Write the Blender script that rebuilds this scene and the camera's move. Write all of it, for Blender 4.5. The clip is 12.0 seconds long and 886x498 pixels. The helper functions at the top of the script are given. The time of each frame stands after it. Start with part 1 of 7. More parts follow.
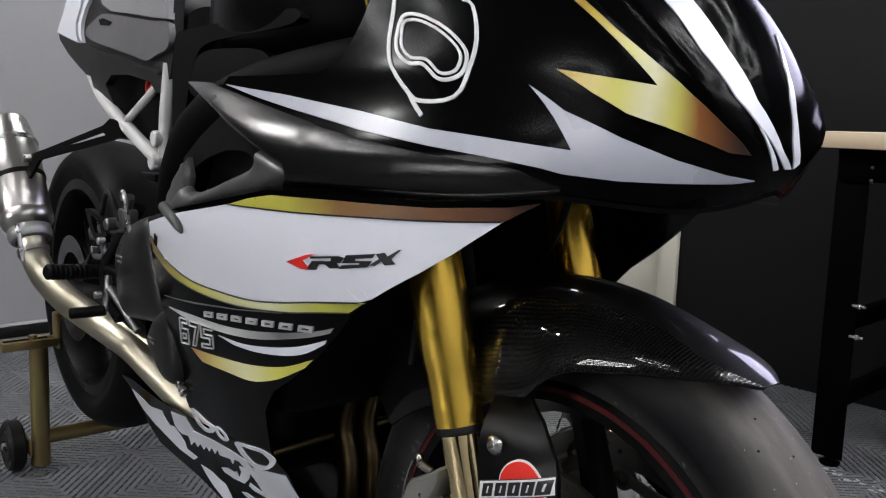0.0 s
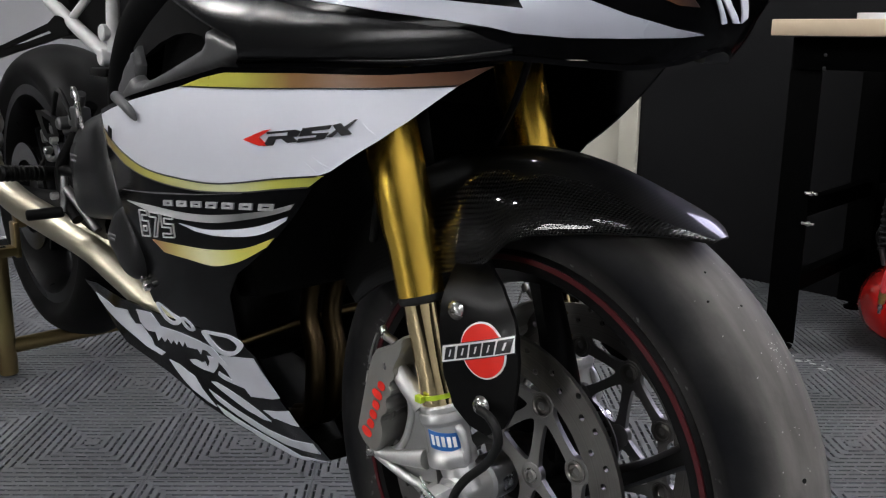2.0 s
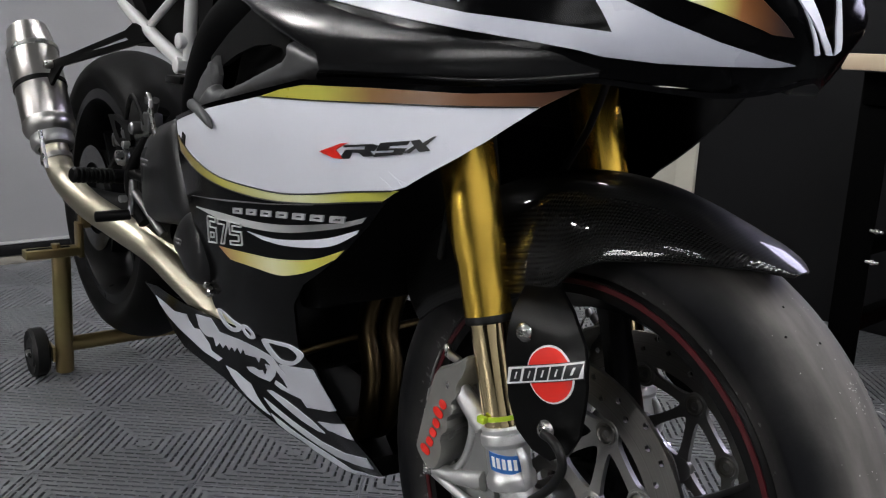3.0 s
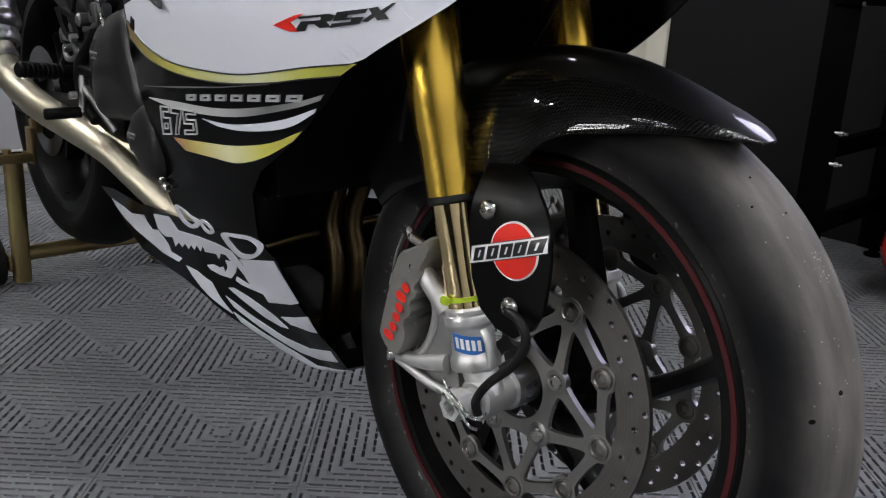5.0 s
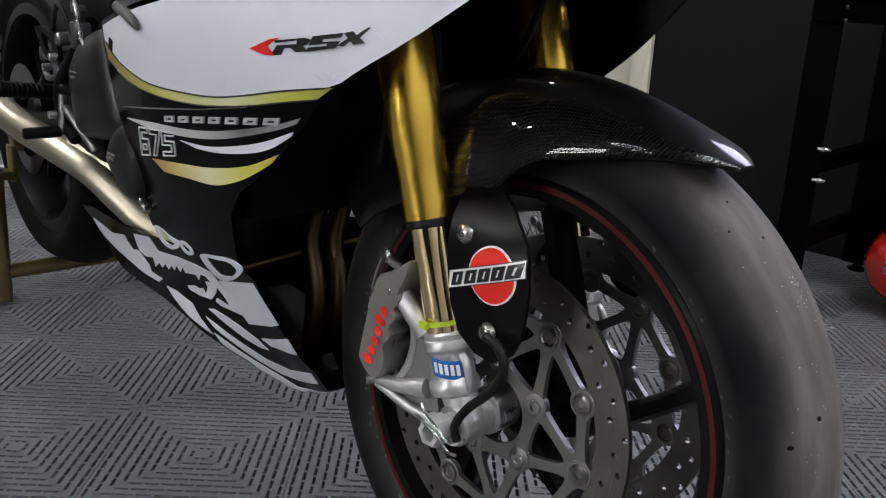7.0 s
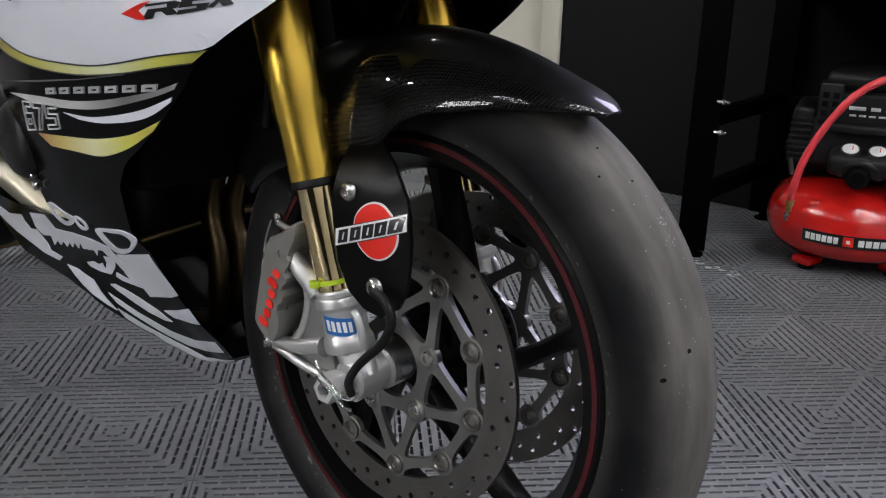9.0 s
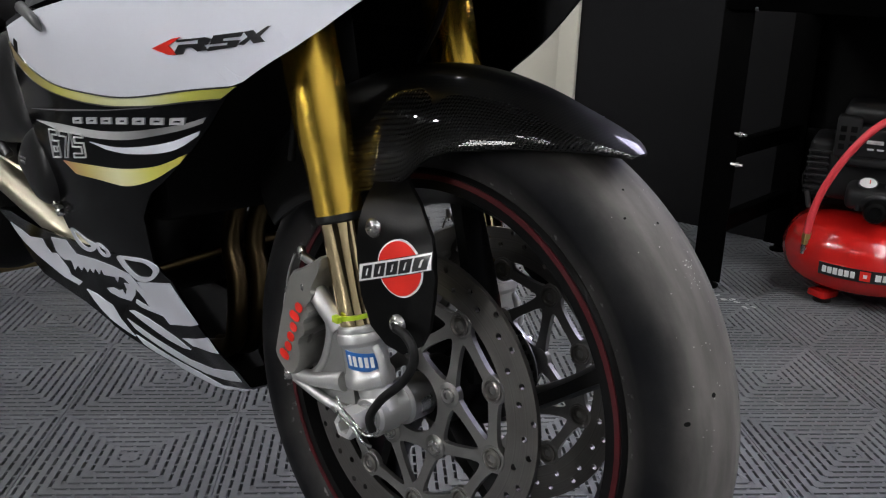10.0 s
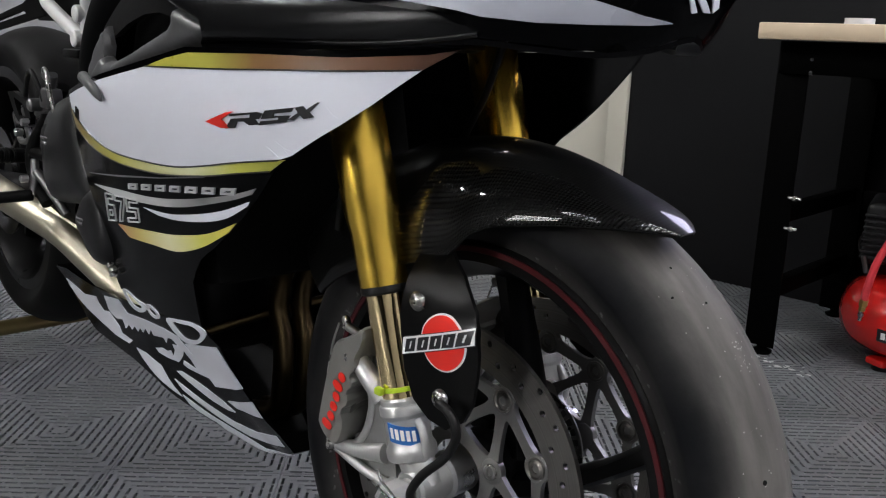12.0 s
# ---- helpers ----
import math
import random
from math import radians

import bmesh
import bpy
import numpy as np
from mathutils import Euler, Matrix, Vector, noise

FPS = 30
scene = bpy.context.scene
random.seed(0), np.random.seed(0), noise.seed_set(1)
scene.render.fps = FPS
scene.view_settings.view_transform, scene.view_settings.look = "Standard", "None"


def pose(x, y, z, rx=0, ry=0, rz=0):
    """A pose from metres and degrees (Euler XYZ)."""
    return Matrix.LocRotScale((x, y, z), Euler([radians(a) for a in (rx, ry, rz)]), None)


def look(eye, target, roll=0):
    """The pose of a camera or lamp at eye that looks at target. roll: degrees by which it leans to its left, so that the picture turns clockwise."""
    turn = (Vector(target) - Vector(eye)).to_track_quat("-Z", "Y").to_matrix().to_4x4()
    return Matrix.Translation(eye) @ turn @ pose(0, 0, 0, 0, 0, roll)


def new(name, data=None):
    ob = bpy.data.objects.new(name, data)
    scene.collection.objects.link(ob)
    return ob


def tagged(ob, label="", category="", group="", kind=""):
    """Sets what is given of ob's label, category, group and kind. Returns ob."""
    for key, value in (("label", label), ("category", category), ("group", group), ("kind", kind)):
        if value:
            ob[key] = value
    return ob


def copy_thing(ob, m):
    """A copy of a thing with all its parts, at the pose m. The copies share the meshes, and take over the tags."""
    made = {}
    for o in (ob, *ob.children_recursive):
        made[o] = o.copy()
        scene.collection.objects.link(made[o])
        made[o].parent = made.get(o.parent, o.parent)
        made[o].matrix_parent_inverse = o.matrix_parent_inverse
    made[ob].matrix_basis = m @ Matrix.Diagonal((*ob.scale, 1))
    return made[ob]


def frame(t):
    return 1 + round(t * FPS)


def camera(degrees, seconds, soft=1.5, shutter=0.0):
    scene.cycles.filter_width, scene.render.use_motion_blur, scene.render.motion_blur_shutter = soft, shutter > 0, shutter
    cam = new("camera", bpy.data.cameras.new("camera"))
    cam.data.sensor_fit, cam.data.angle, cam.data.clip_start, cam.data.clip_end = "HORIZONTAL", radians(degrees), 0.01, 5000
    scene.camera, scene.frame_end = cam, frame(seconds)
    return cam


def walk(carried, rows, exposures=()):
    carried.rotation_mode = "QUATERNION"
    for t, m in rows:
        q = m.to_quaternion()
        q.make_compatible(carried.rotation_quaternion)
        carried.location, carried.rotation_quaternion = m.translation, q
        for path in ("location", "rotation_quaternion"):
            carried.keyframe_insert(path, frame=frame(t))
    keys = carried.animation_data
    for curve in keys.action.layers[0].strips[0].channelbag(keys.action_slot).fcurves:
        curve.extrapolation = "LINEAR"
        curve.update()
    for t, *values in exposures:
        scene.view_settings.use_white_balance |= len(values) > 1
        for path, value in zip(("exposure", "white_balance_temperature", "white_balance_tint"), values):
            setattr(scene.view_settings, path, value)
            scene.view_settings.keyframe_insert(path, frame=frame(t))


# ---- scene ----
cam = camera(53.0, 12.0, 1.2)
PATH = [
    (0, (0.519, -0.672, 0.776), (-0.928, 0.676, 0.478), 1.7),
    (0.5, (0.553, -0.674, 0.746), (-0.831, 0.714, 0.351), 1.9),
    (1, (0.551, -0.681, 0.734), (-0.823, 0.71, 0.314), 1.2),
    (1.5, (0.539, -0.675, 0.725), (-0.813, 0.725, 0.265), 1.1),
    (2, (0.536, -0.681, 0.735), (-0.826, 0.704, 0.258), 0.5),
    (2.5, (0.522, -0.694, 0.738), (-0.905, 0.635, 0.295), 2.4),
    (2.7, (0.518, -0.696, 0.736), (-0.918, 0.627, 0.3), 2.6),
    (4.3, (0.513, -0.702, 0.726), (-0.919, 0.616, 0.261), 3.4),
    (4.5, (0.508, -0.698, 0.705), (-0.9, 0.625, 0.187), 3.6),
    (5, (0.514, -0.686, 0.687), (-0.836, 0.664, 0.09), 2.8),
    (5.5, (0.515, -0.683, 0.686), (-0.828, 0.678, 0.097), 2.7),
    (6, (0.507, -0.683, 0.69), (-0.829, 0.681, 0.092), 2.6),
    (6.5, (0.503, -0.683, 0.692), (-0.846, 0.672, 0.107), 2.5),
    (7, (0.515, -0.673, 0.697), (-0.824, 0.698, 0.126), 2.8),
    (7.5, (0.548, -0.652, 0.693), (-0.681, 0.806, 0.092), 3.5),
    (7.7, (0.555, -0.648, 0.687), (-0.662, 0.813, 0.068), 2.9),
    (9.3, (0.559, -0.655, 0.69), (-0.661, 0.802, 0.063), 1.3),
    (9.5, (0.555, -0.656, 0.696), (-0.668, 0.799, 0.072), 1.8),
    (10, (0.547, -0.66, 0.703), (-0.697, 0.793, 0.12), 2.1),
    (10.5, (0.547, -0.658, 0.709), (-0.734, 0.767, 0.135), 2.3),
    (11, (0.551, -0.657, 0.716), (-0.765, 0.752, 0.183), 2.1),
    (11.5, (0.546, -0.655, 0.718), (-0.793, 0.746, 0.222), 2.0),
    (12, (0.544, -0.652, 0.722), (-0.805, 0.747, 0.246), 2.1),
]
walk(cam, [(t, look(eye, target, roll)) for t, eye, target, roll in PATH])

from mathutils.geometry import delaunay_2d_cdt

# ---- world and light ----
LAMP = 79.0
world = bpy.data.worlds.new("world")
world.use_nodes = True
scene.world = world
world.node_tree.nodes["Background"].inputs["Color"].default_value = (0.5, 0.52, 0.55, 1)
world.node_tree.nodes["Background"].inputs["Strength"].default_value = 0.02


# ---- small tools ----
def thing(name, at, label, category, group="", kind=""):
    ob = new(name)
    ob.location = at
    ob.empty_display_size = 0.05
    return tagged(ob, label, category, group, kind)


def basis(ob):
    m = ob.matrix_basis.copy()
    return m if ob.parent is None else basis(ob.parent) @ ob.matrix_parent_inverse @ m


def part(name, bm, material, parent=None, label="", m=None, smooth=True, flat_angle=40):
    """One bmesh in world places becomes one mesh object under its thing."""
    if m is not None:
        bm.transform(m)
    bmesh.ops.recalc_face_normals(bm, faces=bm.faces)
    me = bpy.data.meshes.new(name)
    for e in bm.edges:
        if len(e.link_faces) == 2:
            e.smooth = e.calc_face_angle(0) < radians(flat_angle)
    bm.to_mesh(me)
    bm.free()
    for p in me.polygons:
        p.use_smooth = smooth
    me.materials.append(material)
    ob = new(name, me)
    if parent is not None:
        ob.parent = parent
        ob.matrix_parent_inverse = basis(parent).inverted()
    if label:
        ob["label"] = label
    return ob


def curve(table, v):
    """Smooth curve through (position, value) pairs in rising order."""
    p = [a for a, b in table]
    q = [b for a, b in table]
    if v <= p[0]:
        return q[0]
    if v >= p[-1]:
        return q[-1]
    i = max(k for k in range(len(p) - 1) if p[k] <= v)
    h = p[i + 1] - p[i]
    t = (v - p[i]) / h

    def slope(k):
        a, b = max(k - 1, 0), min(k + 1, len(p) - 1)
        return (q[b] - q[a]) / (p[b] - p[a])

    m0, m1 = slope(i) * h, slope(i + 1) * h
    return (2 * t**3 - 3 * t**2 + 1) * q[i] + (t**3 - 2 * t**2 + t) * m0 + (3 * t**2 - 2 * t**3) * q[i + 1] + (t**3 - t**2) * m1


def spline(points, steps=8, closed=False):
    """Points along a smooth line through the given ones."""
    pts = [Vector(p) for p in points]
    n = len(pts)
    out = []
    for i in range(n if closed else n - 1):
        if closed:
            a, b, c, d = pts[i - 1], pts[i], pts[(i + 1) % n], pts[(i + 2) % n]
        else:
            a, b, c, d = pts[max(i - 1, 0)], pts[i], pts[i + 1], pts[min(i + 2, n - 1)]
        for k in range(steps):
            t = k / steps
            out.append(0.5 * (2 * b + (c - a) * t + (2 * a - 5 * b + 4 * c - d) * t * t + (3 * b - a - 3 * c + d) * t**3))
    if not closed:
        out.append(pts[-1])
    return out


def tube(bm, points, radius, segs=16, steps=8, smooth=True, caps=True):
    """A round tube along points; radius a number or one per point."""
    pts = spline(points, steps) if smooth and len(points) > 2 else [Vector(p) for p in points]
    n = len(pts)
    rad = (lambda k: radius) if isinstance(radius, (int, float)) else (lambda k: curve([(i / (len(radius) - 1), r) for i, r in enumerate(radius)], k / (n - 1)))
    ref = None
    rings = []
    for k, p in enumerate(pts):
        d = (pts[min(k + 1, n - 1)] - pts[max(k - 1, 0)]).normalized()
        if ref is None:
            ref = d.orthogonal().normalized()
        ref = (ref - d * ref.dot(d)).normalized()
        s = d.cross(ref)
        r = rad(k)
        rings.append([bm.verts.new(p + (ref * math.cos(a) + s * math.sin(a)) * r) for a in (2 * math.pi * j / segs for j in range(segs))])
    for a, b in zip(rings, rings[1:]):
        for j in range(segs):
            bm.faces.new((a[j], a[(j + 1) % segs], b[(j + 1) % segs], b[j]))
    if caps:
        bm.faces.new(rings[0])
        bm.faces.new(rings[-1])
    return bm


def tube_bm(points, radius, **k):
    return tube(bmesh.new(), points, radius, **k)


def lathe(bm, profile, m=None, segs=48):
    """Profile of (radius, height) turned about z, then placed by m."""
    m = m or Matrix()
    rings = []
    for r, h in profile:
        if r < 1e-6:
            rings.append([bm.verts.new(m @ Vector((0, 0, h)))])
        else:
            rings.append([bm.verts.new(m @ Vector((r * math.cos(2 * math.pi * j / segs), r * math.sin(2 * math.pi * j / segs), h))) for j in range(segs)])
    for a, b in zip(rings, rings[1:]):
        for j in range(segs):
            k = (j + 1) % segs
            if len(a) == 1 and len(b) == 1:
                continue
            if len(a) == 1:
                bm.faces.new((a[0], b[k], b[j]))
            elif len(b) == 1:
                bm.faces.new((a[j], a[k], b[0]))
            else:
                bm.faces.new((a[j], a[k], b[k], b[j]))
    return bm


def lathe_bm(profile, m=None, segs=48):
    return lathe(bmesh.new(), profile, m, segs)


def box(bm, size, at, bevel=0.0, turn=None, segs=2):
    """A box of full sizes, with rounded edges."""
    m = Matrix.Translation(at) @ (turn or Matrix())
    made = bmesh.ops.create_cube(bm, size=1.0)["verts"]
    for v in made:
        v.co = Vector((v.co.x * size[0], v.co.y * size[1], v.co.z * size[2]))
    if bevel:
        edges = list({e for v in made for e in v.link_edges})
        r = bmesh.ops.bevel(bm, geom=edges, offset=bevel, segments=segs, affect="EDGES", profile=0.5)
        made = list({v for v in made if v.is_valid} | {v for f in r["faces"] for v in f.verts})
    for v in made:
        v.co = m @ v.co
    return bm


def box_bm(size, at, bevel=0.0, turn=None, segs=2):
    return box(bmesh.new(), size, at, bevel, turn, segs)


def rod(bm, a, b, r, segs=16, bevel=0.0):
    """A cylinder from a to b."""
    a, b = Vector(a), Vector(b)
    m = Matrix.Translation(a) @ (b - a).to_track_quat("Z", "Y").to_matrix().to_4x4()
    h = (b - a).length
    c = min(bevel, r * 0.5, h * 0.5)
    prof = [(0, 0), (r - c, 0), (r, c), (r, h - c), (r - c, h), (0, h)] if c else [(0, 0), (r, 0), (r, h), (0, h)]
    return lathe(bm, prof, m, segs)


def rod_bm(a, b, r, segs=16, bevel=0.0):
    return rod(bmesh.new(), a, b, r, segs, bevel)


def inside(p, poly):
    x, y = p
    odd = False
    for (a, b), (c, d) in zip(poly, poly[1:] + poly[:1]):
        if (b > y) != (d > y) and x < (c - a) * (y - b) / (d - b) + a:
            odd = not odd
    return odd


def flat_fill(outline, step, holes=()):
    """Triangles that fill an outline of (u, v) with a regular inside."""
    verts, edges, faces = [], [], []
    loops = [list(outline)] + [list(h) for h in holes]
    for loop in loops:
        dense = []
        for a, b in zip(loop, loop[1:] + loop[:1]):
            n = max(1, int(math.ceil(max(abs(b[0] - a[0]), abs(b[1] - a[1])) / step)))
            dense += [(a[0] + (b[0] - a[0]) * k / n, a[1] + (b[1] - a[1]) * k / n) for k in range(n)]
        base = len(verts)
        verts += [Vector(p) for p in dense]
        edges += [(base + k, base + (k + 1) % len(dense)) for k in range(len(dense))]
        if not faces:
            rim = dense
            faces = [0]
    u0, u1 = min(p[0] for p in rim), max(p[0] for p in rim)
    v0, v1 = min(p[1] for p in rim), max(p[1] for p in rim)
    rim_np = np.array([v[:] for v in verts])
    for i in range(int((u1 - u0) / step) + 1):
        for j in range(int((v1 - v0) / step) + 1):
            p = (u0 + (i + 0.5) * step, v0 + (j + 0.5 * (i % 2)) * step)
            if inside(p, rim) and not any(inside(p, list(h)) for h in holes) and np.abs(rim_np - p).max(1).min() > step * 0.45:
                verts.append(Vector(p))
    pts, _, tris, *_ = delaunay_2d_cdt(verts, edges, [], 2 if holes else 1, 1e-6)
    if holes:
        keep = []
        for t in tris:
            c = (sum(pts[k][0] for k in t) / 3, sum(pts[k][1] for k in t) / 3)
            if inside(c, rim) and not any(inside(c, list(h)) for h in holes):
                keep.append(t)
        tris = keep
    return [tuple(p) for p in pts], tris


def edge_gap(p, loops):
    """Least distance from p to the edges of some closed outlines."""
    best = 1.0
    for loop in loops:
        for a, b in zip(loop, loop[1:] + loop[:1]):
            dx, dy = b[0] - a[0], b[1] - a[1]
            t = min(max(((p[0] - a[0]) * dx + (p[1] - a[1]) * dy) / max(dx * dx + dy * dy, 1e-12), 0), 1)
            best = min(best, math.hypot(p[0] - a[0] - t * dx, p[1] - a[1] - t * dy))
    return best


def skin(surface, outline, step=0.012, lift=0.0, thick=0.0025, scale_u=1.0, holes=(), soft=0.0):
    """A sheet on a surface(u, v): front at lift over it, back thick behind; soft rounds its edges over that width."""
    out = [(u * scale_u, v) for u, v in outline]
    pts, tris = flat_fill(out, step, [[(u * scale_u, v) for u, v in h] for h in holes])
    bm = bmesh.new()
    uv = bm.loops.layers.uv.new("grid")
    front, back = [], []
    for a, v in pts:
        u = a / scale_u
        e = 1e-3
        p = Vector(surface(u, v))
        n = (Vector(surface(u + e / scale_u, v)) - Vector(surface(u - e / scale_u, v))).cross(Vector(surface(u, v + e)) - Vector(surface(u, v - e))).normalized()
        if n.dot(OUT(p)) < 0:
            n = -n
        drop = 0.0
        if soft:
            g = 1 - min(edge_gap((a, v), [out]) / soft, 1)
            drop = min(soft, thick * 0.9) * (1 - math.sqrt(1 - g * g))
        front.append(bm.verts.new(p + n * (lift - drop)))
        back.append(bm.verts.new(p + n * (lift - thick)))
    count = {}
    for t in tris:
        f = bm.faces.new([front[k] for k in t])
        for loop, k in zip(f.loops, t):
            loop[uv].uv = pts[k]
        g = bm.faces.new([back[k] for k in reversed(t)])
        for a, b in zip(t, t[1:] + t[:1]):
            count[(a, b)] = count.get((a, b), 0) + 1
    for a, b in count:
        if (b, a) not in count:
            bm.faces.new((front[b], front[a], back[a], back[b]))
    return bm


def OUT(p):
    """Rough outward way of the bodywork at p."""
    return Vector((max(p.x + 0.1, 0) * 1.5, p.y, 0.15 if p.z > 0.5 else -0.02))


def plate(outline, place, thick, step=0.02, holes=()):
    """A flat sheet: outline of (u, v), place(u, v, w) to the world, w through the sheet."""
    pts, tris = flat_fill(outline, step, holes)
    bm = bmesh.new()
    a = [bm.verts.new(place(u, v, 0.0)) for u, v in pts]
    b = [bm.verts.new(place(u, v, thick)) for u, v in pts]
    count = {}
    for t in tris:
        bm.faces.new([a[k] for k in t])
        bm.faces.new([b[k] for k in reversed(t)])
        for i, j in zip(t, t[1:] + t[:1]):
            count[(i, j)] = 1
    for i, j in count:
        if (j, i) not in count:
            bm.faces.new((a[j], a[i], b[i], b[j]))
    return bm


# ---- materials ----
def material(name, colour, rough=0.5, metal=0.0, grain=0.0, scale=60.0, bump=0.0, coat=0.0, vary=0.0, big=4.0, tone=None, spec=0.5, random_tone=0.0):
    """A surface with colour variation at two scales, uneven gloss and fine relief."""
    mt = bpy.data.materials.new(name)
    mt.use_nodes = True
    t = mt.node_tree
    b = t.nodes["Principled BSDF"]
    b.inputs["Metallic"].default_value = metal
    b.inputs["Coat Weight"].default_value = coat
    b.inputs["Coat Roughness"].default_value = 0.04
    b.inputs["Specular IOR Level"].default_value = spec
    co = t.nodes.new("ShaderNodeTexCoord")
    fine = t.nodes.new("ShaderNodeTexNoise")
    fine.inputs["Scale"].default_value, fine.inputs["Detail"].default_value = scale, 4.0
    wide = t.nodes.new("ShaderNodeTexNoise")
    wide.inputs["Scale"].default_value, wide.inputs["Detail"].default_value = big, 5.0
    for n in (fine, wide):
        t.links.new(co.outputs["Object"], n.inputs["Vector"])
    mix = t.nodes.new("ShaderNodeMix")
    mix.data_type = "RGBA"
    other = tone or tuple(c * 0.55 for c in colour)
    mix.inputs["A"].default_value = (*colour, 1)
    mix.inputs["B"].default_value = (*other, 1)
    fac = t.nodes.new("ShaderNodeMath")
    fac.operation = "MULTIPLY_ADD"
    fac.use_clamp = True
    t.links.new(wide.outputs["Fac"], fac.inputs[0])
    fac.inputs[1].default_value, fac.inputs[2].default_value = 2.4 * vary, -0.7 * vary
    add = t.nodes.new("ShaderNodeMath")
    add.operation = "MULTIPLY_ADD"
    add.use_clamp = True
    t.links.new(fine.outputs["Fac"], add.inputs[0])
    add.inputs[1].default_value = grain
    t.links.new(fac.outputs[0], add.inputs[2])
    last = add.outputs[0]
    if random_tone:
        info = t.nodes.new("ShaderNodeObjectInfo")
        plus = t.nodes.new("ShaderNodeMath")
        plus.operation = "MULTIPLY_ADD"
        plus.use_clamp = True
        plus.inputs[1].default_value = random_tone
        t.links.new(info.outputs["Random"], plus.inputs[0])
        t.links.new(last, plus.inputs[2])
        last = plus.outputs[0]
    t.links.new(last, mix.inputs["Factor"])
    t.links.new(mix.outputs["Result"], b.inputs["Base Color"])
    ro = t.nodes.new("ShaderNodeMath")
    ro.operation = "MULTIPLY_ADD"
    ro.use_clamp = True
    t.links.new(wide.outputs["Fac"], ro.inputs[0])
    ro.inputs[1].default_value, ro.inputs[2].default_value = rough * 0.5, rough * 0.75
    t.links.new(ro.outputs[0], b.inputs["Roughness"])
    if bump:
        bp = t.nodes.new("ShaderNodeBump")
        bp.inputs["Strength"].default_value, bp.inputs["Distance"].default_value = bump, 0.001
        t.links.new(fine.outputs["Fac"], bp.inputs["Height"])
        t.links.new(bp.outputs["Normal"], b.inputs["Normal"])
    return mt


def ramp_material(name, axis, stops, rough=0.3, coat=0.3, metal=0.0, spec=0.5):
    """A film or plastic whose colour runs along one axis: stops of (position in metres, colour)."""
    mt = bpy.data.materials.new(name)
    mt.use_nodes = True
    t = mt.node_tree
    b = t.nodes["Principled BSDF"]
    co = t.nodes.new("ShaderNodeTexCoord")
    sep = t.nodes.new("ShaderNodeSeparateXYZ")
    t.links.new(co.outputs["Object"], sep.inputs[0])
    lo, hi = stops[0][0], stops[-1][0]
    mr = t.nodes.new("ShaderNodeMapRange")
    mr.inputs["From Min"].default_value, mr.inputs["From Max"].default_value = lo, hi
    t.links.new(sep.outputs["XYZ".index(axis.upper())], mr.inputs["Value"])
    ramp = t.nodes.new("ShaderNodeValToRGB")
    el = ramp.color_ramp.elements
    while len(el) < len(stops):
        el.new(len(el) / 20)
    for e, (p, c) in zip(el, stops):
        e.position = (p - lo) / (hi - lo)
        e.color = (*c, 1)
    t.links.new(mr.outputs["Result"], ramp.inputs["Fac"])
    t.links.new(ramp.outputs["Color"], b.inputs["Base Color"])
    nz = t.nodes.new("ShaderNodeTexNoise")
    nz.inputs["Scale"].default_value = 25.0
    t.links.new(co.outputs["Object"], nz.inputs["Vector"])
    ro = t.nodes.new("ShaderNodeMath")
    ro.operation = "MULTIPLY_ADD"
    ro.inputs[1].default_value, ro.inputs[2].default_value = rough * 0.4, rough * 0.8
    t.links.new(nz.outputs["Fac"], ro.inputs[0])
    t.links.new(ro.outputs[0], b.inputs["Roughness"])
    b.inputs["Coat Weight"].default_value = coat
    b.inputs["Coat Roughness"].default_value = 0.2
    b.inputs["Specular IOR Level"].default_value = spec
    b.inputs["Metallic"].default_value = metal
    return mt


def carbon_material(name, cell, dark=0.006, light=0.045):
    """Clear-coated twill weave, from the sheet's own grid."""
    mt = bpy.data.materials.new(name)
    mt.use_nodes = True
    t = mt.node_tree
    b = t.nodes["Principled BSDF"]
    uv = t.nodes.new("ShaderNodeUVMap")
    uv.uv_map = "grid"
    mp = t.nodes.new("ShaderNodeMapping")
    mp.inputs["Rotation"].default_value = (0, 0, radians(45))
    t.links.new(uv.outputs["UV"], mp.inputs["Vector"])
    ch = t.nodes.new("ShaderNodeTexChecker")
    ch.inputs["Scale"].default_value = 1.0 / cell
    ch.inputs["Color1"].default_value = (dark, dark, dark, 1)
    ch.inputs["Color2"].default_value = (light, light, light * 0.97, 1)
    t.links.new(mp.outputs["Vector"], ch.inputs["Vector"])
    t.links.new(ch.outputs["Color"], b.inputs["Base Color"])
    b.inputs["Roughness"].default_value = 0.4
    b.inputs["Specular IOR Level"].default_value = 0.05
    b.inputs["Coat Weight"].default_value = 0.5
    b.inputs["Coat Roughness"].default_value = 0.03
    return mt


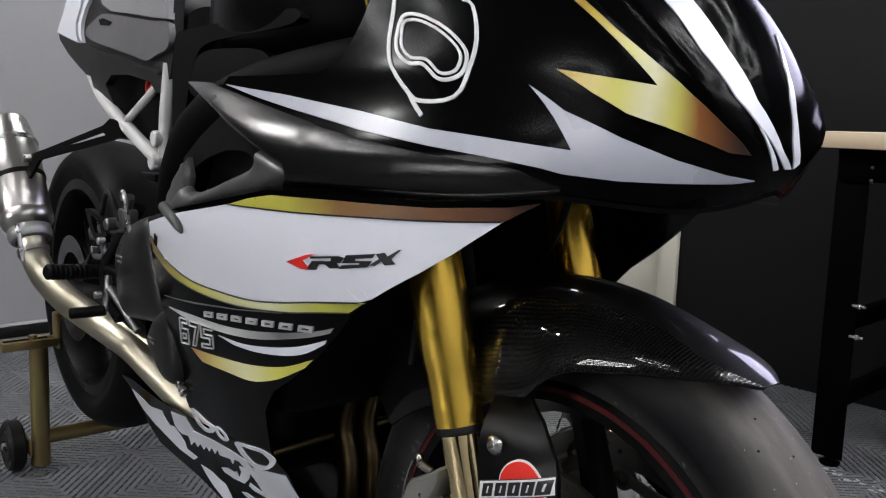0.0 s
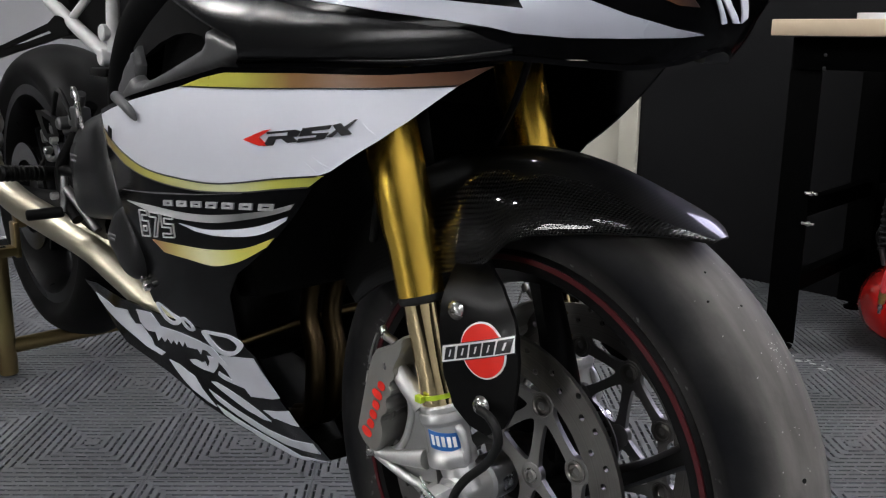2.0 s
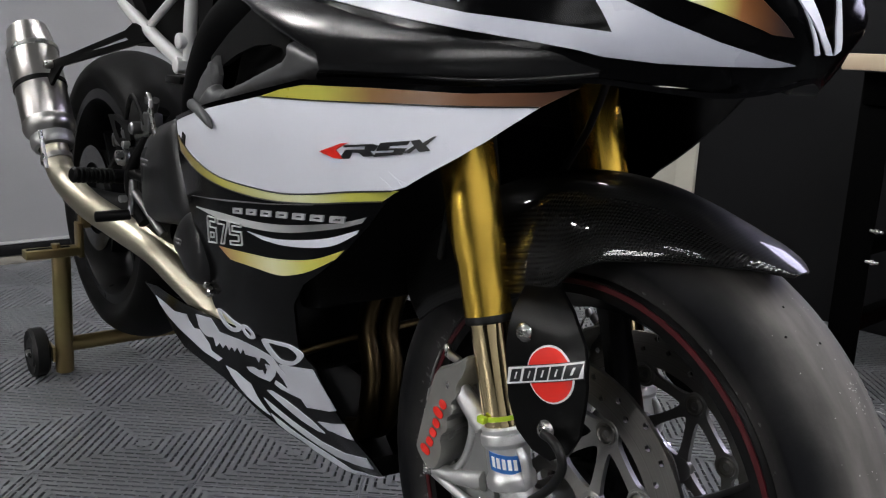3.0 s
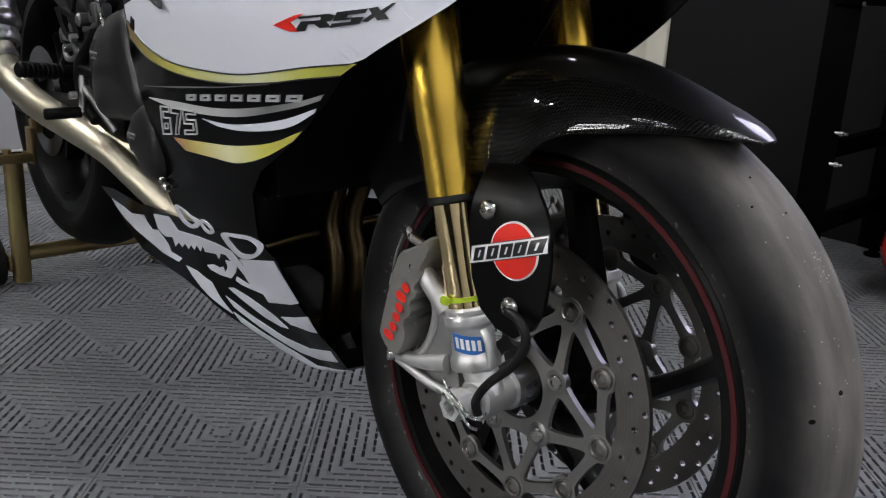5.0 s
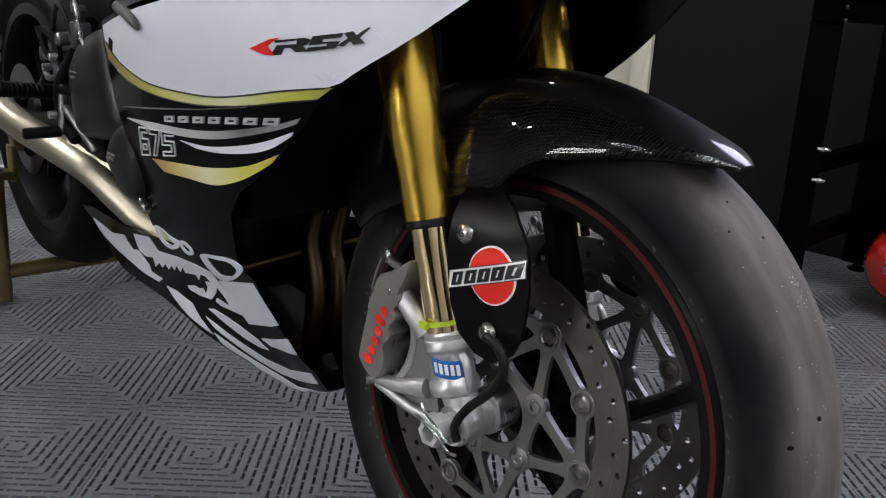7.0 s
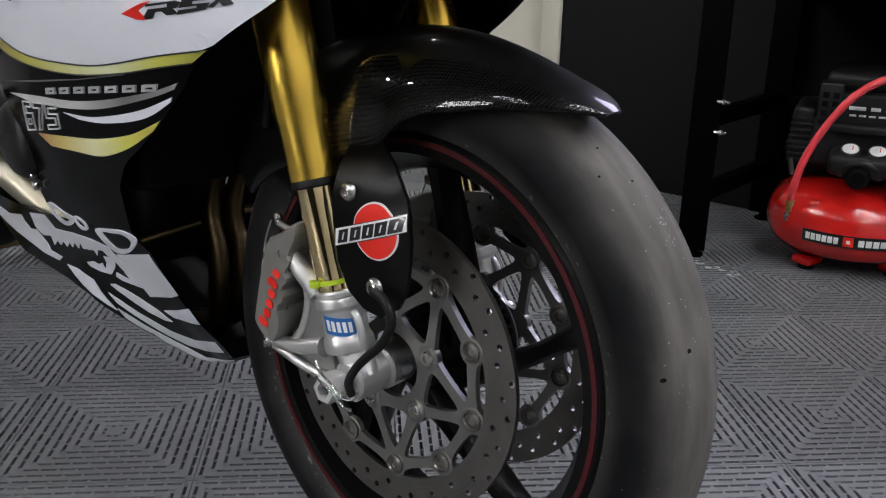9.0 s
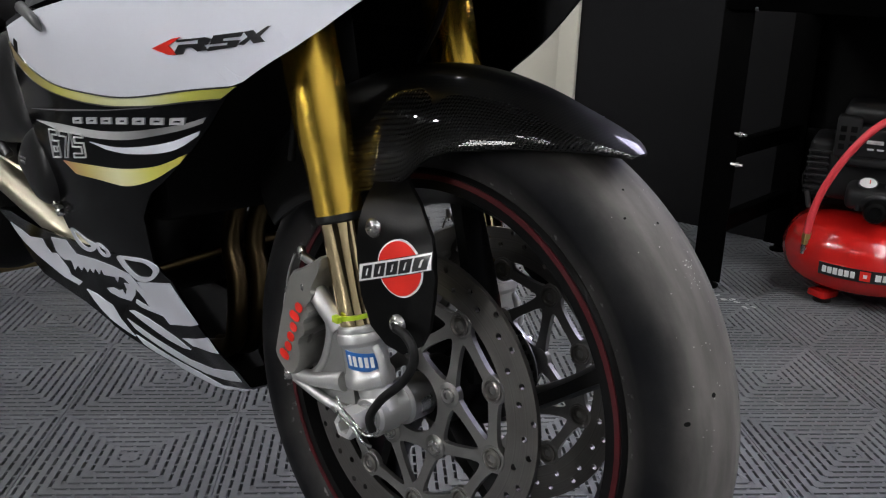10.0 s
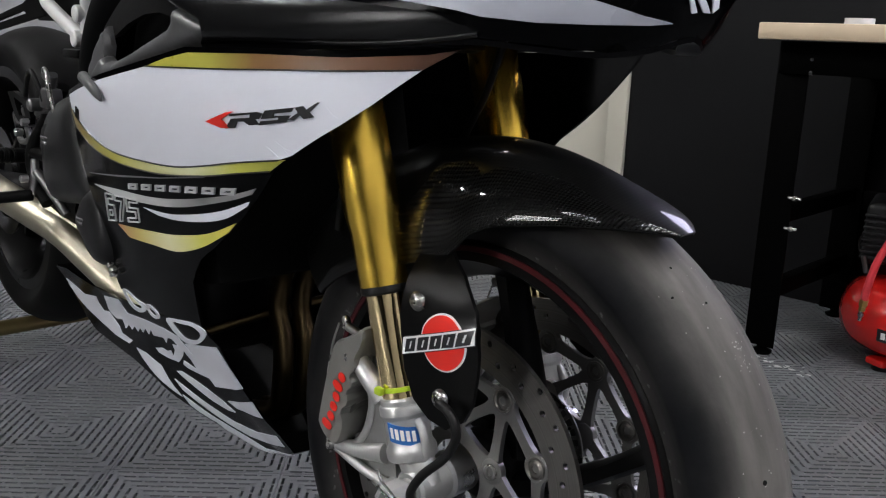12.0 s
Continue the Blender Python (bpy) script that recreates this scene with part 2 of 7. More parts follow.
def turned_material(name, colour, tone):
    """Steel ground in fine rings about the front axle, browned by heat."""
    mt = material(name, colour, 0.40, metal=1.0, vary=0.5, big=14, tone=tone)
    t = mt.node_tree
    b = t.nodes["Principled BSDF"]
    co = [n for n in t.nodes if n.type == "TEX_COORD"][0]
    flat = t.nodes.new("ShaderNodeVectorMath")
    flat.operation = "MULTIPLY_ADD"
    flat.inputs[1].default_value = (1, 0, 1)
    flat.inputs[2].default_value = (0, 0, -0.3)
    t.links.new(co.outputs["Object"], flat.inputs[0])
    rad = t.nodes.new("ShaderNodeVectorMath")
    rad.operation = "LENGTH"
    t.links.new(flat.outputs[0], rad.inputs[0])
    ring = t.nodes.new("ShaderNodeTexNoise")
    ring.noise_dimensions = "1D"
    ring.inputs["Scale"].default_value, ring.inputs["Detail"].default_value = 700.0, 3.0
    t.links.new(rad.outputs["Value"], ring.inputs["W"])
    mix = t.nodes.new("ShaderNodeMix")
    mix.data_type = "RGBA"
    mix.blend_type = "MULTIPLY"
    mix.inputs["Factor"].default_value = 0.5
    t.links.new(b.inputs["Base Color"].links[0].from_socket, mix.inputs["A"])
    t.links.new(ring.outputs["Fac"], mix.inputs["B"])
    t.links.new(mix.outputs["Result"], b.inputs["Base Color"])
    bp = t.nodes.new("ShaderNodeBump")
    bp.inputs["Strength"].default_value, bp.inputs["Distance"].default_value = 0.15, 0.0006
    t.links.new(ring.outputs["Fac"], bp.inputs["Height"])
    t.links.new(bp.outputs["Normal"], b.inputs["Normal"])
    return mt


def lamp_material(name, colour, strength):
    mt = bpy.data.materials.new(name)
    mt.use_nodes = True
    b = mt.node_tree.nodes["Principled BSDF"]
    b.inputs["Base Color"].default_value = (0.9, 0.9, 0.9, 1)
    b.inputs["Emission Color"].default_value = (*colour, 1)
    b.inputs["Emission Strength"].default_value = strength
    return mt


GLOSS_BLACK = material("gloss_black_paint", (0.0012, 0.0012, 0.0014), 0.15, vary=0.25, big=6, spec=0.05)
NOSE_BLACK = material("polished_black_paint", (0.0012, 0.0012, 0.0014), 0.15, vary=0.25, big=6, spec=0.05)
SATIN_BLACK = material("satin_black_paint", (0.003, 0.003, 0.0034), 0.30, spec=0.06, vary=0.3, big=8, bump=0.03, scale=400)
# Base colour runs from grey at the rear to near black ahead.
SHOULDER_BLACK = ramp_material("satin_black_greyer_behind", "x", [(-0.56, (0.060, 0.060, 0.062)), (-0.46, (0.030, 0.030, 0.031)), (-0.37, (0.0075, 0.0075, 0.008)), (-0.28, (0.0042, 0.0042, 0.0046)), (0.2, (0.0042, 0.0042, 0.0046))], 0.25, coat=0.0, spec=0.19)
MATT_BLACK = material("matt_black_plastic", (0.0032, 0.0032, 0.0032), 0.45, grain=0.2, scale=300, bump=0.15, vary=0.3, spec=0.08)
DARK_GREY = material("dark_grey_plastic", (0.0032, 0.0032, 0.0035), 0.40, grain=0.3, scale=250, bump=0.12, vary=0.3, spec=0.06)
DEEP_BLACK = material("sooty_black", (0.003, 0.003, 0.003), 0.8, vary=0.2, spec=0.1)
WHITE_WRAP = material("white_wrap", (0.735, 0.755, 0.825), 0.22, coat=0.3, vary=0.10, big=5, scale=120, grain=0.05, bump=0.03)
GREY_WRAP = material("pale_grey_wrap", (0.38, 0.395, 0.45), 0.28, coat=0.2, vary=0.15, big=5, scale=120)
SILVER_WRAP = ramp_material("silver_fade_film", "x", [(-0.56, (0.5, 0.5, 0.5)), (-0.36, (0.45, 0.45, 0.45)), (-0.25, (0.12, 0.12, 0.12)), (-0.13, (0.3, 0.3, 0.3))])
BLACK_WRAP = material("black_print", (0.006, 0.006, 0.007), 0.3, vary=0.2, coat=0.2)
RED_PRINT = material("red_print", (0.74, 0.020, 0.010), 0.35, vary=0.2)
ORANGE_FADE = ramp_material("gold_to_brown_film", "x", [(-0.30, (0.45, 0.42, 0.06)), (-0.20, (0.42, 0.40, 0.07)), (-0.13, (0.20, 0.10, 0.03)), (-0.02, (0.13, 0.05, 0.02)), (0.06, (0.03, 0.012, 0.008))])
# Palest part way along x, darker gold towards both ends.
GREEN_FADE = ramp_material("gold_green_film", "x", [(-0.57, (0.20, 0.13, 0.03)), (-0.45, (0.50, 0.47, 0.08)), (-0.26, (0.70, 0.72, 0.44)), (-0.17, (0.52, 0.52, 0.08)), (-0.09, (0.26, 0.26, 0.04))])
# Brown to gold print; the pale stop at -0.35 is gloss painted into it.
LOWER_FADE_GLOSS = ramp_material("brown_to_gold_film_painted_gloss", "x", [(-0.50, (0.36, 0.13, 0.05)), (-0.43, (0.60, 0.50, 0.14)), (-0.35, (0.80, 0.77, 0.46)), (-0.27, (0.62, 0.60, 0.10)), (-0.18, (0.50, 0.42, 0.06))])
# Palest at 0.132, browner towards both ends.
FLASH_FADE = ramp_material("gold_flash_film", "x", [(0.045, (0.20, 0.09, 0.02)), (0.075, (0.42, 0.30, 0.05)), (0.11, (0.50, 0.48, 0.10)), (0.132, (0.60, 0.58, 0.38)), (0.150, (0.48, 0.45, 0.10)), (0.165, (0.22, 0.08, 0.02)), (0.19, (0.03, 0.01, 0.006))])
GOLD_TUBE = material("gold_anodised_aluminium", (0.96, 0.63, 0.10), 0.24, metal=1.0, vary=0.15, big=12, scale=200, grain=0.1)
GOLD_CHROME = material("gold_nitride_steel", (0.90, 0.72, 0.40), 0.08, metal=1.0, vary=0.1, big=20)
CAST_ALU = material("cast_aluminium", (0.60, 0.60, 0.59), 0.42, metal=0.85, vary=0.25, big=18, scale=500, grain=0.15, bump=0.2)
NUT_ZINC = material("white_zinc_plate", (0.72, 0.72, 0.71), 0.42, metal=0.7, vary=0.2, big=60)
BRIGHT_ALU = material("machined_aluminium", (0.55, 0.55, 0.54), 0.28, metal=1.0, vary=0.25, big=30)
STEEL = turned_material("ground_disc_steel", (0.24, 0.23, 0.217), (0.12, 0.11, 0.10))
CARRIER = material("grey_anodised_carrier", (0.25, 0.245, 0.236), 0.40, metal=0.9, vary=0.3, big=15, scale=400, grain=0.2)
BOBBIN = material("bobbin_steel", (0.20, 0.19, 0.175), 0.34, metal=0.95, vary=0.3, big=60)
DUCT_GREY = material("faded_grey_plastic", (0.062, 0.062, 0.064), 0.42, grain=0.3, scale=250, bump=0.1, vary=0.5, big=14, spec=0.3)
CALIPER_GREY = material("hard_anodised_grey", (0.185, 0.182, 0.168), 0.42, metal=0.2, vary=0.3, big=30, scale=400, grain=0.2, bump=0.1)
CAST_DARK = material("dull_cast_aluminium", (0.36, 0.36, 0.35), 0.45, metal=0.8, vary=0.3, big=18, scale=500, grain=0.2, bump=0.2)
REAR_RIM = material("dark_polished_rim", (0.06, 0.06, 0.06), 0.25, metal=0.95, vary=0.3, big=15)
BOLT = material("bolt_steel", (0.45, 0.44, 0.42), 0.28, metal=1.0, vary=0.2, big=60)
DARK_STEEL = material("dark_bolt_steel", (0.17, 0.17, 0.17), 0.36, metal=0.9, vary=0.3)
WHEEL_BLACK = material("black_wheel_paint", (0.004, 0.004, 0.004), 0.30, spec=0.12, vary=0.3, big=20)
RIM_RED = material("red_rim_tape", (0.052, 0.0022, 0.0045), 0.4, spec=0.3, vary=0.35, big=15)
TITANIUM = material("brushed_golden_titanium", (0.46, 0.435, 0.35), 0.38, metal=1.0, vary=0.4, big=6, tone=(0.34, 0.295, 0.20), scale=150, grain=0.2)
MUFFLER = material("brushed_titanium", (0.48, 0.465, 0.44), 0.30, metal=1.0, vary=0.25, big=8, scale=150, grain=0.15)
SUBFRAME = material("silver_grey_frame_paint", (0.52, 0.52, 0.515), 0.45, vary=0.2, big=14)
FRAME_GREY = material("charcoal_frame_paint", (0.0020, 0.0020, 0.0022), 0.62, vary=0.3, bump=0.1, scale=300, spec=0.035)
TAIL_GREY = material("grey_tail_film", (0.115, 0.112, 0.118), 0.5, vary=0.3, big=8)
TAIL_PALE = material("pale_grey_tail_film", (0.24, 0.235, 0.245), 0.5, vary=0.3, big=8)
TAIL_DARK = material("worn_dark_tail_plastic", (0.016, 0.0155, 0.016), 0.45, vary=0.4, big=10, scale=200, grain=0.3, bump=0.1, spec=0.25)
ENGINE = material("dark_engine_paint", (0.011, 0.011, 0.0115), 0.36, vary=0.5, big=14, bump=0.2, scale=300, spec=0.28)
HEADER = material("bronzed_header_steel", (0.14, 0.10, 0.05), 0.38, metal=1.0, vary=0.4, big=10)
RUBBER = material("black_rubber", (0.006, 0.006, 0.006), 0.5, vary=0.3, bump=0.1, scale=200, spec=0.2)
REAR_TYRE = material("dark_slick_rubber", (0.0035, 0.0035, 0.0035), 0.55, vary=0.4, big=9, scale=120, grain=0.3, bump=0.2, spec=0.07)
ZINC_GOLD = material("yellow_zinc_steel", (0.27, 0.245, 0.10), 0.36, metal=0.85, vary=0.55, big=9, tone=(0.22, 0.11, 0.07), scale=120, grain=0.15)
LIME = material("lime_nylon", (0.45, 0.62, 0.03), 0.4, vary=0.15)
BLUE_PRINT = material("blue_print", (0.02, 0.12, 0.38), 0.35, vary=0.1)
CARBON = carbon_material("carbon_weave", 0.0025, 0.0006, 0.0045)
CARBON_PLATE = material("satin_carbon_plate", (0.002, 0.002, 0.002), 0.34, spec=0.12, vary=0.35, big=25, scale=500, grain=0.4, bump=0.1)
TILE = material("grey_floor_plastic", (0.188, 0.195, 0.209), 0.40, vary=0.5, big=3.0, scale=220, grain=0.25, bump=0.25, tone=(0.085, 0.088, 0.095), random_tone=0.25)
SLAB = material("dark_concrete", (0.007, 0.007, 0.007), 0.9, vary=0.4, scale=90, grain=0.3, bump=0.3)
WALL_GREY = material("grey_wall_paint", (0.30, 0.30, 0.305), 0.6, vary=0.12, big=1.5, scale=160, grain=0.08, bump=0.12)
WALL_DARK = material("charcoal_wall_paint", (0.0042, 0.0042, 0.0050), 0.55, spec=0.15, vary=0.2, big=1.5, scale=160, grain=0.1, bump=0.12)
CEILING = material("charcoal_ceiling_paint", (0.02, 0.02, 0.021), 0.8, vary=0.08, scale=140, bump=0.1)
CREAM = material("cream_door_paint", (0.52, 0.50, 0.42), 0.45, vary=0.1, big=3, scale=200, grain=0.05)
TAN = material("tan_threshold", (0.32, 0.30, 0.25), 0.6, vary=0.2)
BENCH_STEEL = material("black_powder_coat", (0.0010, 0.0010, 0.0010), 0.50, vary=0.2, scale=400, bump=0.1, spec=0.025)
RED_PAINT = material("red_tank_enamel", (0.55, 0.012, 0.010), 0.20, coat=0.5, vary=0.15, big=5)
HOSE = material("red_hose_rubber", (0.72, 0.055, 0.07), 0.4, vary=0.1)
BRASS = material("brass_fitting", (0.62, 0.45, 0.16), 0.3, metal=1.0, vary=0.2)
COMP_GREY = material("dusty_black_plastic", (0.010, 0.010, 0.0105), 0.42, vary=0.4, big=12, scale=250, grain=0.3, bump=0.1, spec=0.35)
DIAL = material("gauge_face", (0.75, 0.75, 0.74), 0.35, vary=0.05)
PALE_PRINT = material("pale_print", (0.6, 0.6, 0.6), 0.5, vary=0.1)
DUST = material("pale_dust", (0.30, 0.30, 0.31), 0.7, vary=0.3)
GRIT = material("pale_grit", (0.26, 0.25, 0.24), 0.7, vary=0.3)
SILVER_PRINT = material("silver_print", (0.38, 0.38, 0.39), 0.45, vary=0.15)


def wood_material():
    mt = material("pale_maple_boards", (0.62, 0.50, 0.35), 0.45, vary=0.2, big=3, scale=80, grain=0.15, tone=(0.48, 0.36, 0.23), bump=0.1)
    t = mt.node_tree
    noise_nodes = [n for n in t.nodes if n.type == "TEX_NOISE"]
    mp = t.nodes.new("ShaderNodeMapping")
    mp.inputs["Scale"].default_value = (0.15, 1.0, 1.0)
    co = [n for n in t.nodes if n.type == "TEX_COORD"][0]
    t.links.new(co.outputs["Object"], mp.inputs["Vector"])
    for n in noise_nodes:
        t.links.new(mp.outputs["Vector"], n.inputs["Vector"])
    return mt


WOOD = wood_material()


def tyre_material(name):
    """Slick rubber, scuffed grey where the tread has run, with specks of grit."""
    mt = material(name, (0.0048, 0.0052, 0.0066), 0.55, vary=0.3, big=8, scale=120, grain=0.2, bump=0.2, spec=0.07)
    t = mt.node_tree
    b = t.nodes["Principled BSDF"]
    co = [n for n in t.nodes if n.type == "TEX_COORD"][0]
    sep = t.nodes.new("ShaderNodeSeparateXYZ")
    t.links.new(co.outputs["Object"], sep.inputs[0])
    ab = t.nodes.new("ShaderNodeMath")
    ab.operation = "ABSOLUTE"
    t.links.new(sep.outputs["Y"], ab.inputs[0])
    nz = t.nodes.new("ShaderNodeTexNoise")
    nz.inputs["Scale"].default_value, nz.inputs["Detail"].default_value = 13.0, 8.0
    t.links.new(co.outputs["Object"], nz.inputs["Vector"])
    jit = t.nodes.new("ShaderNodeMath")
    jit.operation = "MULTIPLY_ADD"
    jit.inputs[1].default_value = 0.020
    t.links.new(nz.outputs["Fac"], jit.inputs[0])
    t.links.new(ab.outputs[0], jit.inputs[2])
    band = t.nodes.new("ShaderNodeMapRange")
    band.interpolation_type = "SMOOTHSTEP"
    band.inputs["From Min"].default_value, band.inputs["From Max"].default_value = 0.073, 0.034
    t.links.new(jit.outputs[0], band.inputs["Value"])
    mix = t.nodes.new("ShaderNodeMix")
    mix.data_type = "RGBA"
    mix.inputs["B"].default_value = (0.112, 0.106, 0.100, 1)
    old = b.inputs["Base Color"].links[0].from_socket
    t.links.new(old, mix.inputs["A"])
    drag = t.nodes.new("ShaderNodeMapping")
    drag.inputs["Scale"].default_value = (14.0, 75.0, 14.0)
    t.links.new(co.outputs["Object"], drag.inputs["Vector"])
    streak = t.nodes.new("ShaderNodeTexNoise")
    streak.inputs["Scale"].default_value, streak.inputs["Detail"].default_value = 1.0, 6.0
    t.links.new(drag.outputs["Vector"], streak.inputs["Vector"])
    worn = t.nodes.new("ShaderNodeMapRange")
    worn.inputs["From Min"].default_value, worn.inputs["From Max"].default_value = 0.35, 0.65
    worn.inputs["To Min"].default_value, worn.inputs["To Max"].default_value = 0.68, 1.0
    t.links.new(streak.outputs["Fac"], worn.inputs["Value"])
    grey = t.nodes.new("ShaderNodeMath")
    grey.operation = "MULTIPLY"
    t.links.new(band.outputs["Result"], grey.inputs[0])
    t.links.new(worn.outputs["Result"], grey.inputs[1])
    t.links.new(grey.outputs[0], mix.inputs["Factor"])
    vor = t.nodes.new("ShaderNodeTexVoronoi")
    vor.inputs["Scale"].default_value = 70.0
    t.links.new(co.outputs["Object"], vor.inputs["Vector"])
    lt = t.nodes.new("ShaderNodeMath")
    lt.operation = "LESS_THAN"
    lt.inputs[1].default_value = 0.035
    t.links.new(vor.outputs["Distance"], lt.inputs[0])
    grit = t.nodes.new("ShaderNodeMix")
    grit.data_type = "RGBA"
    grit.inputs["B"].default_value = (0.20, 0.195, 0.19, 1)
    few = t.nodes.new("ShaderNodeMath")
    few.operation = "GREATER_THAN"
    few.inputs[1].default_value = 0.56
    t.links.new(nz.outputs["Fac"], few.inputs[0])
    both = t.nodes.new("ShaderNodeMath")
    both.operation = "MULTIPLY"
    t.links.new(lt.outputs[0], both.inputs[0])
    t.links.new(few.outputs[0], both.inputs[1])
    t.links.new(both.outputs[0], grit.inputs["Factor"])
    t.links.new(mix.outputs["Result"], grit.inputs["A"])
    # scuffed, shinier ring beside the rim
    low = t.nodes.new("ShaderNodeVectorMath")
    low.operation = "SUBTRACT"
    low.inputs[1].default_value = (0, 0, 0.3)
    t.links.new(co.outputs["Object"], low.inputs[0])
    flat = t.nodes.new("ShaderNodeVectorMath")
    flat.operation = "MULTIPLY"
    flat.inputs[1].default_value = (1, 0, 1)
    t.links.new(low.outputs[0], flat.inputs[0])
    rad = t.nodes.new("ShaderNodeVectorMath")
    rad.operation = "LENGTH"
    t.links.new(flat.outputs[0], rad.inputs[0])
    ring = t.nodes.new("ShaderNodeMapRange")
    ring.interpolation_type = "SMOOTHSTEP"
    ring.inputs["From Min"].default_value, ring.inputs["From Max"].default_value = 0.243, 0.235
    t.links.new(rad.outputs["Value"], ring.inputs["Value"])
    rub = t.nodes.new("ShaderNodeTexNoise")
    rub.inputs["Scale"].default_value, rub.inputs["Detail"].default_value = 130.0, 5.0
    t.links.new(co.outputs["Object"], rub.inputs["Vector"])
    peak = t.nodes.new("ShaderNodeMapRange")
    peak.inputs["From Min"].default_value, peak.inputs["From Max"].default_value = 0.62, 0.74
    t.links.new(rub.outputs["Fac"], peak.inputs["Value"])
    mask = t.nodes.new("ShaderNodeMath")
    mask.operation = "MULTIPLY"
    t.links.new(ring.outputs["Result"], mask.inputs[0])
    t.links.new(peak.outputs["Result"], mask.inputs[1])
    scuff = t.nodes.new("ShaderNodeMix")
    scuff.data_type = "RGBA"
    scuff.inputs["B"].default_value = (0.13, 0.13, 0.13, 1)
    t.links.new(mask.outputs[0], scuff.inputs["Factor"])
    t.links.new(grit.outputs["Result"], scuff.inputs["A"])
    t.links.new(scuff.outputs["Result"], b.inputs["Base Color"])
    gloss = t.nodes.new("ShaderNodeMapRange")
    gloss.inputs["To Min"].default_value, gloss.inputs["To Max"].default_value = 0.6, 0.36
    t.links.new(ring.outputs["Result"], gloss.inputs["Value"])
    t.links.new(gloss.outputs["Result"], b.inputs["Roughness"])
    return mt


TYRE = tyre_material("slick_tyre_rubber")

# ---- the room ----
X0, X1, Y0, Y1, H = -2.46, 2.6, -5.2, 1.86, 2.55

floor = part("floor", box_bm((X1 - X0 + 0.3, Y1 - Y0 + 0.3, 0.10), ((X0 + X1) / 2, (Y0 + Y1) / 2, -0.064)), SLAB, smooth=False)
tagged(floor, "grey slotted interlocking plastic tile floor over concrete", "floor", kind="structure")
SPLIT = -0.55
wall_west = tagged(part("wall_west", box_bm((0.12, Y1 - SPLIT + 0.12, H + 0.1), (X0 - 0.06, (SPLIT + Y1 + 0.12) / 2, H / 2)), WALL_GREY, smooth=False), "mid-grey painted smooth garage wall", "wall", kind="structure")
tagged(part("wall_west_dark", box_bm((0.12, SPLIT - Y0 + 0.12, H + 0.1), (X0 - 0.06, (SPLIT + Y0 - 0.12) / 2, H / 2)), WALL_DARK, smooth=False), "charcoal painted part of the garage wall", "wall", kind="structure")
DOOR_X0, DOOR_X1, DOOR_H = -1.90, -1.13, 2.04
bm = bmesh.new()
box(bm, (X1 - DOOR_X1, 0.12, H + 0.1), ((X1 + DOOR_X1) / 2, Y1 + 0.06, H / 2))
box(bm, (DOOR_X0 - X0, 0.12, H + 0.1), ((X0 + DOOR_X0) / 2, Y1 + 0.06, H / 2))
box(bm, (DOOR_X1 - DOOR_X0, 0.12, H + 0.05 - DOOR_H), ((DOOR_X0 + DOOR_X1) / 2, Y1 + 0.06, (H + 0.05 + DOOR_H) / 2))
wall_north = tagged(part("wall_north", bm, WALL_DARK, smooth=False), "charcoal painted wall behind the workbench", "wall", kind="structure")
tagged(part("wall_east", box_bm((0.12, Y1 - Y0 + 0.24, H + 0.1), (X1 + 0.06, (Y0 + Y1) / 2, H / 2)), WALL_GREY, smooth=False), "mid-grey painted smooth garage wall", "wall", kind="structure")
tagged(part("wall_south", box_bm((X1 - X0, 0.12, H + 0.1), ((X0 + X1) / 2, Y0 - 0.06, H / 2)), WALL_DARK, smooth=False), "charcoal painted garage wall", "wall", kind="structure")
tagged(part("ceiling", box_bm((X1 - X0 + 0.24, Y1 - Y0 + 0.24, 0.1), ((X0 + X1) / 2, (Y0 + Y1) / 2, H + 0.05)), CEILING, smooth=False), "plain charcoal painted ceiling", "ceiling", kind="structure")

baseboard = tagged(part("baseboard", box_bm((0.012, Y1 - Y0, 0.026), (X0 + 0.006, (Y0 + Y1) / 2, 0.013), 0.002), TAN), "tan threshold strip along the grey wall", "baseboard", kind="structure")
part("rubber_seal", box_bm((0.016, Y1 - Y0, 0.034), (X0 + 0.008, (Y0 + Y1) / 2, 0.0465), 0.003), RUBBER, baseboard, "black rubber seal strip")
part("edge_strip", box_bm((0.012, Y1 - Y0, 0.009), (X0 + 0.006, (Y0 + Y1) / 2, 0.0695), 0.002), SUBFRAME, baseboard, "white metal edge strip")

door = thing("door_1", ((DOOR_X0 + DOOR_X1) / 2, Y1, 0), "closed cream painted door with a cream casing", "door", kind="structure")
part("slab", box_bm((DOOR_X1 - DOOR_X0 - 0.01, 0.04, DOOR_H - 0.01), ((DOOR_X0 + DOOR_X1) / 2, Y1 + 0.04, DOOR_H / 2), 0.002), CREAM, door)
for name, sx, at in (("casing", 0.07, DOOR_X1 + 0.035), ("casing", 0.07, DOOR_X0 - 0.035)):
    part(name, box_bm((sx, 0.018, DOOR_H + 0.07), (at, Y1 - 0.009, (DOOR_H + 0.07) / 2), 0.004), CREAM, door)
part("casing", box_bm((DOOR_X1 - DOOR_X0, 0.018, 0.07), ((DOOR_X0 + DOOR_X1) / 2, Y1 - 0.009, DOOR_H + 0.035), 0.004), CREAM, door)
part("knob", lathe_bm([(0, 0), (0.02, 0), (0.012, 0.01), (0.012, 0.035), (0.028, 0.045), (0.026, 0.065), (0, 0.07)], Matrix.Translation((DOOR_X0 + 0.07, Y1 + 0.02, 0.95)) @ pose(0, 0, 0, 90), 24), BRIGHT_ALU, door)

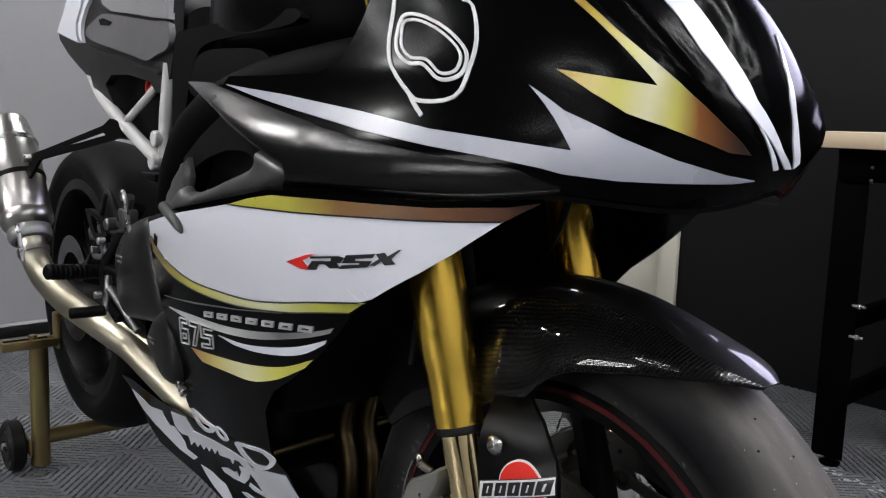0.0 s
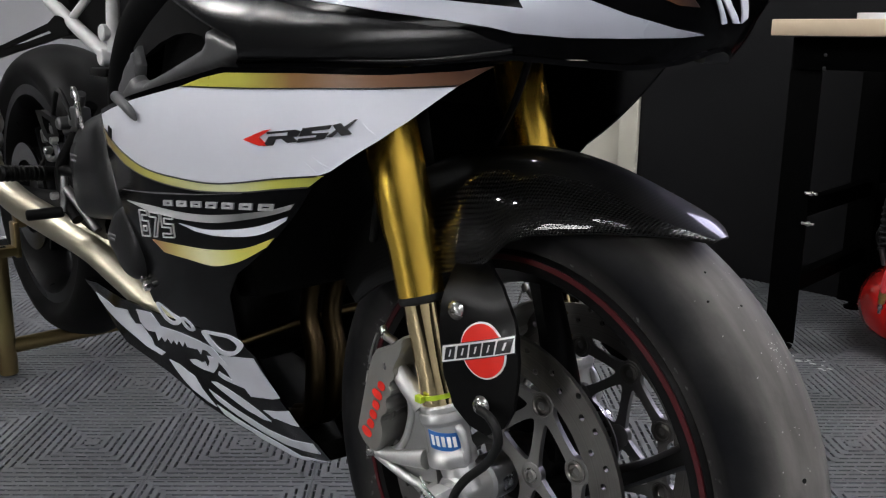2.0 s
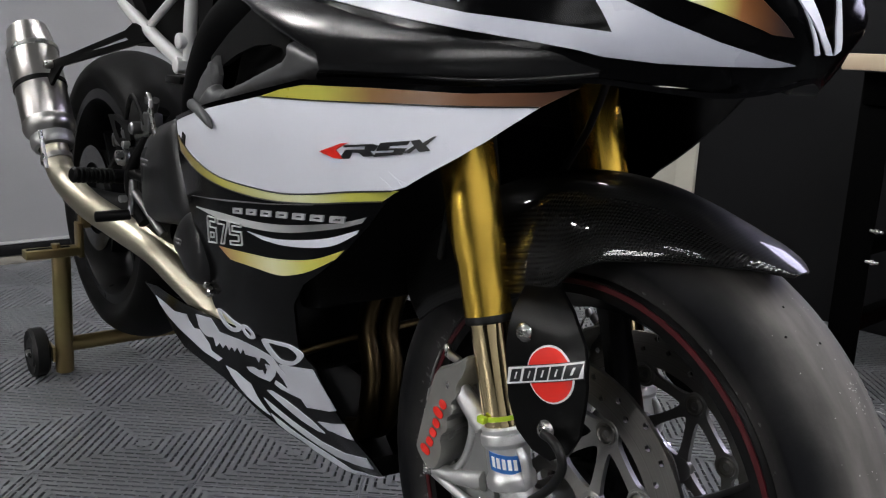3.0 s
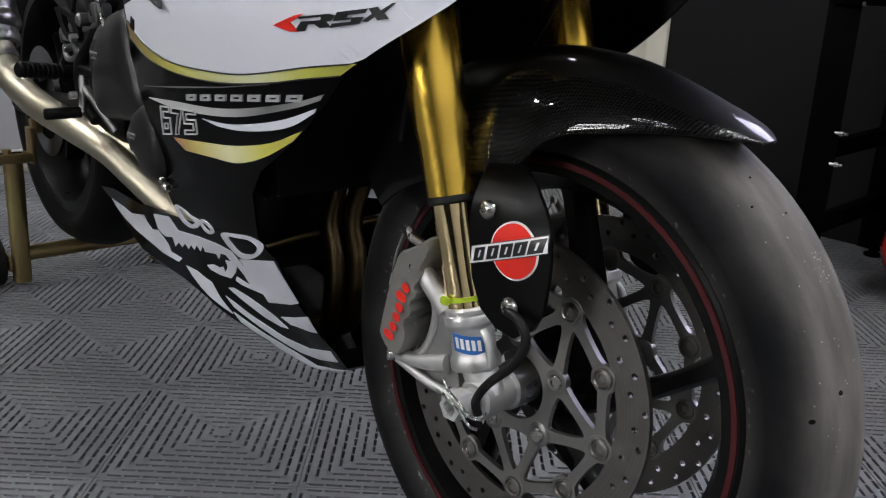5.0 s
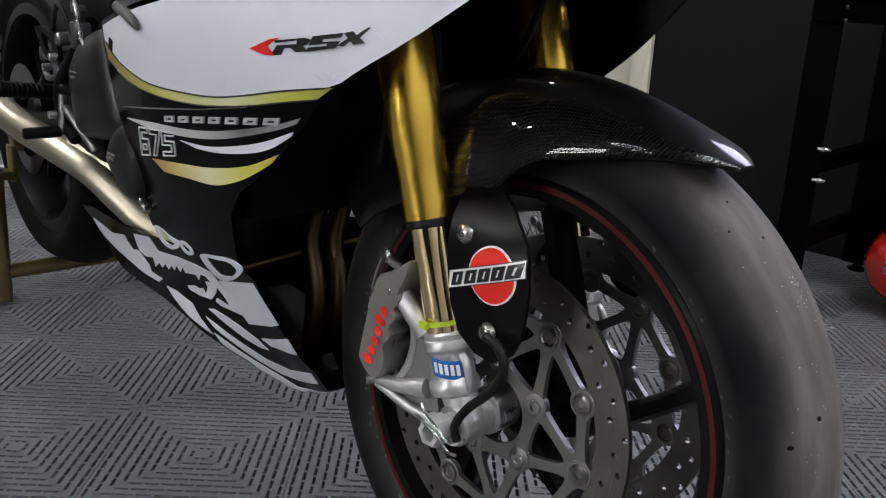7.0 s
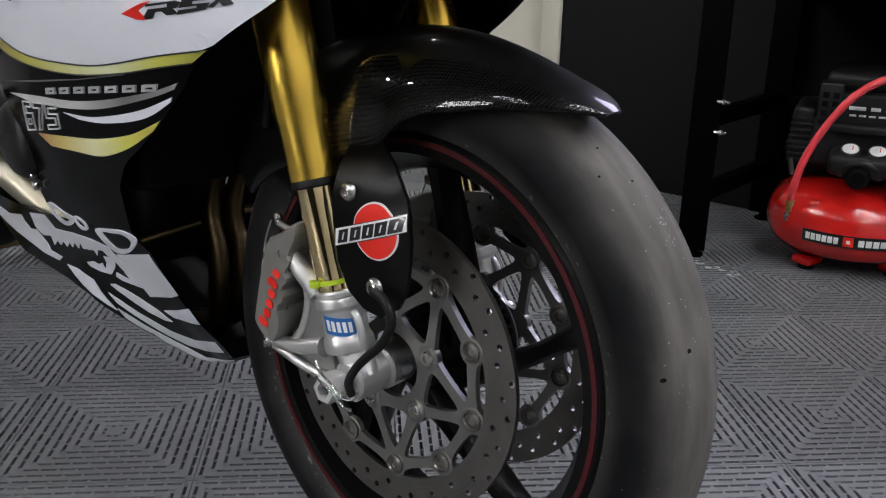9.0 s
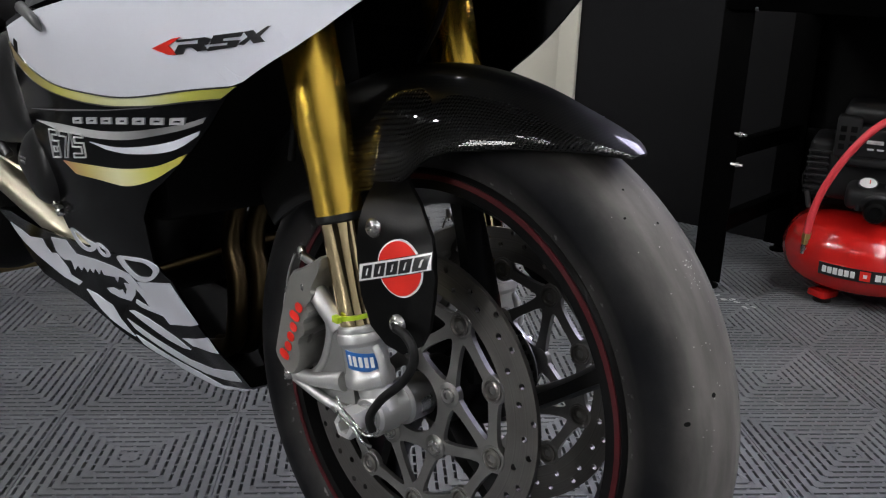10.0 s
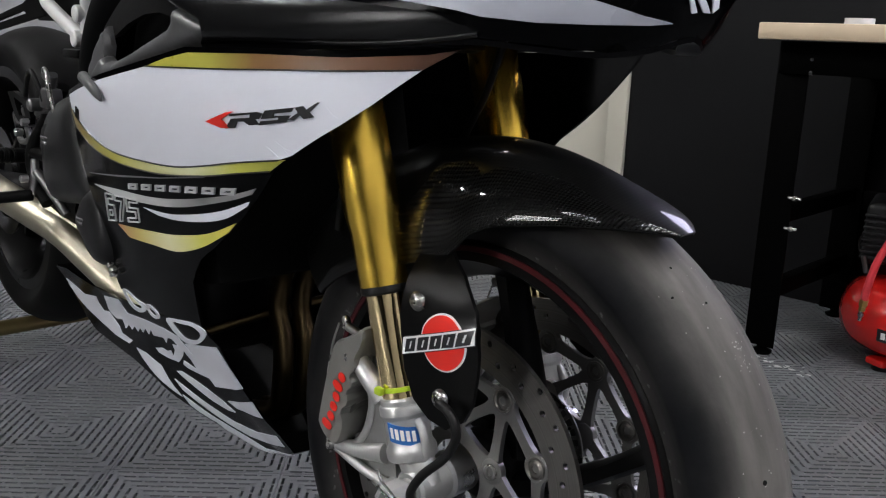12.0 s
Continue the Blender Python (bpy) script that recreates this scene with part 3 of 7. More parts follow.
# ---- lamps ----
ROUND_GLOW = lamp_material("white_glowing_tube", (0.985, 0.985, 1.0), LAMP)
DISC_GLOW = lamp_material("white_diffuser", (1.0, 0.99, 0.97), 130.0)
RACK_GLOW = lamp_material("white_light_bar", (1.0, 0.99, 0.98), 100.0)
BAR_GLOW = lamp_material("bluish_white_diffuser", (0.72, 0.70, 1.0), 10.0)


def hexagon_light(x, y, turn_z):
    """Six glowing tubes in a hexagon under the ceiling, joined by white corner pieces."""
    lamp = thing("hexagon_light", (x, y, H), "white hexagon of six glowing ceiling tubes, switched on", "ceiling light", "hexagon ceiling lights")
    lamp.rotation_euler = (0, 0, radians(turn_z))
    m = basis(lamp)
    side_ = 0.40
    corner = [Vector((side_ * math.cos(radians(60 * k)), side_ * math.sin(radians(60 * k)), -0.035)) for k in range(6)]
    for k in range(6):
        a, b = corner[k], corner[(k + 1) % 6]
        part("tube", rod_bm(a.lerp(b, 0.06), a.lerp(b, 0.94), 0.0125, 12), ROUND_GLOW, lamp, "glowing white tube", m=m)
        part("joint", lathe_bm([(0, -0.018), (0.018, -0.018), (0.022, -0.014), (0.022, 0.035), (0, 0.035)], Matrix.Translation(a), 18), SUBFRAME, lamp, m=m)
    return lamp


first_lamp = hexagon_light(-0.20, -2.35, 0)
for x, y, a in [(1.0, 0.12, 0), (-1.9, -1.45, 0), (0.3, -4.0, 0), (2.15, -2.0, 0), (2.1, 0.45, 30), (1.75, -0.12, 30), (2.15, -1.05, 0), (0.85, 0.75, 0), (1.7, 1.1, 0), (-1.75, 0.75, 0)]:
    copy_thing(first_lamp, Matrix.Translation((x, y, H)) @ pose(0, 0, 0, 0, 0, a))
bar = thing("wall_light_panel", (0.40, Y1, 1.52), "wide bluish white light panel on the dark wall over the bench", "light panel")
part("housing", box_bm((1.24, 0.03, 0.56), (0.40, Y1 - 0.015, 1.52), 0.005), SUBFRAME, bar)
part("diffuser", box_bm((1.18, 0.012, 0.50), (0.40, Y1 - 0.036, 1.52), 0.003), BAR_GLOW, bar, "glowing bluish diffuser")

for name, at, label in (("wall_lamp", Matrix.Translation((X0, -0.87, 2.30)) @ pose(0, 0, 0, 0, 90, 0), "round white wall lamp, switched on"), ("ceiling_lamp", Matrix.Translation((-2.26, -2.05, H)) @ pose(0, 0, 0, 180), "round white ceiling lamp, switched on")):
    lamp = thing(name, at.translation, label, "lamp", "round lamps")
    part("rim", lathe_bm([(0, 0), (0.16, 0), (0.166, 0.01), (0.16, 0.04), (0.147, 0.045), (0.140, 0.03), (0, 0.03)], at, 40), SUBFRAME, lamp)
    part("diffuser", lathe_bm([(0.138, 0.032), (0.126, 0.040), (0.08, 0.046), (0, 0.048), (0, 0.032), (0.138, 0.032)], at, 40), DISC_GLOW, lamp, "glowing white diffuser")

rack = thing("wall_light_rack", (-1.4, Y0, 1.5), "rack of four white light bars on the dark wall, switched on", "light rack")
for x in (-1.95, -0.85):
    part("upright", box_bm((0.04, 0.02, 1.10), (x, Y0 + 0.01, 1.55), 0.003), SUBFRAME, rack)
for z in (1.1, 1.4, 1.7, 2.0):
    part("light_bar", box_bm((1.20, 0.03, 0.05), (-1.4, Y0 + 0.036, z), 0.006), RACK_GLOW, rack, "glowing white light bar")

# ---- workbench ----
bench = thing("workbench", (0.4, 1.55, 0), "black steel workbench with a pale wooden top", "workbench")
BX0, BX1, BY0, BY1, BZ = -0.362, 1.25, 1.25, 1.84, 0.766
for k in range(5):
    w = (BY1 - BY0) / 5
    part("top_board", box_bm((BX1 - BX0, w - 0.0015, 0.035), ((BX0 + BX1) / 2, BY0 + (k + 0.5) * w, BZ - 0.0175), 0.003), WOOD, bench)
part("apron", box_bm((BX1 - BX0 - 0.06, 0.03, 0.07), ((BX0 + BX1) / 2, BY0 + 0.075, BZ - 0.0725), 0.003), BENCH_STEEL, bench)
part("apron", box_bm((0.03, BY1 - BY0 - 0.16, 0.07), (BX0 + 0.06, (BY0 + BY1) / 2, BZ - 0.0725), 0.003), BENCH_STEEL, bench)


def bench_leg(x, y, sx):
    """An angle-steel leg with a foot plate and bolts."""
    bm = bmesh.new()
    box(bm, (0.072, 0.004, BZ - 0.06), (x, y, (BZ - 0.06) / 2 + 0.022), 0.0015)
    box(bm, (0.004, 0.06, BZ - 0.06), (x - sx * 0.034, y + 0.031, (BZ - 0.06) / 2 + 0.022), 0.0015)
    leg = part("leg", bm, BENCH_STEEL, bench)
    part("foot", lathe_bm([(0, 0), (0.022, 0), (0.024, 0.006), (0.012, 0.012), (0.008, 0.03), (0, 0.03)], Matrix.Translation((x, y + 0.02, 0)), 20), BENCH_STEEL, leg)
    return leg


front_leg = bench_leg(-0.305, 1.325, 1)
bench_leg(-0.305, 1.77, 1)
bench_leg(1.19, 1.325, -1)
bench_leg(1.19, 1.77, -1)
for z in (0.377, 0.307, 0.683, 0.655):
    part("bolt", rod_bm((-0.276, 1.314, z + 0.008), (-0.246, 1.314, z + 0.008), 0.0032, 8, 0.001), BOLT if z < 0.5 else DARK_STEEL, front_leg)
    part("bolt_nut", rod_bm((-0.264, 1.314, z + 0.008), (-0.257, 1.314, z + 0.008), 0.0060, 6, 0.001), BOLT if z < 0.5 else DARK_STEEL, front_leg)
for z in (0.34, 0.16):
    part("side_rail", box_bm((0.03, 0.44, 0.04), (-0.30, 1.55, z), 0.003), BENCH_STEEL, bench)
part("lower_shelf", box_bm((1.42, 0.02, 0.05), (0.44, 1.78, 0.33), 0.003), BENCH_STEEL, bench)
part("back_panel", box_bm((1.5, 0.012, 0.60), (0.44, 1.815, 0.43), 0.002), DEEP_BLACK, bench)
tape = thing("tape_roll", (-0.19, 1.36, BZ), "small roll of white tape on the bench top", "tape roll")
part("roll", lathe_bm([(0.018, 0), (0.030, 0), (0.030, 0.014), (0.018, 0.014), (0.018, 0)], Matrix.Translation((-0.19, 1.36, BZ)), 32), PALE_PRINT, tape)

# ---- air compressor ----
CX, CY = -0.018, 1.575
comp = thing("air_compressor", (CX, CY, 0), "red pancake air compressor with black shroud and red hose", "air compressor")
TO_EYE = Vector((0.25, -0.97, 0)).normalized()
SIDE_C = Vector((0.97, 0.25, 0)).normalized()


def at_comp(side_, out, z):
    return Vector((CX, CY, z)) + SIDE_C * side_ + TO_EYE * out


tank_profile = [(0.0, 0.028), (0.10, 0.030), (0.150, 0.040), (0.178, 0.062), (0.190, 0.095), (0.191, 0.118), (0.184, 0.148), (0.164, 0.176), (0.13, 0.195), (0.08, 0.206), (0, 0.21)]
tank_curve = spline([(r, 0, h) for r, h in tank_profile], 4)
part("tank", lathe_bm([(max(p.x, 0), p.z) for p in tank_curve], Matrix.Translation((CX, CY, 0)), 96), RED_PAINT, comp, "glossy red steel tank")
for a in (35, 125, 215, 305):
    d = SIDE_C * math.cos(radians(a)) + TO_EYE * math.sin(radians(a))
    p = Vector((CX, CY, 0)) + d * 0.135
    leg = part("foot", box_bm((0.055, 0.05, 0.018), (p.x, p.y, 0.021), 0.006, pose(0, 0, 0, 0, 0, math.degrees(math.atan2(d.y, d.x)))), RED_PAINT, comp)
    part("pad", lathe_bm([(0, 0), (0.020, 0), (0.022, 0.004), (0.020, 0.012), (0, 0.012)], Matrix.Translation((p.x, p.y, 0)), 16), RUBBER, leg)


def on_tank(u, z, lift):
    """A place on the tank's front, u metres round it."""
    a = u / 0.191
    r = 0.1915 - 1.9 * max(0.0, 0.105 - z) ** 1.8 + lift - 0.001
    d = TO_EYE * math.cos(a) + SIDE_C * math.sin(a)
    return Vector((CX, CY, z)) + d * r


def tank_patch(u0, u1, z0, z1, lift, slant=0.0):
    bm = bmesh.new()
    n = 14
    rows = [[bm.verts.new(on_tank(u0 + (u1 - u0) * i / n + slant * j, z0 + (z1 - z0) * j, l)) for i in range(n + 1)] for l in (lift, lift - 0.0015) for j in (0, 1)]
    for a, b in ((0, 1), (3, 2), (1, 3), (2, 0)):
        for i in range(n):
            bm.faces.new((rows[a][i], rows[a][i + 1], rows[b][i + 1], rows[b][i]))
    return bm


plate_ob = part("name_plate", tank_patch(-0.098, 0.115, 0.083, 0.112, 0.0025), BLACK_WRAP, comp, "black plate with pale printed bars")
for k in range(6):
    part("print_bar", tank_patch(-0.088 + k * 0.0125, -0.0785 + k * 0.0125, 0.090, 0.105, 0.0038), DIAL, plate_ob)
for k in range(5):
    part("print_bar", tank_patch(0.026 + k * 0.0155, 0.038 + k * 0.0155, 0.090, 0.105, 0.0038), DIAL, plate_ob)
part("emblem", tank_patch(-0.006, 0.016, 0.087, 0.109, 0.0036), RED_PRINT, plate_ob)
part("emblem_star", tank_patch(0.001, 0.009, 0.094, 0.102, 0.0046), DIAL, plate_ob)

turn_c = pose(0, 0, 0, 0, 0, math.degrees(math.atan2(SIDE_C.y, SIDE_C.x)))
c = at_comp(0.020, -0.01, 0.320)
shroud = part("shroud", box_bm((0.27, 0.22, 0.12), at_comp(0.020, -0.02, 0.300), 0.02, turn_c, 3), COMP_GREY, comp, "dusty black plastic motor shroud")
part("shroud_lid", box_bm((0.25, 0.20, 0.05), at_comp(0.03, -0.01, 0.44), 0.02, turn_c, 3), COMP_GREY, shroud)
part("shroud_brow", box_bm((0.25, 0.24, 0.085), at_comp(0.030, -0.01, 0.378), 0.012, turn_c, 3), COMP_GREY, shroud)
part("switch_ledge", box_bm((0.22, 0.03, 0.022), at_comp(0.035, 0.105, 0.338), 0.008, turn_c, 3), COMP_GREY, shroud)
part("fan_housing", box_bm((0.06, 0.19, 0.145), at_comp(-0.128, -0.02, 0.305), 0.016, turn_c, 3), COMP_GREY, shroud)
part("vent_tower", box_bm((0.052, 0.05, 0.095), at_comp(-0.080, 0.088, 0.392), 0.008, turn_c, 3), COMP_GREY, shroud)
for k in range(8):
    part("vent_rib", box_bm((0.064, 0.012, 0.006), at_comp(-0.128, 0.076, 0.250 + 0.014 * k), 0.002, turn_c), COMP_GREY, shroud)
for k in range(2):
    for j in range(3):
        part("vent_slot", box_bm((0.014, 0.004, 0.014), at_comp(-0.091 + 0.022 * k, 0.1125, 0.370 + 0.02 * j), 0.002, turn_c), DEEP_BLACK, shroud)
for k, (w, g) in enumerate(((0.035, 0.0), (0.02, 0.045), (0.05, 0.075), (0.03, 0.14))):
    part("print_bar", box_bm((w, 0.002, 0.008), at_comp(-0.04 + g + w / 2, 0.1108, 0.385), 0.0, turn_c), PALE_PRINT, shroud)
for k in range(5):
    part("print_bar", box_bm((0.014, 0.002, 0.004), at_comp(-0.03 + 0.02 * k, 0.1108, 0.369), 0.0, turn_c), PALE_PRINT, shroud)
part("switch", box_bm((0.032, 0.012, 0.016), at_comp(0.072, 0.112, 0.340), 0.004, turn_c), RED_PRINT, shroud, "red rocker switch")
panel = part("gauge_panel", box_bm((0.20, 0.075, 0.050), at_comp(0.035, 0.130, 0.268), 0.016, turn_c @ pose(0, 0, 0, 12), 3), COMP_GREY, comp, "dark control panel")
tilt_face = turn_c @ pose(0, 0, 0, 28)
for s in (-0.030, 0.026):
    m = Matrix.Translation(at_comp(s + 0.008, 0.138, 0.290)) @ tilt_face
    g = part("gauge", lathe_bm([(0, 0), (0.0200, 0), (0.0215, 0.006), (0.0195, 0.012), (0.0180, 0.010), (0, 0.010)], m, 32), DARK_STEEL, comp)
    part("gauge_face", lathe_bm([(0, 0.0112), (0.0176, 0.0112), (0.0176, 0.0103), (0, 0.0103)], m, 32), DIAL, g, "white gauge face")
    part("needle", box_bm((0.002, 0.014, 0.001), m @ Vector((0.004, 0.003, 0.0125)), 0, m.to_3x3().to_4x4()), RED_PRINT, g)
m = Matrix.Translation(at_comp(0.002, 0.160, 0.243)) @ turn_c @ pose(0, 0, 0, 90)
part("knob_hood", tube_bm([at_comp(-0.035, 0.152, 0.240), at_comp(-0.030, 0.158, 0.262), at_comp(0.004, 0.162, 0.272), at_comp(0.038, 0.158, 0.262), at_comp(0.043, 0.152, 0.240)], 0.010, segs=12), COMP_GREY, panel)
part("regulator_knob", lathe_bm([(0, -0.02), (0.024, -0.02), (0.026, 0.0), (0.026, 0.02), (0.022, 0.03), (0.014, 0.032), (0.013, 0.028), (0, 0.028)], m, 20), MATT_BLACK, comp)
m = Matrix.Translation(at_comp(0.105, 0.150, 0.225)) @ turn_c @ pose(0, 0, 0, 90)
part("outlet_coupler", lathe_bm([(0, -0.02), (0.013, -0.02), (0.013, 0.012), (0.017, 0.014), (0.017, 0.03), (0.009, 0.032), (0.009, 0.02), (0, 0.02)], m, 16), BRIGHT_ALU, comp)
hose_pts = [at_comp(-0.130, 0.165, 0.168), at_comp(-0.126, 0.175, 0.21), at_comp(-0.110, 0.182, 0.28), at_comp(-0.068, 0.188, 0.37), at_comp(-0.010, 0.18, 0.440), at_comp(0.08, 0.13, 0.475), at_comp(0.16, 0.05, 0.47), at_comp(0.21, -0.02, 0.40), at_comp(0.215, 0.02, 0.3)]
part("hose", tube_bm(hose_pts, 0.0085, segs=14, steps=10), HOSE, comp, "bright red rubber air hose")
d = (hose_pts[0] - hose_pts[1]).normalized()
fit_ = part("brass_nut", lathe_bm([(0, 0), (0.010, 0), (0.010, 0.016), (0.0075, 0.018), (0.0075, 0.03), (0, 0.03)], Matrix.Translation(hose_pts[0] - d * 0.006) @ d.to_track_quat("Z", "Y").to_matrix().to_4x4(), 6), BRASS, comp, "brass hose nut")
part("plug", lathe_bm([(0, 0.028), (0.005, 0.028), (0.005, 0.036), (0.0065, 0.038), (0.0065, 0.044), (0.004, 0.046), (0.004, 0.056), (0, 0.056)], Matrix.Translation(hose_pts[0] - d * 0.006) @ d.to_track_quat("Z", "Y").to_matrix().to_4x4(), 14), BRIGHT_ALU, fit_)
part("drain_fitting", rod_bm(at_comp(-0.14, 0.08, 0.215), at_comp(-0.15, 0.085, 0.255), 0.006, 10), DARK_STEEL, comp)
part("pump_pipe", tube_bm([at_comp(-0.14, 0.06, 0.22), at_comp(-0.165, 0.05, 0.28), at_comp(-0.13, 0.03, 0.32), at_comp(-0.08, 0.0, 0.32)], 0.004, segs=8), RUBBER, comp)

# ---- motorcycle ----
bike = thing("motorcycle", (-0.7, 0.0, 0), "black and white sport motorcycle with a gold fork on a stand", "motorcycle")
CH = Matrix.Translation((-0.05, 0, 0)) @ pose(0, 0, 0, 0, 0, -4) @ Matrix.Translation((0.05, 0, 0))

# front wheel, in the steered frame: axle at the origin's height
AX = Vector((0, 0, 0.300))
TO_Y = Matrix.Translation(AX) @ pose(0, 0, 0, 90)
# the turned wheel leans a little with the steering head
WHEEL_TURN = Matrix.Translation((0.0084, 0.0070, 0.2985)) @ pose(0, 0, 0, -2.7, 0, -1.1) @ Matrix.Translation(-AX)


def wheel_y(profile, segs=96, m=TO_Y):
    """Profile of (radius, y) turned about an axle along y."""
    return lathe_bm([(r, -y) for r, y in profile], m, segs)


def tyre_profile(rim, crown, half, bead):
    pts = [(rim, -bead, 0), (rim + 0.006, -bead - 0.004, 0), (rim + 0.022, -half * 0.93, 0), (rim + (crown - rim) * 0.42, -half, 0), (crown - (crown - rim) * 0.36, -half * 0.93, 0), (crown - (crown - rim) * 0.16, -half * 0.66, 0), (crown - 0.004, -half * 0.33, 0), (crown, 0, 0)]
    pts = pts + [(r, -y, 0) for r, y, _ in reversed(pts[:-1])]
    return [(p.x, p.y) for p in spline(pts, 4)]


front_wheel = part("front_wheel", wheel_y([(0.208, -0.0516), (0.2245, -0.0516), (0.2280, -0.0486), (0.2280, -0.045), (0.216, -0.041), (0.209, -0.035), (0.198, -0.018), (0.195, 0.0), (0.198, 0.018), (0.209, 0.035), (0.216, 0.041), (0.2280, 0.045), (0.2280, 0.0486), (0.2245, 0.0516), (0.208, 0.0516), (0.205, 0.044), (0.190, 0.018), (0.187, 0.0), (0.190, -0.018), (0.205, -0.044), (0.208, -0.0516)]), WHEEL_BLACK, bike, "black cast wheel with a red rim stripe")
part("tyre", wheel_y(tyre_profile(0.2205, 0.3000, 0.0585, 0.043), 160), TYRE, front_wheel, "worn black slick tyre, scuffed grey on the tread")
for s in (-1, 1):
    part("rim_stripe", wheel_y([(0.2170, s * 0.0512), (0.2175, s * 0.0528), (0.2225, s * 0.0528), (0.2230, s * 0.0512), (0.2170, s * 0.0512)]), RIM_RED, front_wheel, "red rim stripe")
part("hub", wheel_y([(0.0, -0.046), (0.030, -0.046), (0.034, -0.043), (0.036, -0.03), (0.030, -0.02), (0.030, 0.02), (0.036, 0.03), (0.034, 0.043), (0.030, 0.046), (0.0, 0.046)], 48), WHEEL_BLACK, front_wheel)


def wheel_spoke(a, centre, r0, r1, half, fork, width):
    """One spoke that forks towards the rim."""
    bm = bmesh.new()
    for s in (-1, 1):
        pts = [(r0, 0.0), (r0 + (r1 - r0) * 0.35, s * fork * 0.25), (r0 + (r1 - r0) * 0.7, s * fork * 0.7), (r1, s * fork)]
        rings = []
        for k, (r, off) in enumerate(pts):
            t = k / 3
            d = Vector((math.cos(a), 0, math.sin(a)))
            n = Vector((-math.sin(a), 0, math.cos(a)))
            p = centre + d * r + n * off
            w, h = width * (1 - 0.25 * t), half * (1 - 0.45 * t)
            rings.append([bm.verts.new(p + n * x * w + Vector((0, y * h, 0))) for x, y in ((-1, -0.6), (-0.6, -1), (0.6, -1), (1, -0.6), (1, 0.6), (0.6, 1), (-0.6, 1), (-1, 0.6))])
        for g, h in zip(rings, rings[1:]):
            for j in range(8):
                bm.faces.new((g[j], g[(j + 1) % 8], h[(j + 1) % 8], h[j]))
        bm.faces.new(rings[0])
        bm.faces.new(rings[-1])
    return bm


def swept_spoke(turn_a):
    """One thick swept spoke of the front wheel."""
    bm = bmesh.new()
    line = spline([(0.022, -0.022, 0), (0.068, -0.004, 0), (0.111, 0.022, 0), (0.150, 0.050, 0), (0.194, 0.084, 0)], 3)
    rings = []
    for k, p in enumerate(line):
        t = k / (len(line) - 1)
        d = (line[min(k + 1, len(line) - 1)] - line[max(k - 1, 0)]).normalized()
        q = Vector((-d.y, d.x))
        w = curve([(0, 0.017), (0.3, 0.012), (0.6, 0.0100), (0.85, 0.0115), (1, 0.018)], t)
        h = 0.026 - 0.011 * t
        row = []
        for a, b in ((-1, -0.5), (-0.55, -1), (0.55, -1), (1, -0.5), (1, 0.5), (0.55, 1), (-0.55, 1), (-1, 0.5)):
            u, v = p.x + q.x * a * w, p.y + q.y * a * w
            row.append(bm.verts.new(AX + Vector((u * math.cos(turn_a) - v * math.sin(turn_a), b * h, u * math.sin(turn_a) + v * math.cos(turn_a)))))
        rings.append(row)
    for g, h in zip(rings, rings[1:]):
        for j in range(8):
            bm.faces.new((g[j], g[(j + 1) % 8], h[(j + 1) % 8], h[j]))
    bm.faces.new(rings[0])
    bm.faces.new(rings[-1])
    return bm


for k in range(5):
    part("spoke", swept_spoke(radians(72 * k)), WHEEL_BLACK, front_wheel)
TP = tyre_profile(0.2205, 0.3000, 0.0585, 0.043)
TREAD = sorted((y, r) for r, y in TP if r > 0.262)


def on_tyre(deg, y, lift):
    r = curve(TREAD, y)
    slope = (curve(TREAD, y + 0.001) - curve(TREAD, y - 0.001)) / 0.002
    n = Vector((1, -slope)).normalized()
    r, y = r + n.x * lift, y + n.y * lift
    return AX + Vector((r * math.cos(radians(deg)), y, r * math.sin(radians(deg))))


def tyre_dot(bm, deg, y, size, lift, n=9, rnd=None):
    ring = []
    for j in range(n):
        k = size * (rnd.uniform(0.6, 1.4) if rnd else 1)
        ring.append(bm.verts.new(on_tyre(deg + math.degrees(k * math.cos(2 * math.pi * j / n) / 0.3), y + k * math.sin(2 * math.pi * j / n), lift)))
    bm.faces.new(ring)


for deg, y in ((17.4, -0.022), (14.9, 0.0186), (13.7, -0.0455), (53.6, -0.020), (49.0, -0.036), (46.0, -0.012)):
    bm = bmesh.new()
    tyre_dot(bm, deg, y, 0.0022 if deg < 20 else 0.0012, 0.0005)
    part("wear_hole", bm, DEEP_BLACK, front_wheel)
rnd = random.Random(12)
bm = bmesh.new()
for k in range(80):
    near = k < 26
    deg = rnd.gauss(36.5, 1.4) if near else rnd.uniform(8, 56)
    y = rnd.gauss(-0.007, 0.006) if near else rnd.uniform(-0.045, 0.03)
    tyre_dot(bm, deg, y, rnd.uniform(0.0003, 0.0009 if near else 0.0006), 0.0005, 6, rnd)
part("tread_grit", bm, GRIT, front_wheel, "pale grit stuck to the tread")["kind"] = "stuff"
tick = bmesh.new()
for k in range(30):
    a = 2 * math.pi * k / 30
    box(tick, (0.004, 0.002, 0.012), AX + Vector((math.cos(a) * 0.052, 0.052, math.sin(a) * 0.052)), 0, pose(0, 0, 0, 0, 90 - math.degrees(a), 0))
lathe(tick, [(0.057, -0.051), (0.061, -0.051), (0.061, -0.053), (0.057, -0.053), (0.057, -0.051)], TO_Y, 48)
lathe(tick, [(0.040, -0.051), (0.046, -0.051), (0.046, -0.053), (0.040, -0.053), (0.040, -0.051)], TO_Y, 48)
part("sensor_ring", tick, BRIGHT_ALU, front_wheel, "slotted steel sensor ring")
front_wheel.matrix_basis = WHEEL_TURN


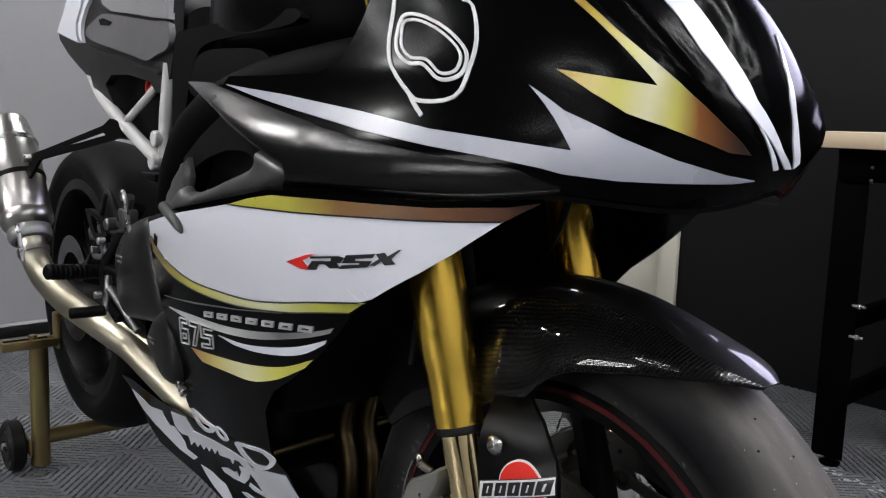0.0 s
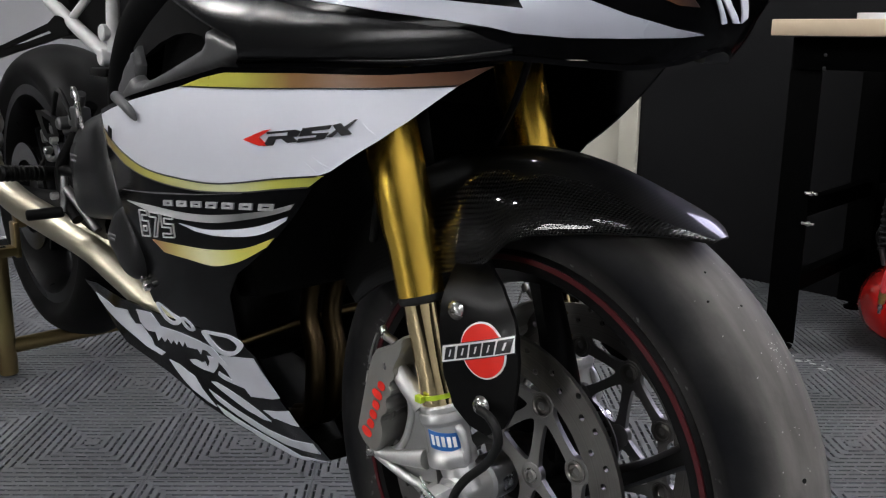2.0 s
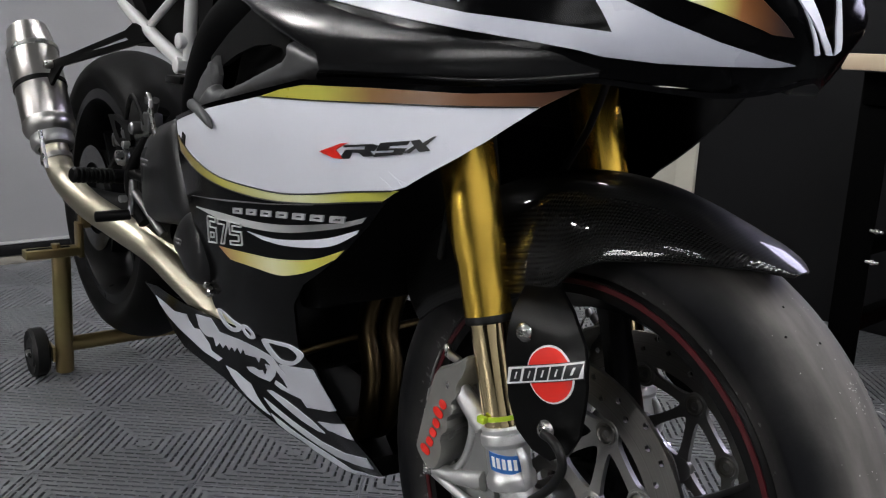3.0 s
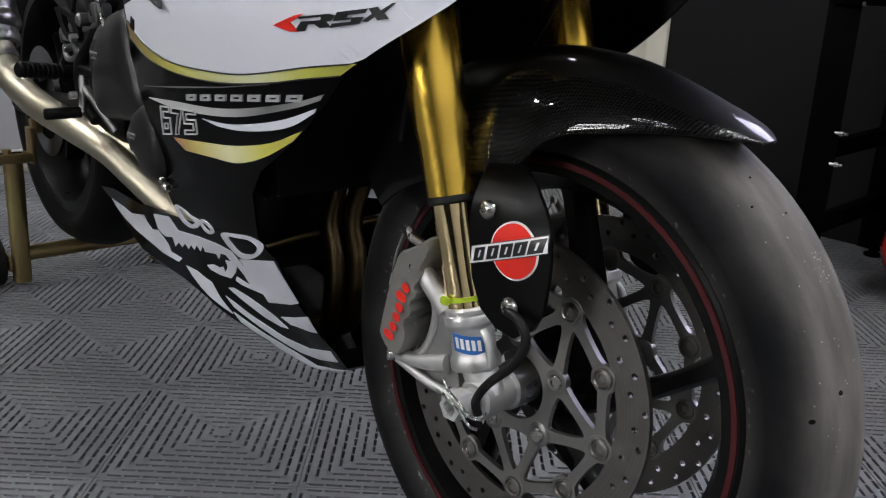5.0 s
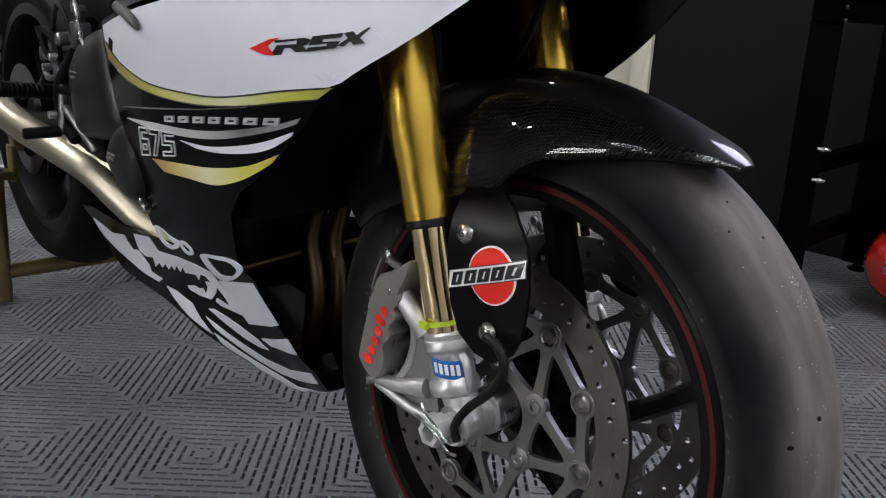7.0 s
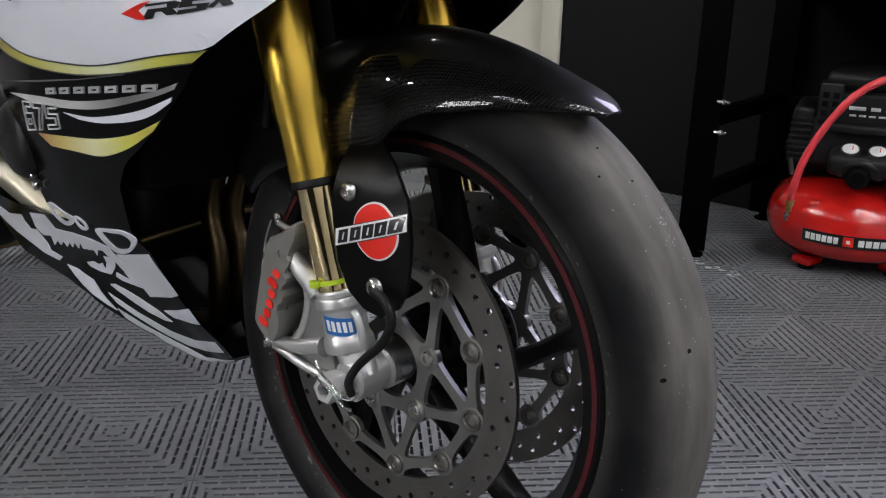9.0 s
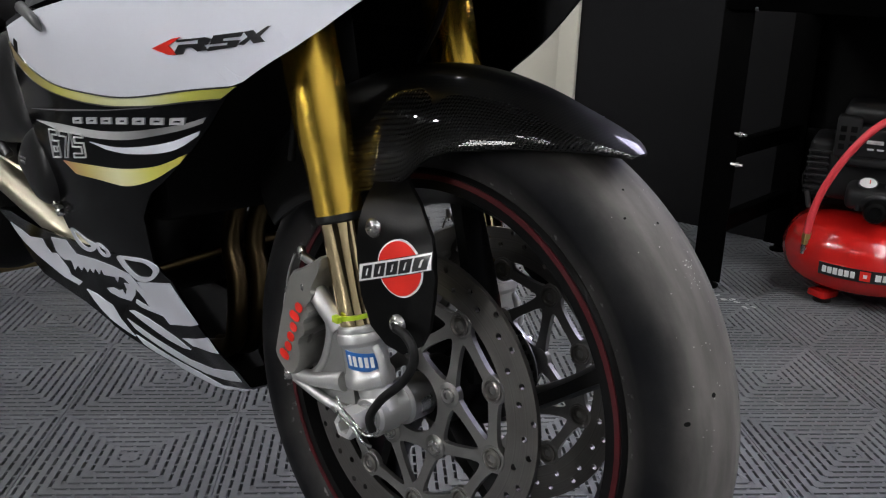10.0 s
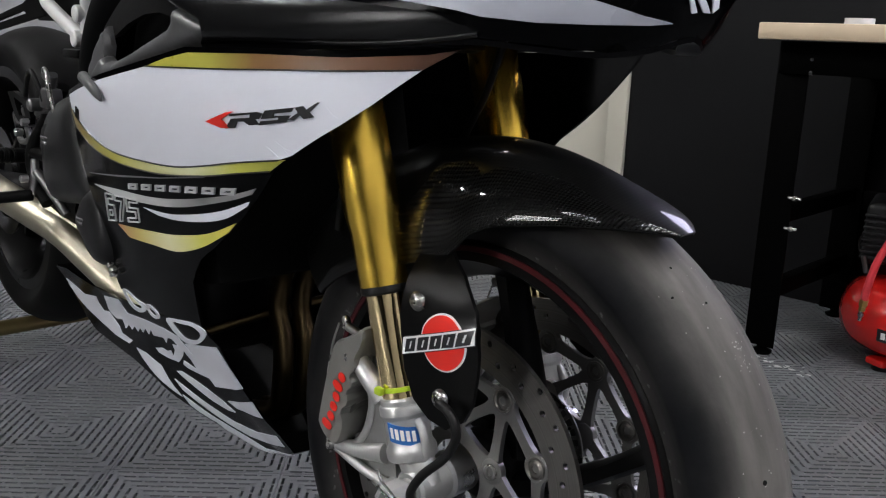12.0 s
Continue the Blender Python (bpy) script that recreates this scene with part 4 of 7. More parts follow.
def circle_pts(cx, cy, r, n=8):
    return [(cx + r * math.cos(2 * math.pi * k / n), cy + r * math.sin(2 * math.pi * k / n)) for k in range(n)]


def inset(loop, w):
    """A closed outline moved inwards by w."""
    pts = [Vector(p) for p in loop]
    turn_ = sum(a.x * b.y - b.x * a.y for a, b in zip(pts, pts[1:] + pts[:1]))
    out = []
    for i, p in enumerate(pts):
        a = (p - pts[i - 1]).normalized()
        b = (pts[(i + 1) % len(pts)] - p).normalized()
        na, nb = Vector((-a.y, a.x)), Vector((-b.y, b.x))
        if turn_ < 0:
            na, nb = -na, -nb
        n = (na + nb)
        n = n / max(n.dot(na), 0.35)
        out.append(tuple(p + n * w))
    return out


def rounded(loop, times=2, first=0.25):
    """A closed outline with its corners cut round."""
    pts = [Vector(p) for p in loop]
    for k in range(times):
        c = 0.25 if k else first
        pts = [q for a, b in zip(pts, pts[1:] + pts[:1]) for q in (a * (1 - c) + b * c, a * c + b * (1 - c))]
    return [tuple(p) for p in pts]


BOB = [(0.1078 * math.cos(radians(59.7 - 36 * k)), 0.1078 * math.sin(radians(59.7 - 36 * k))) for k in range(10)]
CBOLT = [(0.052 * math.cos(radians(23.7 - 72 * k)), 0.052 * math.sin(radians(23.7 - 72 * k))) for k in range(5)]


def brake_disc(y, s):
    """Floating disc: drilled ring, carrier arms, bobbins and bolts; s is the outer side."""
    def put(u, v, w):
        return AX + Vector((u, y + w, v))
    holes = []
    for k in range(54):
        r = (0.1490, 0.1384, 0.1452, 0.1312, 0.1424, 0.1350)[k % 6]
        a = radians(50.6 - k * 360 / 54)
        holes.append(circle_pts(r * math.cos(a), r * math.sin(a), 0.0032, 8))
    ring_in = [p for k in range(80) for p in [(0.1185 * math.cos(2 * math.pi * k / 80), 0.1185 * math.sin(2 * math.pi * k / 80))]]
    ring_out = [(0.1535 * math.cos(2 * math.pi * k / 120), 0.1535 * math.sin(2 * math.pi * k / 120)) for k in range(120)]
    disc = part("brake_disc", plate(ring_out, lambda u, v, w: put(u, v, w - 0.0025), 0.005, 0.012, [ring_in] + holes), STEEL, bike, "drilled steel brake disc")
    rim = []
    for k in range(10):
        for off, r in ((8.0, 0.1100), (6.0, 0.1145), (4.6, 0.1205), (-4.6, 0.1205), (-6.0, 0.1145), (-8.0, 0.1100), (-18, 0.1073)):
            a = radians(59.7 - 36 * k + off)
            rim.append((r * math.cos(a), r * math.sin(a)))
    gaps = [circle_pts(0, 0, 0.034, 48)]
    for k in range(5):
        a, b = CBOLT[k], CBOLT[(k + 1) % 5]
        p, q, r = BOB[2 * k], BOB[2 * k + 1], BOB[(2 * k + 2) % 10]
        gaps.append(rounded(inset([a, p, q, r], 0.0052), 3, 0.13))
        gaps.append(rounded(inset([a, r, b], 0.0052), 3, 0.13))
    part("carrier", plate(rounded(rim, 1), lambda u, v, w: put(u, v, w - 0.0030), 0.0060, 0.012, gaps), CARRIER, disc, "grey anodised disc carrier")
    for u, v in BOB:
        part("carrier_lug", lathe_bm([(0, -0.0034), (0.0128, -0.0034), (0.0136, -0.0026), (0.0136, 0.0026), (0.0128, 0.0034), (0, 0.0034)], Matrix.Translation(put(u, v, 0)) @ pose(0, 0, 0, 90), 24), CARRIER, disc)
    for u, v in CBOLT:
        part("carrier_boss", lathe_bm([(0, -0.0042), (0.0115, -0.0042), (0.0125, -0.0034), (0.0125, 0.0034), (0.0115, 0.0042), (0, 0.0042)], Matrix.Translation(put(u, v, 0)) @ pose(0, 0, 0, 90), 20), CARRIER, disc)
    for u, v in BOB:
        m = Matrix.Translation(put(u, v, 0)) @ pose(0, 0, 0, 90 * -s * -1)
        part("bobbin", lathe_bm([(0.0030, -0.002), (0.0040, -0.0045), (0.0062, -0.0045), (0.0078, -0.0036), (0.0090, -0.0055), (0.0105, -0.0052), (0.0108, -0.0036), (0.0108, 0.0036), (0.0105, 0.0052), (0.0090, 0.0055), (0.0078, 0.0036), (0.0062, 0.0045), (0.0040, 0.0045), (0.0030, 0.002), (0.0030, -0.002)], m, 20), BOBBIN, disc)
    for u, v in CBOLT:
        m = Matrix.Translation(put(u, v, s * 0.003)) @ pose(0, 0, 0, -90 * s)
        part("carrier_bolt", lathe_bm([(0, 0), (0.0078, 0), (0.0076, 0.003), (0.006, 0.0045), (0.0032, 0.0045), (0.0032, 0.002), (0, 0.002)], m, 18), BOLT, disc)
    disc.matrix_basis = WHEEL_TURN
    return disc


brake_disc(-0.072, -1)
brake_disc(0.072, 1)


# fork legs
def fork_x(z):
    return -0.047 - 0.285 * (z - 0.44)


def fork_leg(s):
    y = s * 0.104
    lo, hi = Vector((fork_x(0.36), y, 0.36)), Vector((fork_x(0.92), y, 0.92))
    d = (hi - lo).normalized()
    m = Matrix.Translation(lo) @ d.to_track_quat("Z", "Y").to_matrix().to_4x4()
    L = lambda z: (z - 0.36) / d.z
    leg = part("fork_leg", lathe_bm([(0.0205, L(0.484)), (0.0234, L(0.486)), (0.0238, L(0.520)), (0.0241, L(0.536)), (0.0258, L(0.548)), (0.0272, L(0.575)), (0.0278, L(0.62)), (0.0278, L(0.70)), (0.0270, L(0.92)), (0.0, L(0.92))], m, 40), GOLD_TUBE, bike, "gold anodised upside-down fork leg")
    part("dust_seal", lathe_bm([(0.0195, L(0.478)), (0.0222, L(0.4785)), (0.0236, L(0.480)), (0.0236, L(0.484)), (0.0230, L(0.4865)), (0.0195, L(0.4865))], m, 40), RUBBER, leg, "black rubber dust seal")
    part("stanchion", lathe_bm([(0.0198, L(0.365)), (0.0198, L(0.49)), (0.0, L(0.49))], m, 48), GOLD_CHROME, leg, "polished gold inner tube")
    foot = part("fork_foot", lathe_bm([(0.0, L(0.324)), (0.0222, L(0.324)), (0.0240, L(0.3255)), (0.0246, L(0.328)), (0.0246, L(0.3335)), (0.0238, L(0.3360)), (0.0222, L(0.3385)), (0.0216, L(0.341)), (0.0216, L(0.361)), (0.0220, L(0.3635)), (0.0236, L(0.3655)), (0.0246, L(0.3675)), (0.0246, L(0.3735)), (0.0240, L(0.3755)), (0.0226, L(0.3765)), (0.0226, L(0.3805)), (0.0216, L(0.3825)), (0.0198, L(0.3830)), (0.0, L(0.3830))], m, 48), CAST_ALU, bike, "cast aluminium fork foot", flat_angle=22)
    bm = bmesh.new()
    rod(bm, (0, y - s * 0.030, 0.300), (0, y + s * 0.018, 0.300), 0.0195, 32, 0.003)
    rod(bm, (0.004, y, 0.30), (fork_x(0.338), y, 0.338), 0.0175, 24)
    rod(bm, (-0.032, y - 0.02, 0.286), (-0.032, y + 0.02, 0.286), 0.010, 16, 0.002)
    box(bm, (0.05, 0.036, 0.016), (-0.014, y, 0.288), 0.003)
    part("axle_clamp", bm, CAST_ALU, foot, flat_angle=28)
    part("foot_rib", tube_bm([(fork_x(0.366) + 0.020, y + s * 0.004, 0.366), (fork_x(0.360) + 0.026, y + s * 0.004, 0.358), (fork_x(0.345) + 0.027, y + s * 0.004, 0.342), (fork_x(0.335) + 0.022, y + s * 0.004, 0.332), (fork_x(0.33) + 0.010, y + s * 0.016, 0.329)], 0.0045, segs=10), CAST_ALU, foot)
    arc = [(-0.0893, 0.4014), (-0.0735, 0.383), (-0.0674, 0.3617), (-0.0763, 0.3301), (-0.0935, 0.3107), (-0.1158, 0.3057)]
    web = [(p.x, p.y) for p in spline([(a, b, 0) for a, b in arc], 4)] + [(-0.116, 0.300), (-0.0965, 0.296), (-0.060, 0.292), (-0.030, 0.296), (-0.034, 0.320), (-0.042, 0.345), (-0.046, 0.372), (-0.056, 0.386), (-0.070, 0.402), (-0.086, 0.411)]
    part("caliper_mount", plate(web, lambda u, v, w: Vector((u, y + s * (0.006 - w), v)), 0.010, 0.02), CAST_DARK, foot)
    bm = bmesh.new()
    tube(bm, [(a, y + s * 0.006, b) for a, b in arc], 0.0042, segs=10)
    part("mount_rib", bm, CAST_ALU, foot)
    bm = bmesh.new()
    tube(bm, [(-0.089, y + s * 0.010, 0.409), (-0.070, y + s * 0.010, 0.394), (-0.050, y + s * 0.006, 0.374)], [0.0085, 0.0105, 0.0115], segs=16)
    tube(bm, [(-0.118, y + s * 0.010, 0.306), (-0.085, y + s * 0.010, 0.308), (-0.045, y + s * 0.006, 0.318)], [0.0085, 0.0075, 0.0105], segs=14)
    tube(bm, [(-0.116, y + s * 0.011, 0.301), (-0.07, y + s * 0.012, 0.292), (-0.02, y + s * 0.008, 0.286)], 0.0048, segs=10)
    part("mount_arm", bm, CAST_ALU, foot)
    for u, v in ((-0.0885, 0.4085), (-0.1165, 0.3055)):
        part("mount_screw", rod_bm((u + 0.004, y + s * 0.008, v), (u - 0.006, y + s * 0.020, v), 0.0068, 12, 0.0015), BOLT, foot)
    cal_out = rounded([(-0.0640, 0.4470), (-0.0773, 0.4372), (-0.0956, 0.4262), (-0.1075, 0.4215), (-0.1163, 0.3969), (-0.1249, 0.3657), (-0.1330, 0.3335), (-0.1345, 0.3235), (-0.1235, 0.3120), (-0.1098, 0.3073), (-0.1000, 0.3134), (-0.0931, 0.3345), (-0.0985, 0.3494), (-0.0846, 0.3612), (-0.0897, 0.3729), (-0.0776, 0.3836), (-0.0847, 0.392), (-0.0737, 0.4024), (-0.0775, 0.4124), (-0.0640, 0.4330)], 1)
    cal = bmesh.new()
    rows = []
    for yy, k in ((0.1262, 0.93), (0.1262, 0.945), (0.1245, 0.985), (0.1220, 1.0), (0.104, 1.0), (0.102, 0.94), (0.055, 0.92), (0.034, 0.86)):
        cu, cv = -0.101, 0.368
        rows.append([cal.verts.new((cu + (u - cu) * k, s * yy, cv + (v - cv) * k)) for u, v in cal_out])
    for a, b in zip(rows, rows[1:]):
        for i in range(len(cal_out)):
            j = (i + 1) % len(cal_out)
            cal.faces.new((a[i], a[j], b[j], b[i]))
    cal.faces.new(rows[0])
    cal.faces.new(rows[-1])
    caliper = part("brake_caliper", cal, CALIPER_GREY, bike, "grey radial brake caliper with red print", flat_angle=30)
    for u, v in ((-0.0985, 0.434), (-0.1355, 0.322)):
        part("caliper_bolt", rod_bm((u + 0.008, s * 0.110, v - 0.004), (u - 0.006, s * 0.116, v + 0.003), 0.0045, 10, 0.001), BOLT, caliper)
    part("bleed_cap", lathe_bm([(0, 0), (0.0036, 0), (0.0042, 0.003), (0.0042, 0.008), (0.0024, 0.011), (0, 0.011)], Matrix.Translation((-0.104, s * 0.112, 0.434)) @ pose(0, 0, 0, 0, -25, 0), 12), BOLT, caliper)
    part("pad_pin", tube_bm([(-0.1125, s * 0.116, 0.436), (-0.1215, s * 0.117, 0.412), (-0.1290, s * 0.117, 0.378), (-0.1345, s * 0.117, 0.345)], 0.0011, segs=8), BOLT, caliper)
    for k in range(2):
        part("piston_cap", lathe_bm([(0, 0), (0.0105, 0), (0.0115, 0.001), (0.0115, 0.004), (0, 0.004)], Matrix.Translation((-0.0885 - 0.0135 * k, s * 0.110, 0.392 - 0.038 * k)) @ pose(0, 0, 0, 90 * -s), 20), CALIPER_GREY, caliper)
    return leg, foot, caliper


leg_r, foot_r, caliper_r = fork_leg(-1)
fork_leg(1)
PRINT_A, PRINT_B = Vector((-0.1175, 0, 0.3230)), Vector((-0.0920, 0, 0.3925))
for k, w in enumerate((0.0150, 0.0105, 0.0105, 0.0105, 0.0150, 0.0105)):
    c = PRINT_A.lerp(PRINT_B, (k + 0.5) / 6) + Vector((-0.94, 0, 0.34)) * (w - 0.0105) * 0.5
    out_ = rounded([(-w / 2, -0.0047), (w / 2, -0.0047), (w / 2, 0.0047), (-w / 2, 0.0047)], 2)
    part("print_shape", plate(out_, lambda u, v, q: c + Vector((0.94 * u + 0.344 * v, -0.1270 - q, -0.344 * u + 0.94 * v)), 0.0006, 0.01), RED_PRINT, caliper_r)
# sticker, tie and wires at the right foot
zc = 0.3505
fc = Vector((fork_x(zc), -0.104, zc))
turn = Vector((0.05, -0.06, 0)).normalized()


def on_foot(u, v, lift):
    a = math.atan2(turn.y, turn.x) + u / 0.0214
    return fc + Vector((math.cos(a) * (0.0216 + lift) - 0.285 * v, math.sin(a) * (0.0216 + lift), v))


def foot_patch(u0, u1, v0, v1, lift):
    bm = bmesh.new()
    rows = [[bm.verts.new(on_foot(u0 + (u1 - u0) * i / 10, v, l)) for i in range(11)] for l in (lift, lift - 0.001) for v in (v0, v1)]
    for a, b in ((0, 1), (3, 2), (1, 3), (2, 0)):
        for i in range(10):
            bm.faces.new((rows[a][i], rows[a][i + 1], rows[b][i + 1], rows[b][i]))
    return bm


sticker = part("foot_sticker", foot_patch(-0.018, 0.013, -0.006, 0.011, 0.0008), BLUE_PRINT, foot_r, "small blue sticker with pale bars")
for k in range(5):
    part("print_bar", foot_patch(-0.0145 + 0.0052 * k, -0.0112 + 0.0052 * k, -0.002, 0.0075, 0.0014), DIAL, foot_r)
zt = 0.391
tc = Vector((fork_x(zt), -0.104, zt))
up = Vector((-0.285, 0, 1)).normalized()
mt_ = Matrix.Translation(tc) @ up.to_track_quat("Z", "Y").to_matrix().to_4x4()
tie = part("cable_tie", lathe_bm([(0.0200, -0.0022), (0.0214, -0.0022), (0.0214, 0.0022), (0.0200, 0.0022), (0.0200, -0.0022)], mt_, 40), LIME, bike, "lime green cable tie")
part("tie_head", box_bm((0.009, 0.006, 0.007), tc + Vector((-0.004, -0.0245, 0)), 0.001), LIME, tie)
axle = part("axle", rod_bm((0, -0.135, 0.300), (0, 0.135, 0.300), 0.0125, 24, 0.002), BRIGHT_ALU, bike, "steel front axle")
part("spacer", rod_bm((0, -0.082, 0.300), (0, -0.046, 0.300), 0.023, 28, 0.003), BRIGHT_ALU, axle)
hexm = Matrix.Translation((-0.001, -0.129, 0.301)) @ pose(0, 0, 0, 90)
part("axle_nut", lathe_bm([(0.0075, 0.0), (0.0135, 0.0), (0.0142, 0.003), (0.0142, 0.021), (0.0128, 0.024), (0.0080, 0.024), (0.0075, 0.022), (0.0075, 0.0)], hexm, 6), NUT_ZINC, axle, "bright hexagon axle nut", smooth=False)
part("pinch_bolt", rod_bm((-0.032, -0.128, 0.286), (-0.032, -0.078, 0.286), 0.0048, 12, 0.001), BOLT, axle)
part("safety_clip", tube_bm([(-0.0136, -0.150, 0.3264), (-0.0053, -0.1515, 0.318), (0.008, -0.152, 0.312), (0.020, -0.1515, 0.304), (0.028, -0.150, 0.3015), (0.036, -0.148, 0.305), (0.039, -0.147, 0.311)], 0.0015, segs=8), BRIGHT_ALU, axle, "bent wire safety clip")
part("safety_clip", tube_bm([(-0.020, -0.150, 0.3125), (-0.008, -0.1525, 0.311), (0.005, -0.1535, 0.3075), (0.014, -0.152, 0.301), (0.022, -0.150, 0.292), (0.030, -0.147, 0.290)], 0.0015, segs=8), BRIGHT_ALU, axle, "bent wire safety clip")
part("sensor_cable", tube_bm([(0.040, -0.128, 0.404), (0.0535, -0.131, 0.403), (0.0640, -0.132, 0.394), (0.0656, -0.132, 0.379), (0.0535, -0.133, 0.3575), (0.0291, -0.135, 0.332), (0.0173, -0.137, 0.311), (0.0194, -0.135, 0.297)], 0.0043, segs=12), RUBBER, bike, "black rubber cable")


# front fender
FEND_W = [(54.0, 0.012), (55.5, 0.024), (58, 0.037), (63, 0.053), (72, 0.067), (85, 0.079), (100, 0.089), (130, 0.088), (150, 0.08)]
FEND_DROP = [(54.0, 0.003), (57, 0.009), (62, 0.024), (67, 0.038), (73, 0.054), (76.7, 0.0615), (81.7, 0.071), (85.6, 0.080), (88, 0.0895), (90.5, 0.0985), (95, 0.104), (108, 0.107), (130, 0.095), (150, 0.08)]


def fender(u, v):
    """u along the wheel in degrees / 100, v across from -1 to 1."""
    a = u * 100
    f = v * math.pi / 2 * 0.97
    k = min(max((a - 64) / 16, 0), 1)
    flare = 1 + 0.22 * min(max((a - 58) / 10, 0), 1) - 0.46 * min(max((a - 68) / 30, 0), 1)
    r = 0.3265 - curve(FEND_DROP, a) * (1 - math.cos(f) ** (0.8 + 0.35 * k)) * (1 + 0.095 * min(max((a - 80) / 8, 0), 1))
    r += 0.006 * max(0.0, 1 - abs(a - 54) / 10)
    return (r * math.cos(radians(a)), curve(FEND_W, a) * math.copysign(abs(math.sin(f)) ** flare, f), 0.300 + r * math.sin(radians(a)))


def fender_bm():
    bm = bmesh.new()
    uv = bm.loops.layers.uv.new("grid")
    na, nv = 110, 36
    sheets = []
    for t in (0.0, -0.0025):
        grid = []
        for i in range(na + 1):
            a = 54 + 88 * i / na
            row = []
            for j in range(nv + 1):
                v = -1 + 2 * j / nv
                p = Vector(fender(a / 100, v))
                c = Vector((0, 0, 0.3)) + (Vector((p.x, 0, p.z)) - Vector((0, 0, 0.3))) * 0.8
                row.append(bm.verts.new(p + (p - c).normalized() * t))
            grid.append(row)
        sheets.append(grid)
    for k, g in enumerate(sheets):
        for i in range(na):
            for j in range(nv):
                f = bm.faces.new((g[i][j], g[i + 1][j], g[i + 1][j + 1], g[i][j + 1]))
                for loop, (ii, jj) in zip(f.loops, ((i, j), (i + 1, j), (i + 1, j + 1), (i, j + 1))):
                    loop[uv].uv = (0.326 * radians(88 * ii / na), 0.11 * (-1 + 2 * jj / nv))
    a, b = sheets
    for i in range(na):
        for j in (0, nv):
            bm.faces.new((a[i][j], a[i + 1][j], b[i + 1][j], b[i][j]))
    for j in range(nv):
        for i in (0, na):
            bm.faces.new((a[i][j], a[i][j + 1], b[i][j + 1], b[i][j]))
    return bm


fender_ob = part("front_fender", fender_bm(), CARBON, bike, "glossy carbon fibre front fender")
PL = [(-0.03, 0.522), (-0.015, 0.525), (-0.006, 0.529), (0.002, 0.528), (0.016, 0.521), (0.036, 0.512), (0.052, 0.501), (0.064, 0.489), (0.071, 0.475), (0.0735, 0.455), (0.073, 0.436), (0.070, 0.408), (0.062, 0.390), (0.044, 0.378), (0.022, 0.381), (0.002, 0.394), (-0.011, 0.42), (-0.016, 0.45), (-0.020, 0.48), (-0.025, 0.50)]


def plate_at(u, v, w):
    k = max((v - 0.462) / 0.065, 0)
    return Vector((u, -0.122 + 0.043 * k * k + 0.25 * max(0.0, u - 0.05) + w, v))


for s in (1, -1):
    mount = part("fender_mount", plate(PL, lambda u, v, w: Vector((plate_at(u, v, w).x, s * plate_at(u, v, w).y, plate_at(u, v, w).z)), 0.004, 0.01), CARBON_PLATE, bike, "satin black carbon mounting plate")
    for u, v in ((0.000, 0.4865), (0.038, 0.4062)):
        p = plate_at(u, v, -0.001)
        m = Matrix.Translation((p.x, s * p.y, p.z)) @ pose(0, 0, 0, 90 * s)
        part("mount_bolt", lathe_bm([(0, 0), (0.0092, 0), (0.0092, 0.002), (0.0068, 0.005), (0.003, 0.006), (0.003, 0.003), (0, 0.003)], m, 20), BOLT, mount)
    if s == 1:
        right_mount = mount
SC = (0.0365, 0.4575)


def on_plate(u, v, lift):
    q = plate_at(SC[0] + u, SC[1] + v, 0)
    return q + Vector((0, -lift, 0))


def plate_patch(outline, lift):
    return plate(outline, lambda u, v, w: on_plate(u, v, lift - w), 0.0006, 0.01)


round_sticker = part("round_sticker", plate_patch(circle_pts(0, 0, 0.0260, 40), 0.0006), DIAL, right_mount, "round red sticker with a white band of dark bars")
part("sticker_red", plate_patch(circle_pts(0, 0, 0.0244, 40), 0.0012), RED_PRINT, right_mount)
BAND_A, BAND_B = Vector((-0.0478, -0.0150)), Vector((0.0330, 0.0135))
BAND_D, BAND_N = BAND_B - BAND_A, Vector((0.012, 1)).normalized()


def on_band(a, b):
    """A place on the slanted band: a along it from 0 to 1, b across it in metres."""
    p = BAND_A + BAND_D * a + BAND_N * b
    return (p.x, p.y)


part("sticker_rim", plate_patch([on_band(-0.012, -0.0088), on_band(1.03, -0.0082), on_band(1.0, 0.0088), on_band(-0.005, 0.0090)], 0.0016), BLACK_WRAP, right_mount)
part("sticker_band", plate_patch([on_band(-0.005, -0.0080), on_band(1.02, -0.0074), on_band(0.993, 0.0080), on_band(0.0, 0.0082)], 0.0020), DIAL, right_mount)
# five bold slanted marks with a slot in each
for k, w in enumerate((0.150, 0.160, 0.165, 0.165, 0.175)):
    a0 = 0.035 + 0.190 * k
    lean, t, h = 0.022, 0.0028, 0.0062
    o = [on_band(a0, -h), on_band(a0 + w, -h), on_band(a0 + w + lean, h), on_band(a0 + lean, h)]
    gap = [[on_band(a0 + w * 0.42, -h + t), on_band(a0 + w * 0.60, -h + t), on_band(a0 + w * 0.60 + lean, h - t), on_band(a0 + w * 0.42 + lean, h - t)]]
    part("print_shape", plate(o, lambda u, v, q: on_plate(u, v, 0.0024 - q), 0.0006, 0.004, gap), BLACK_WRAP, right_mount)

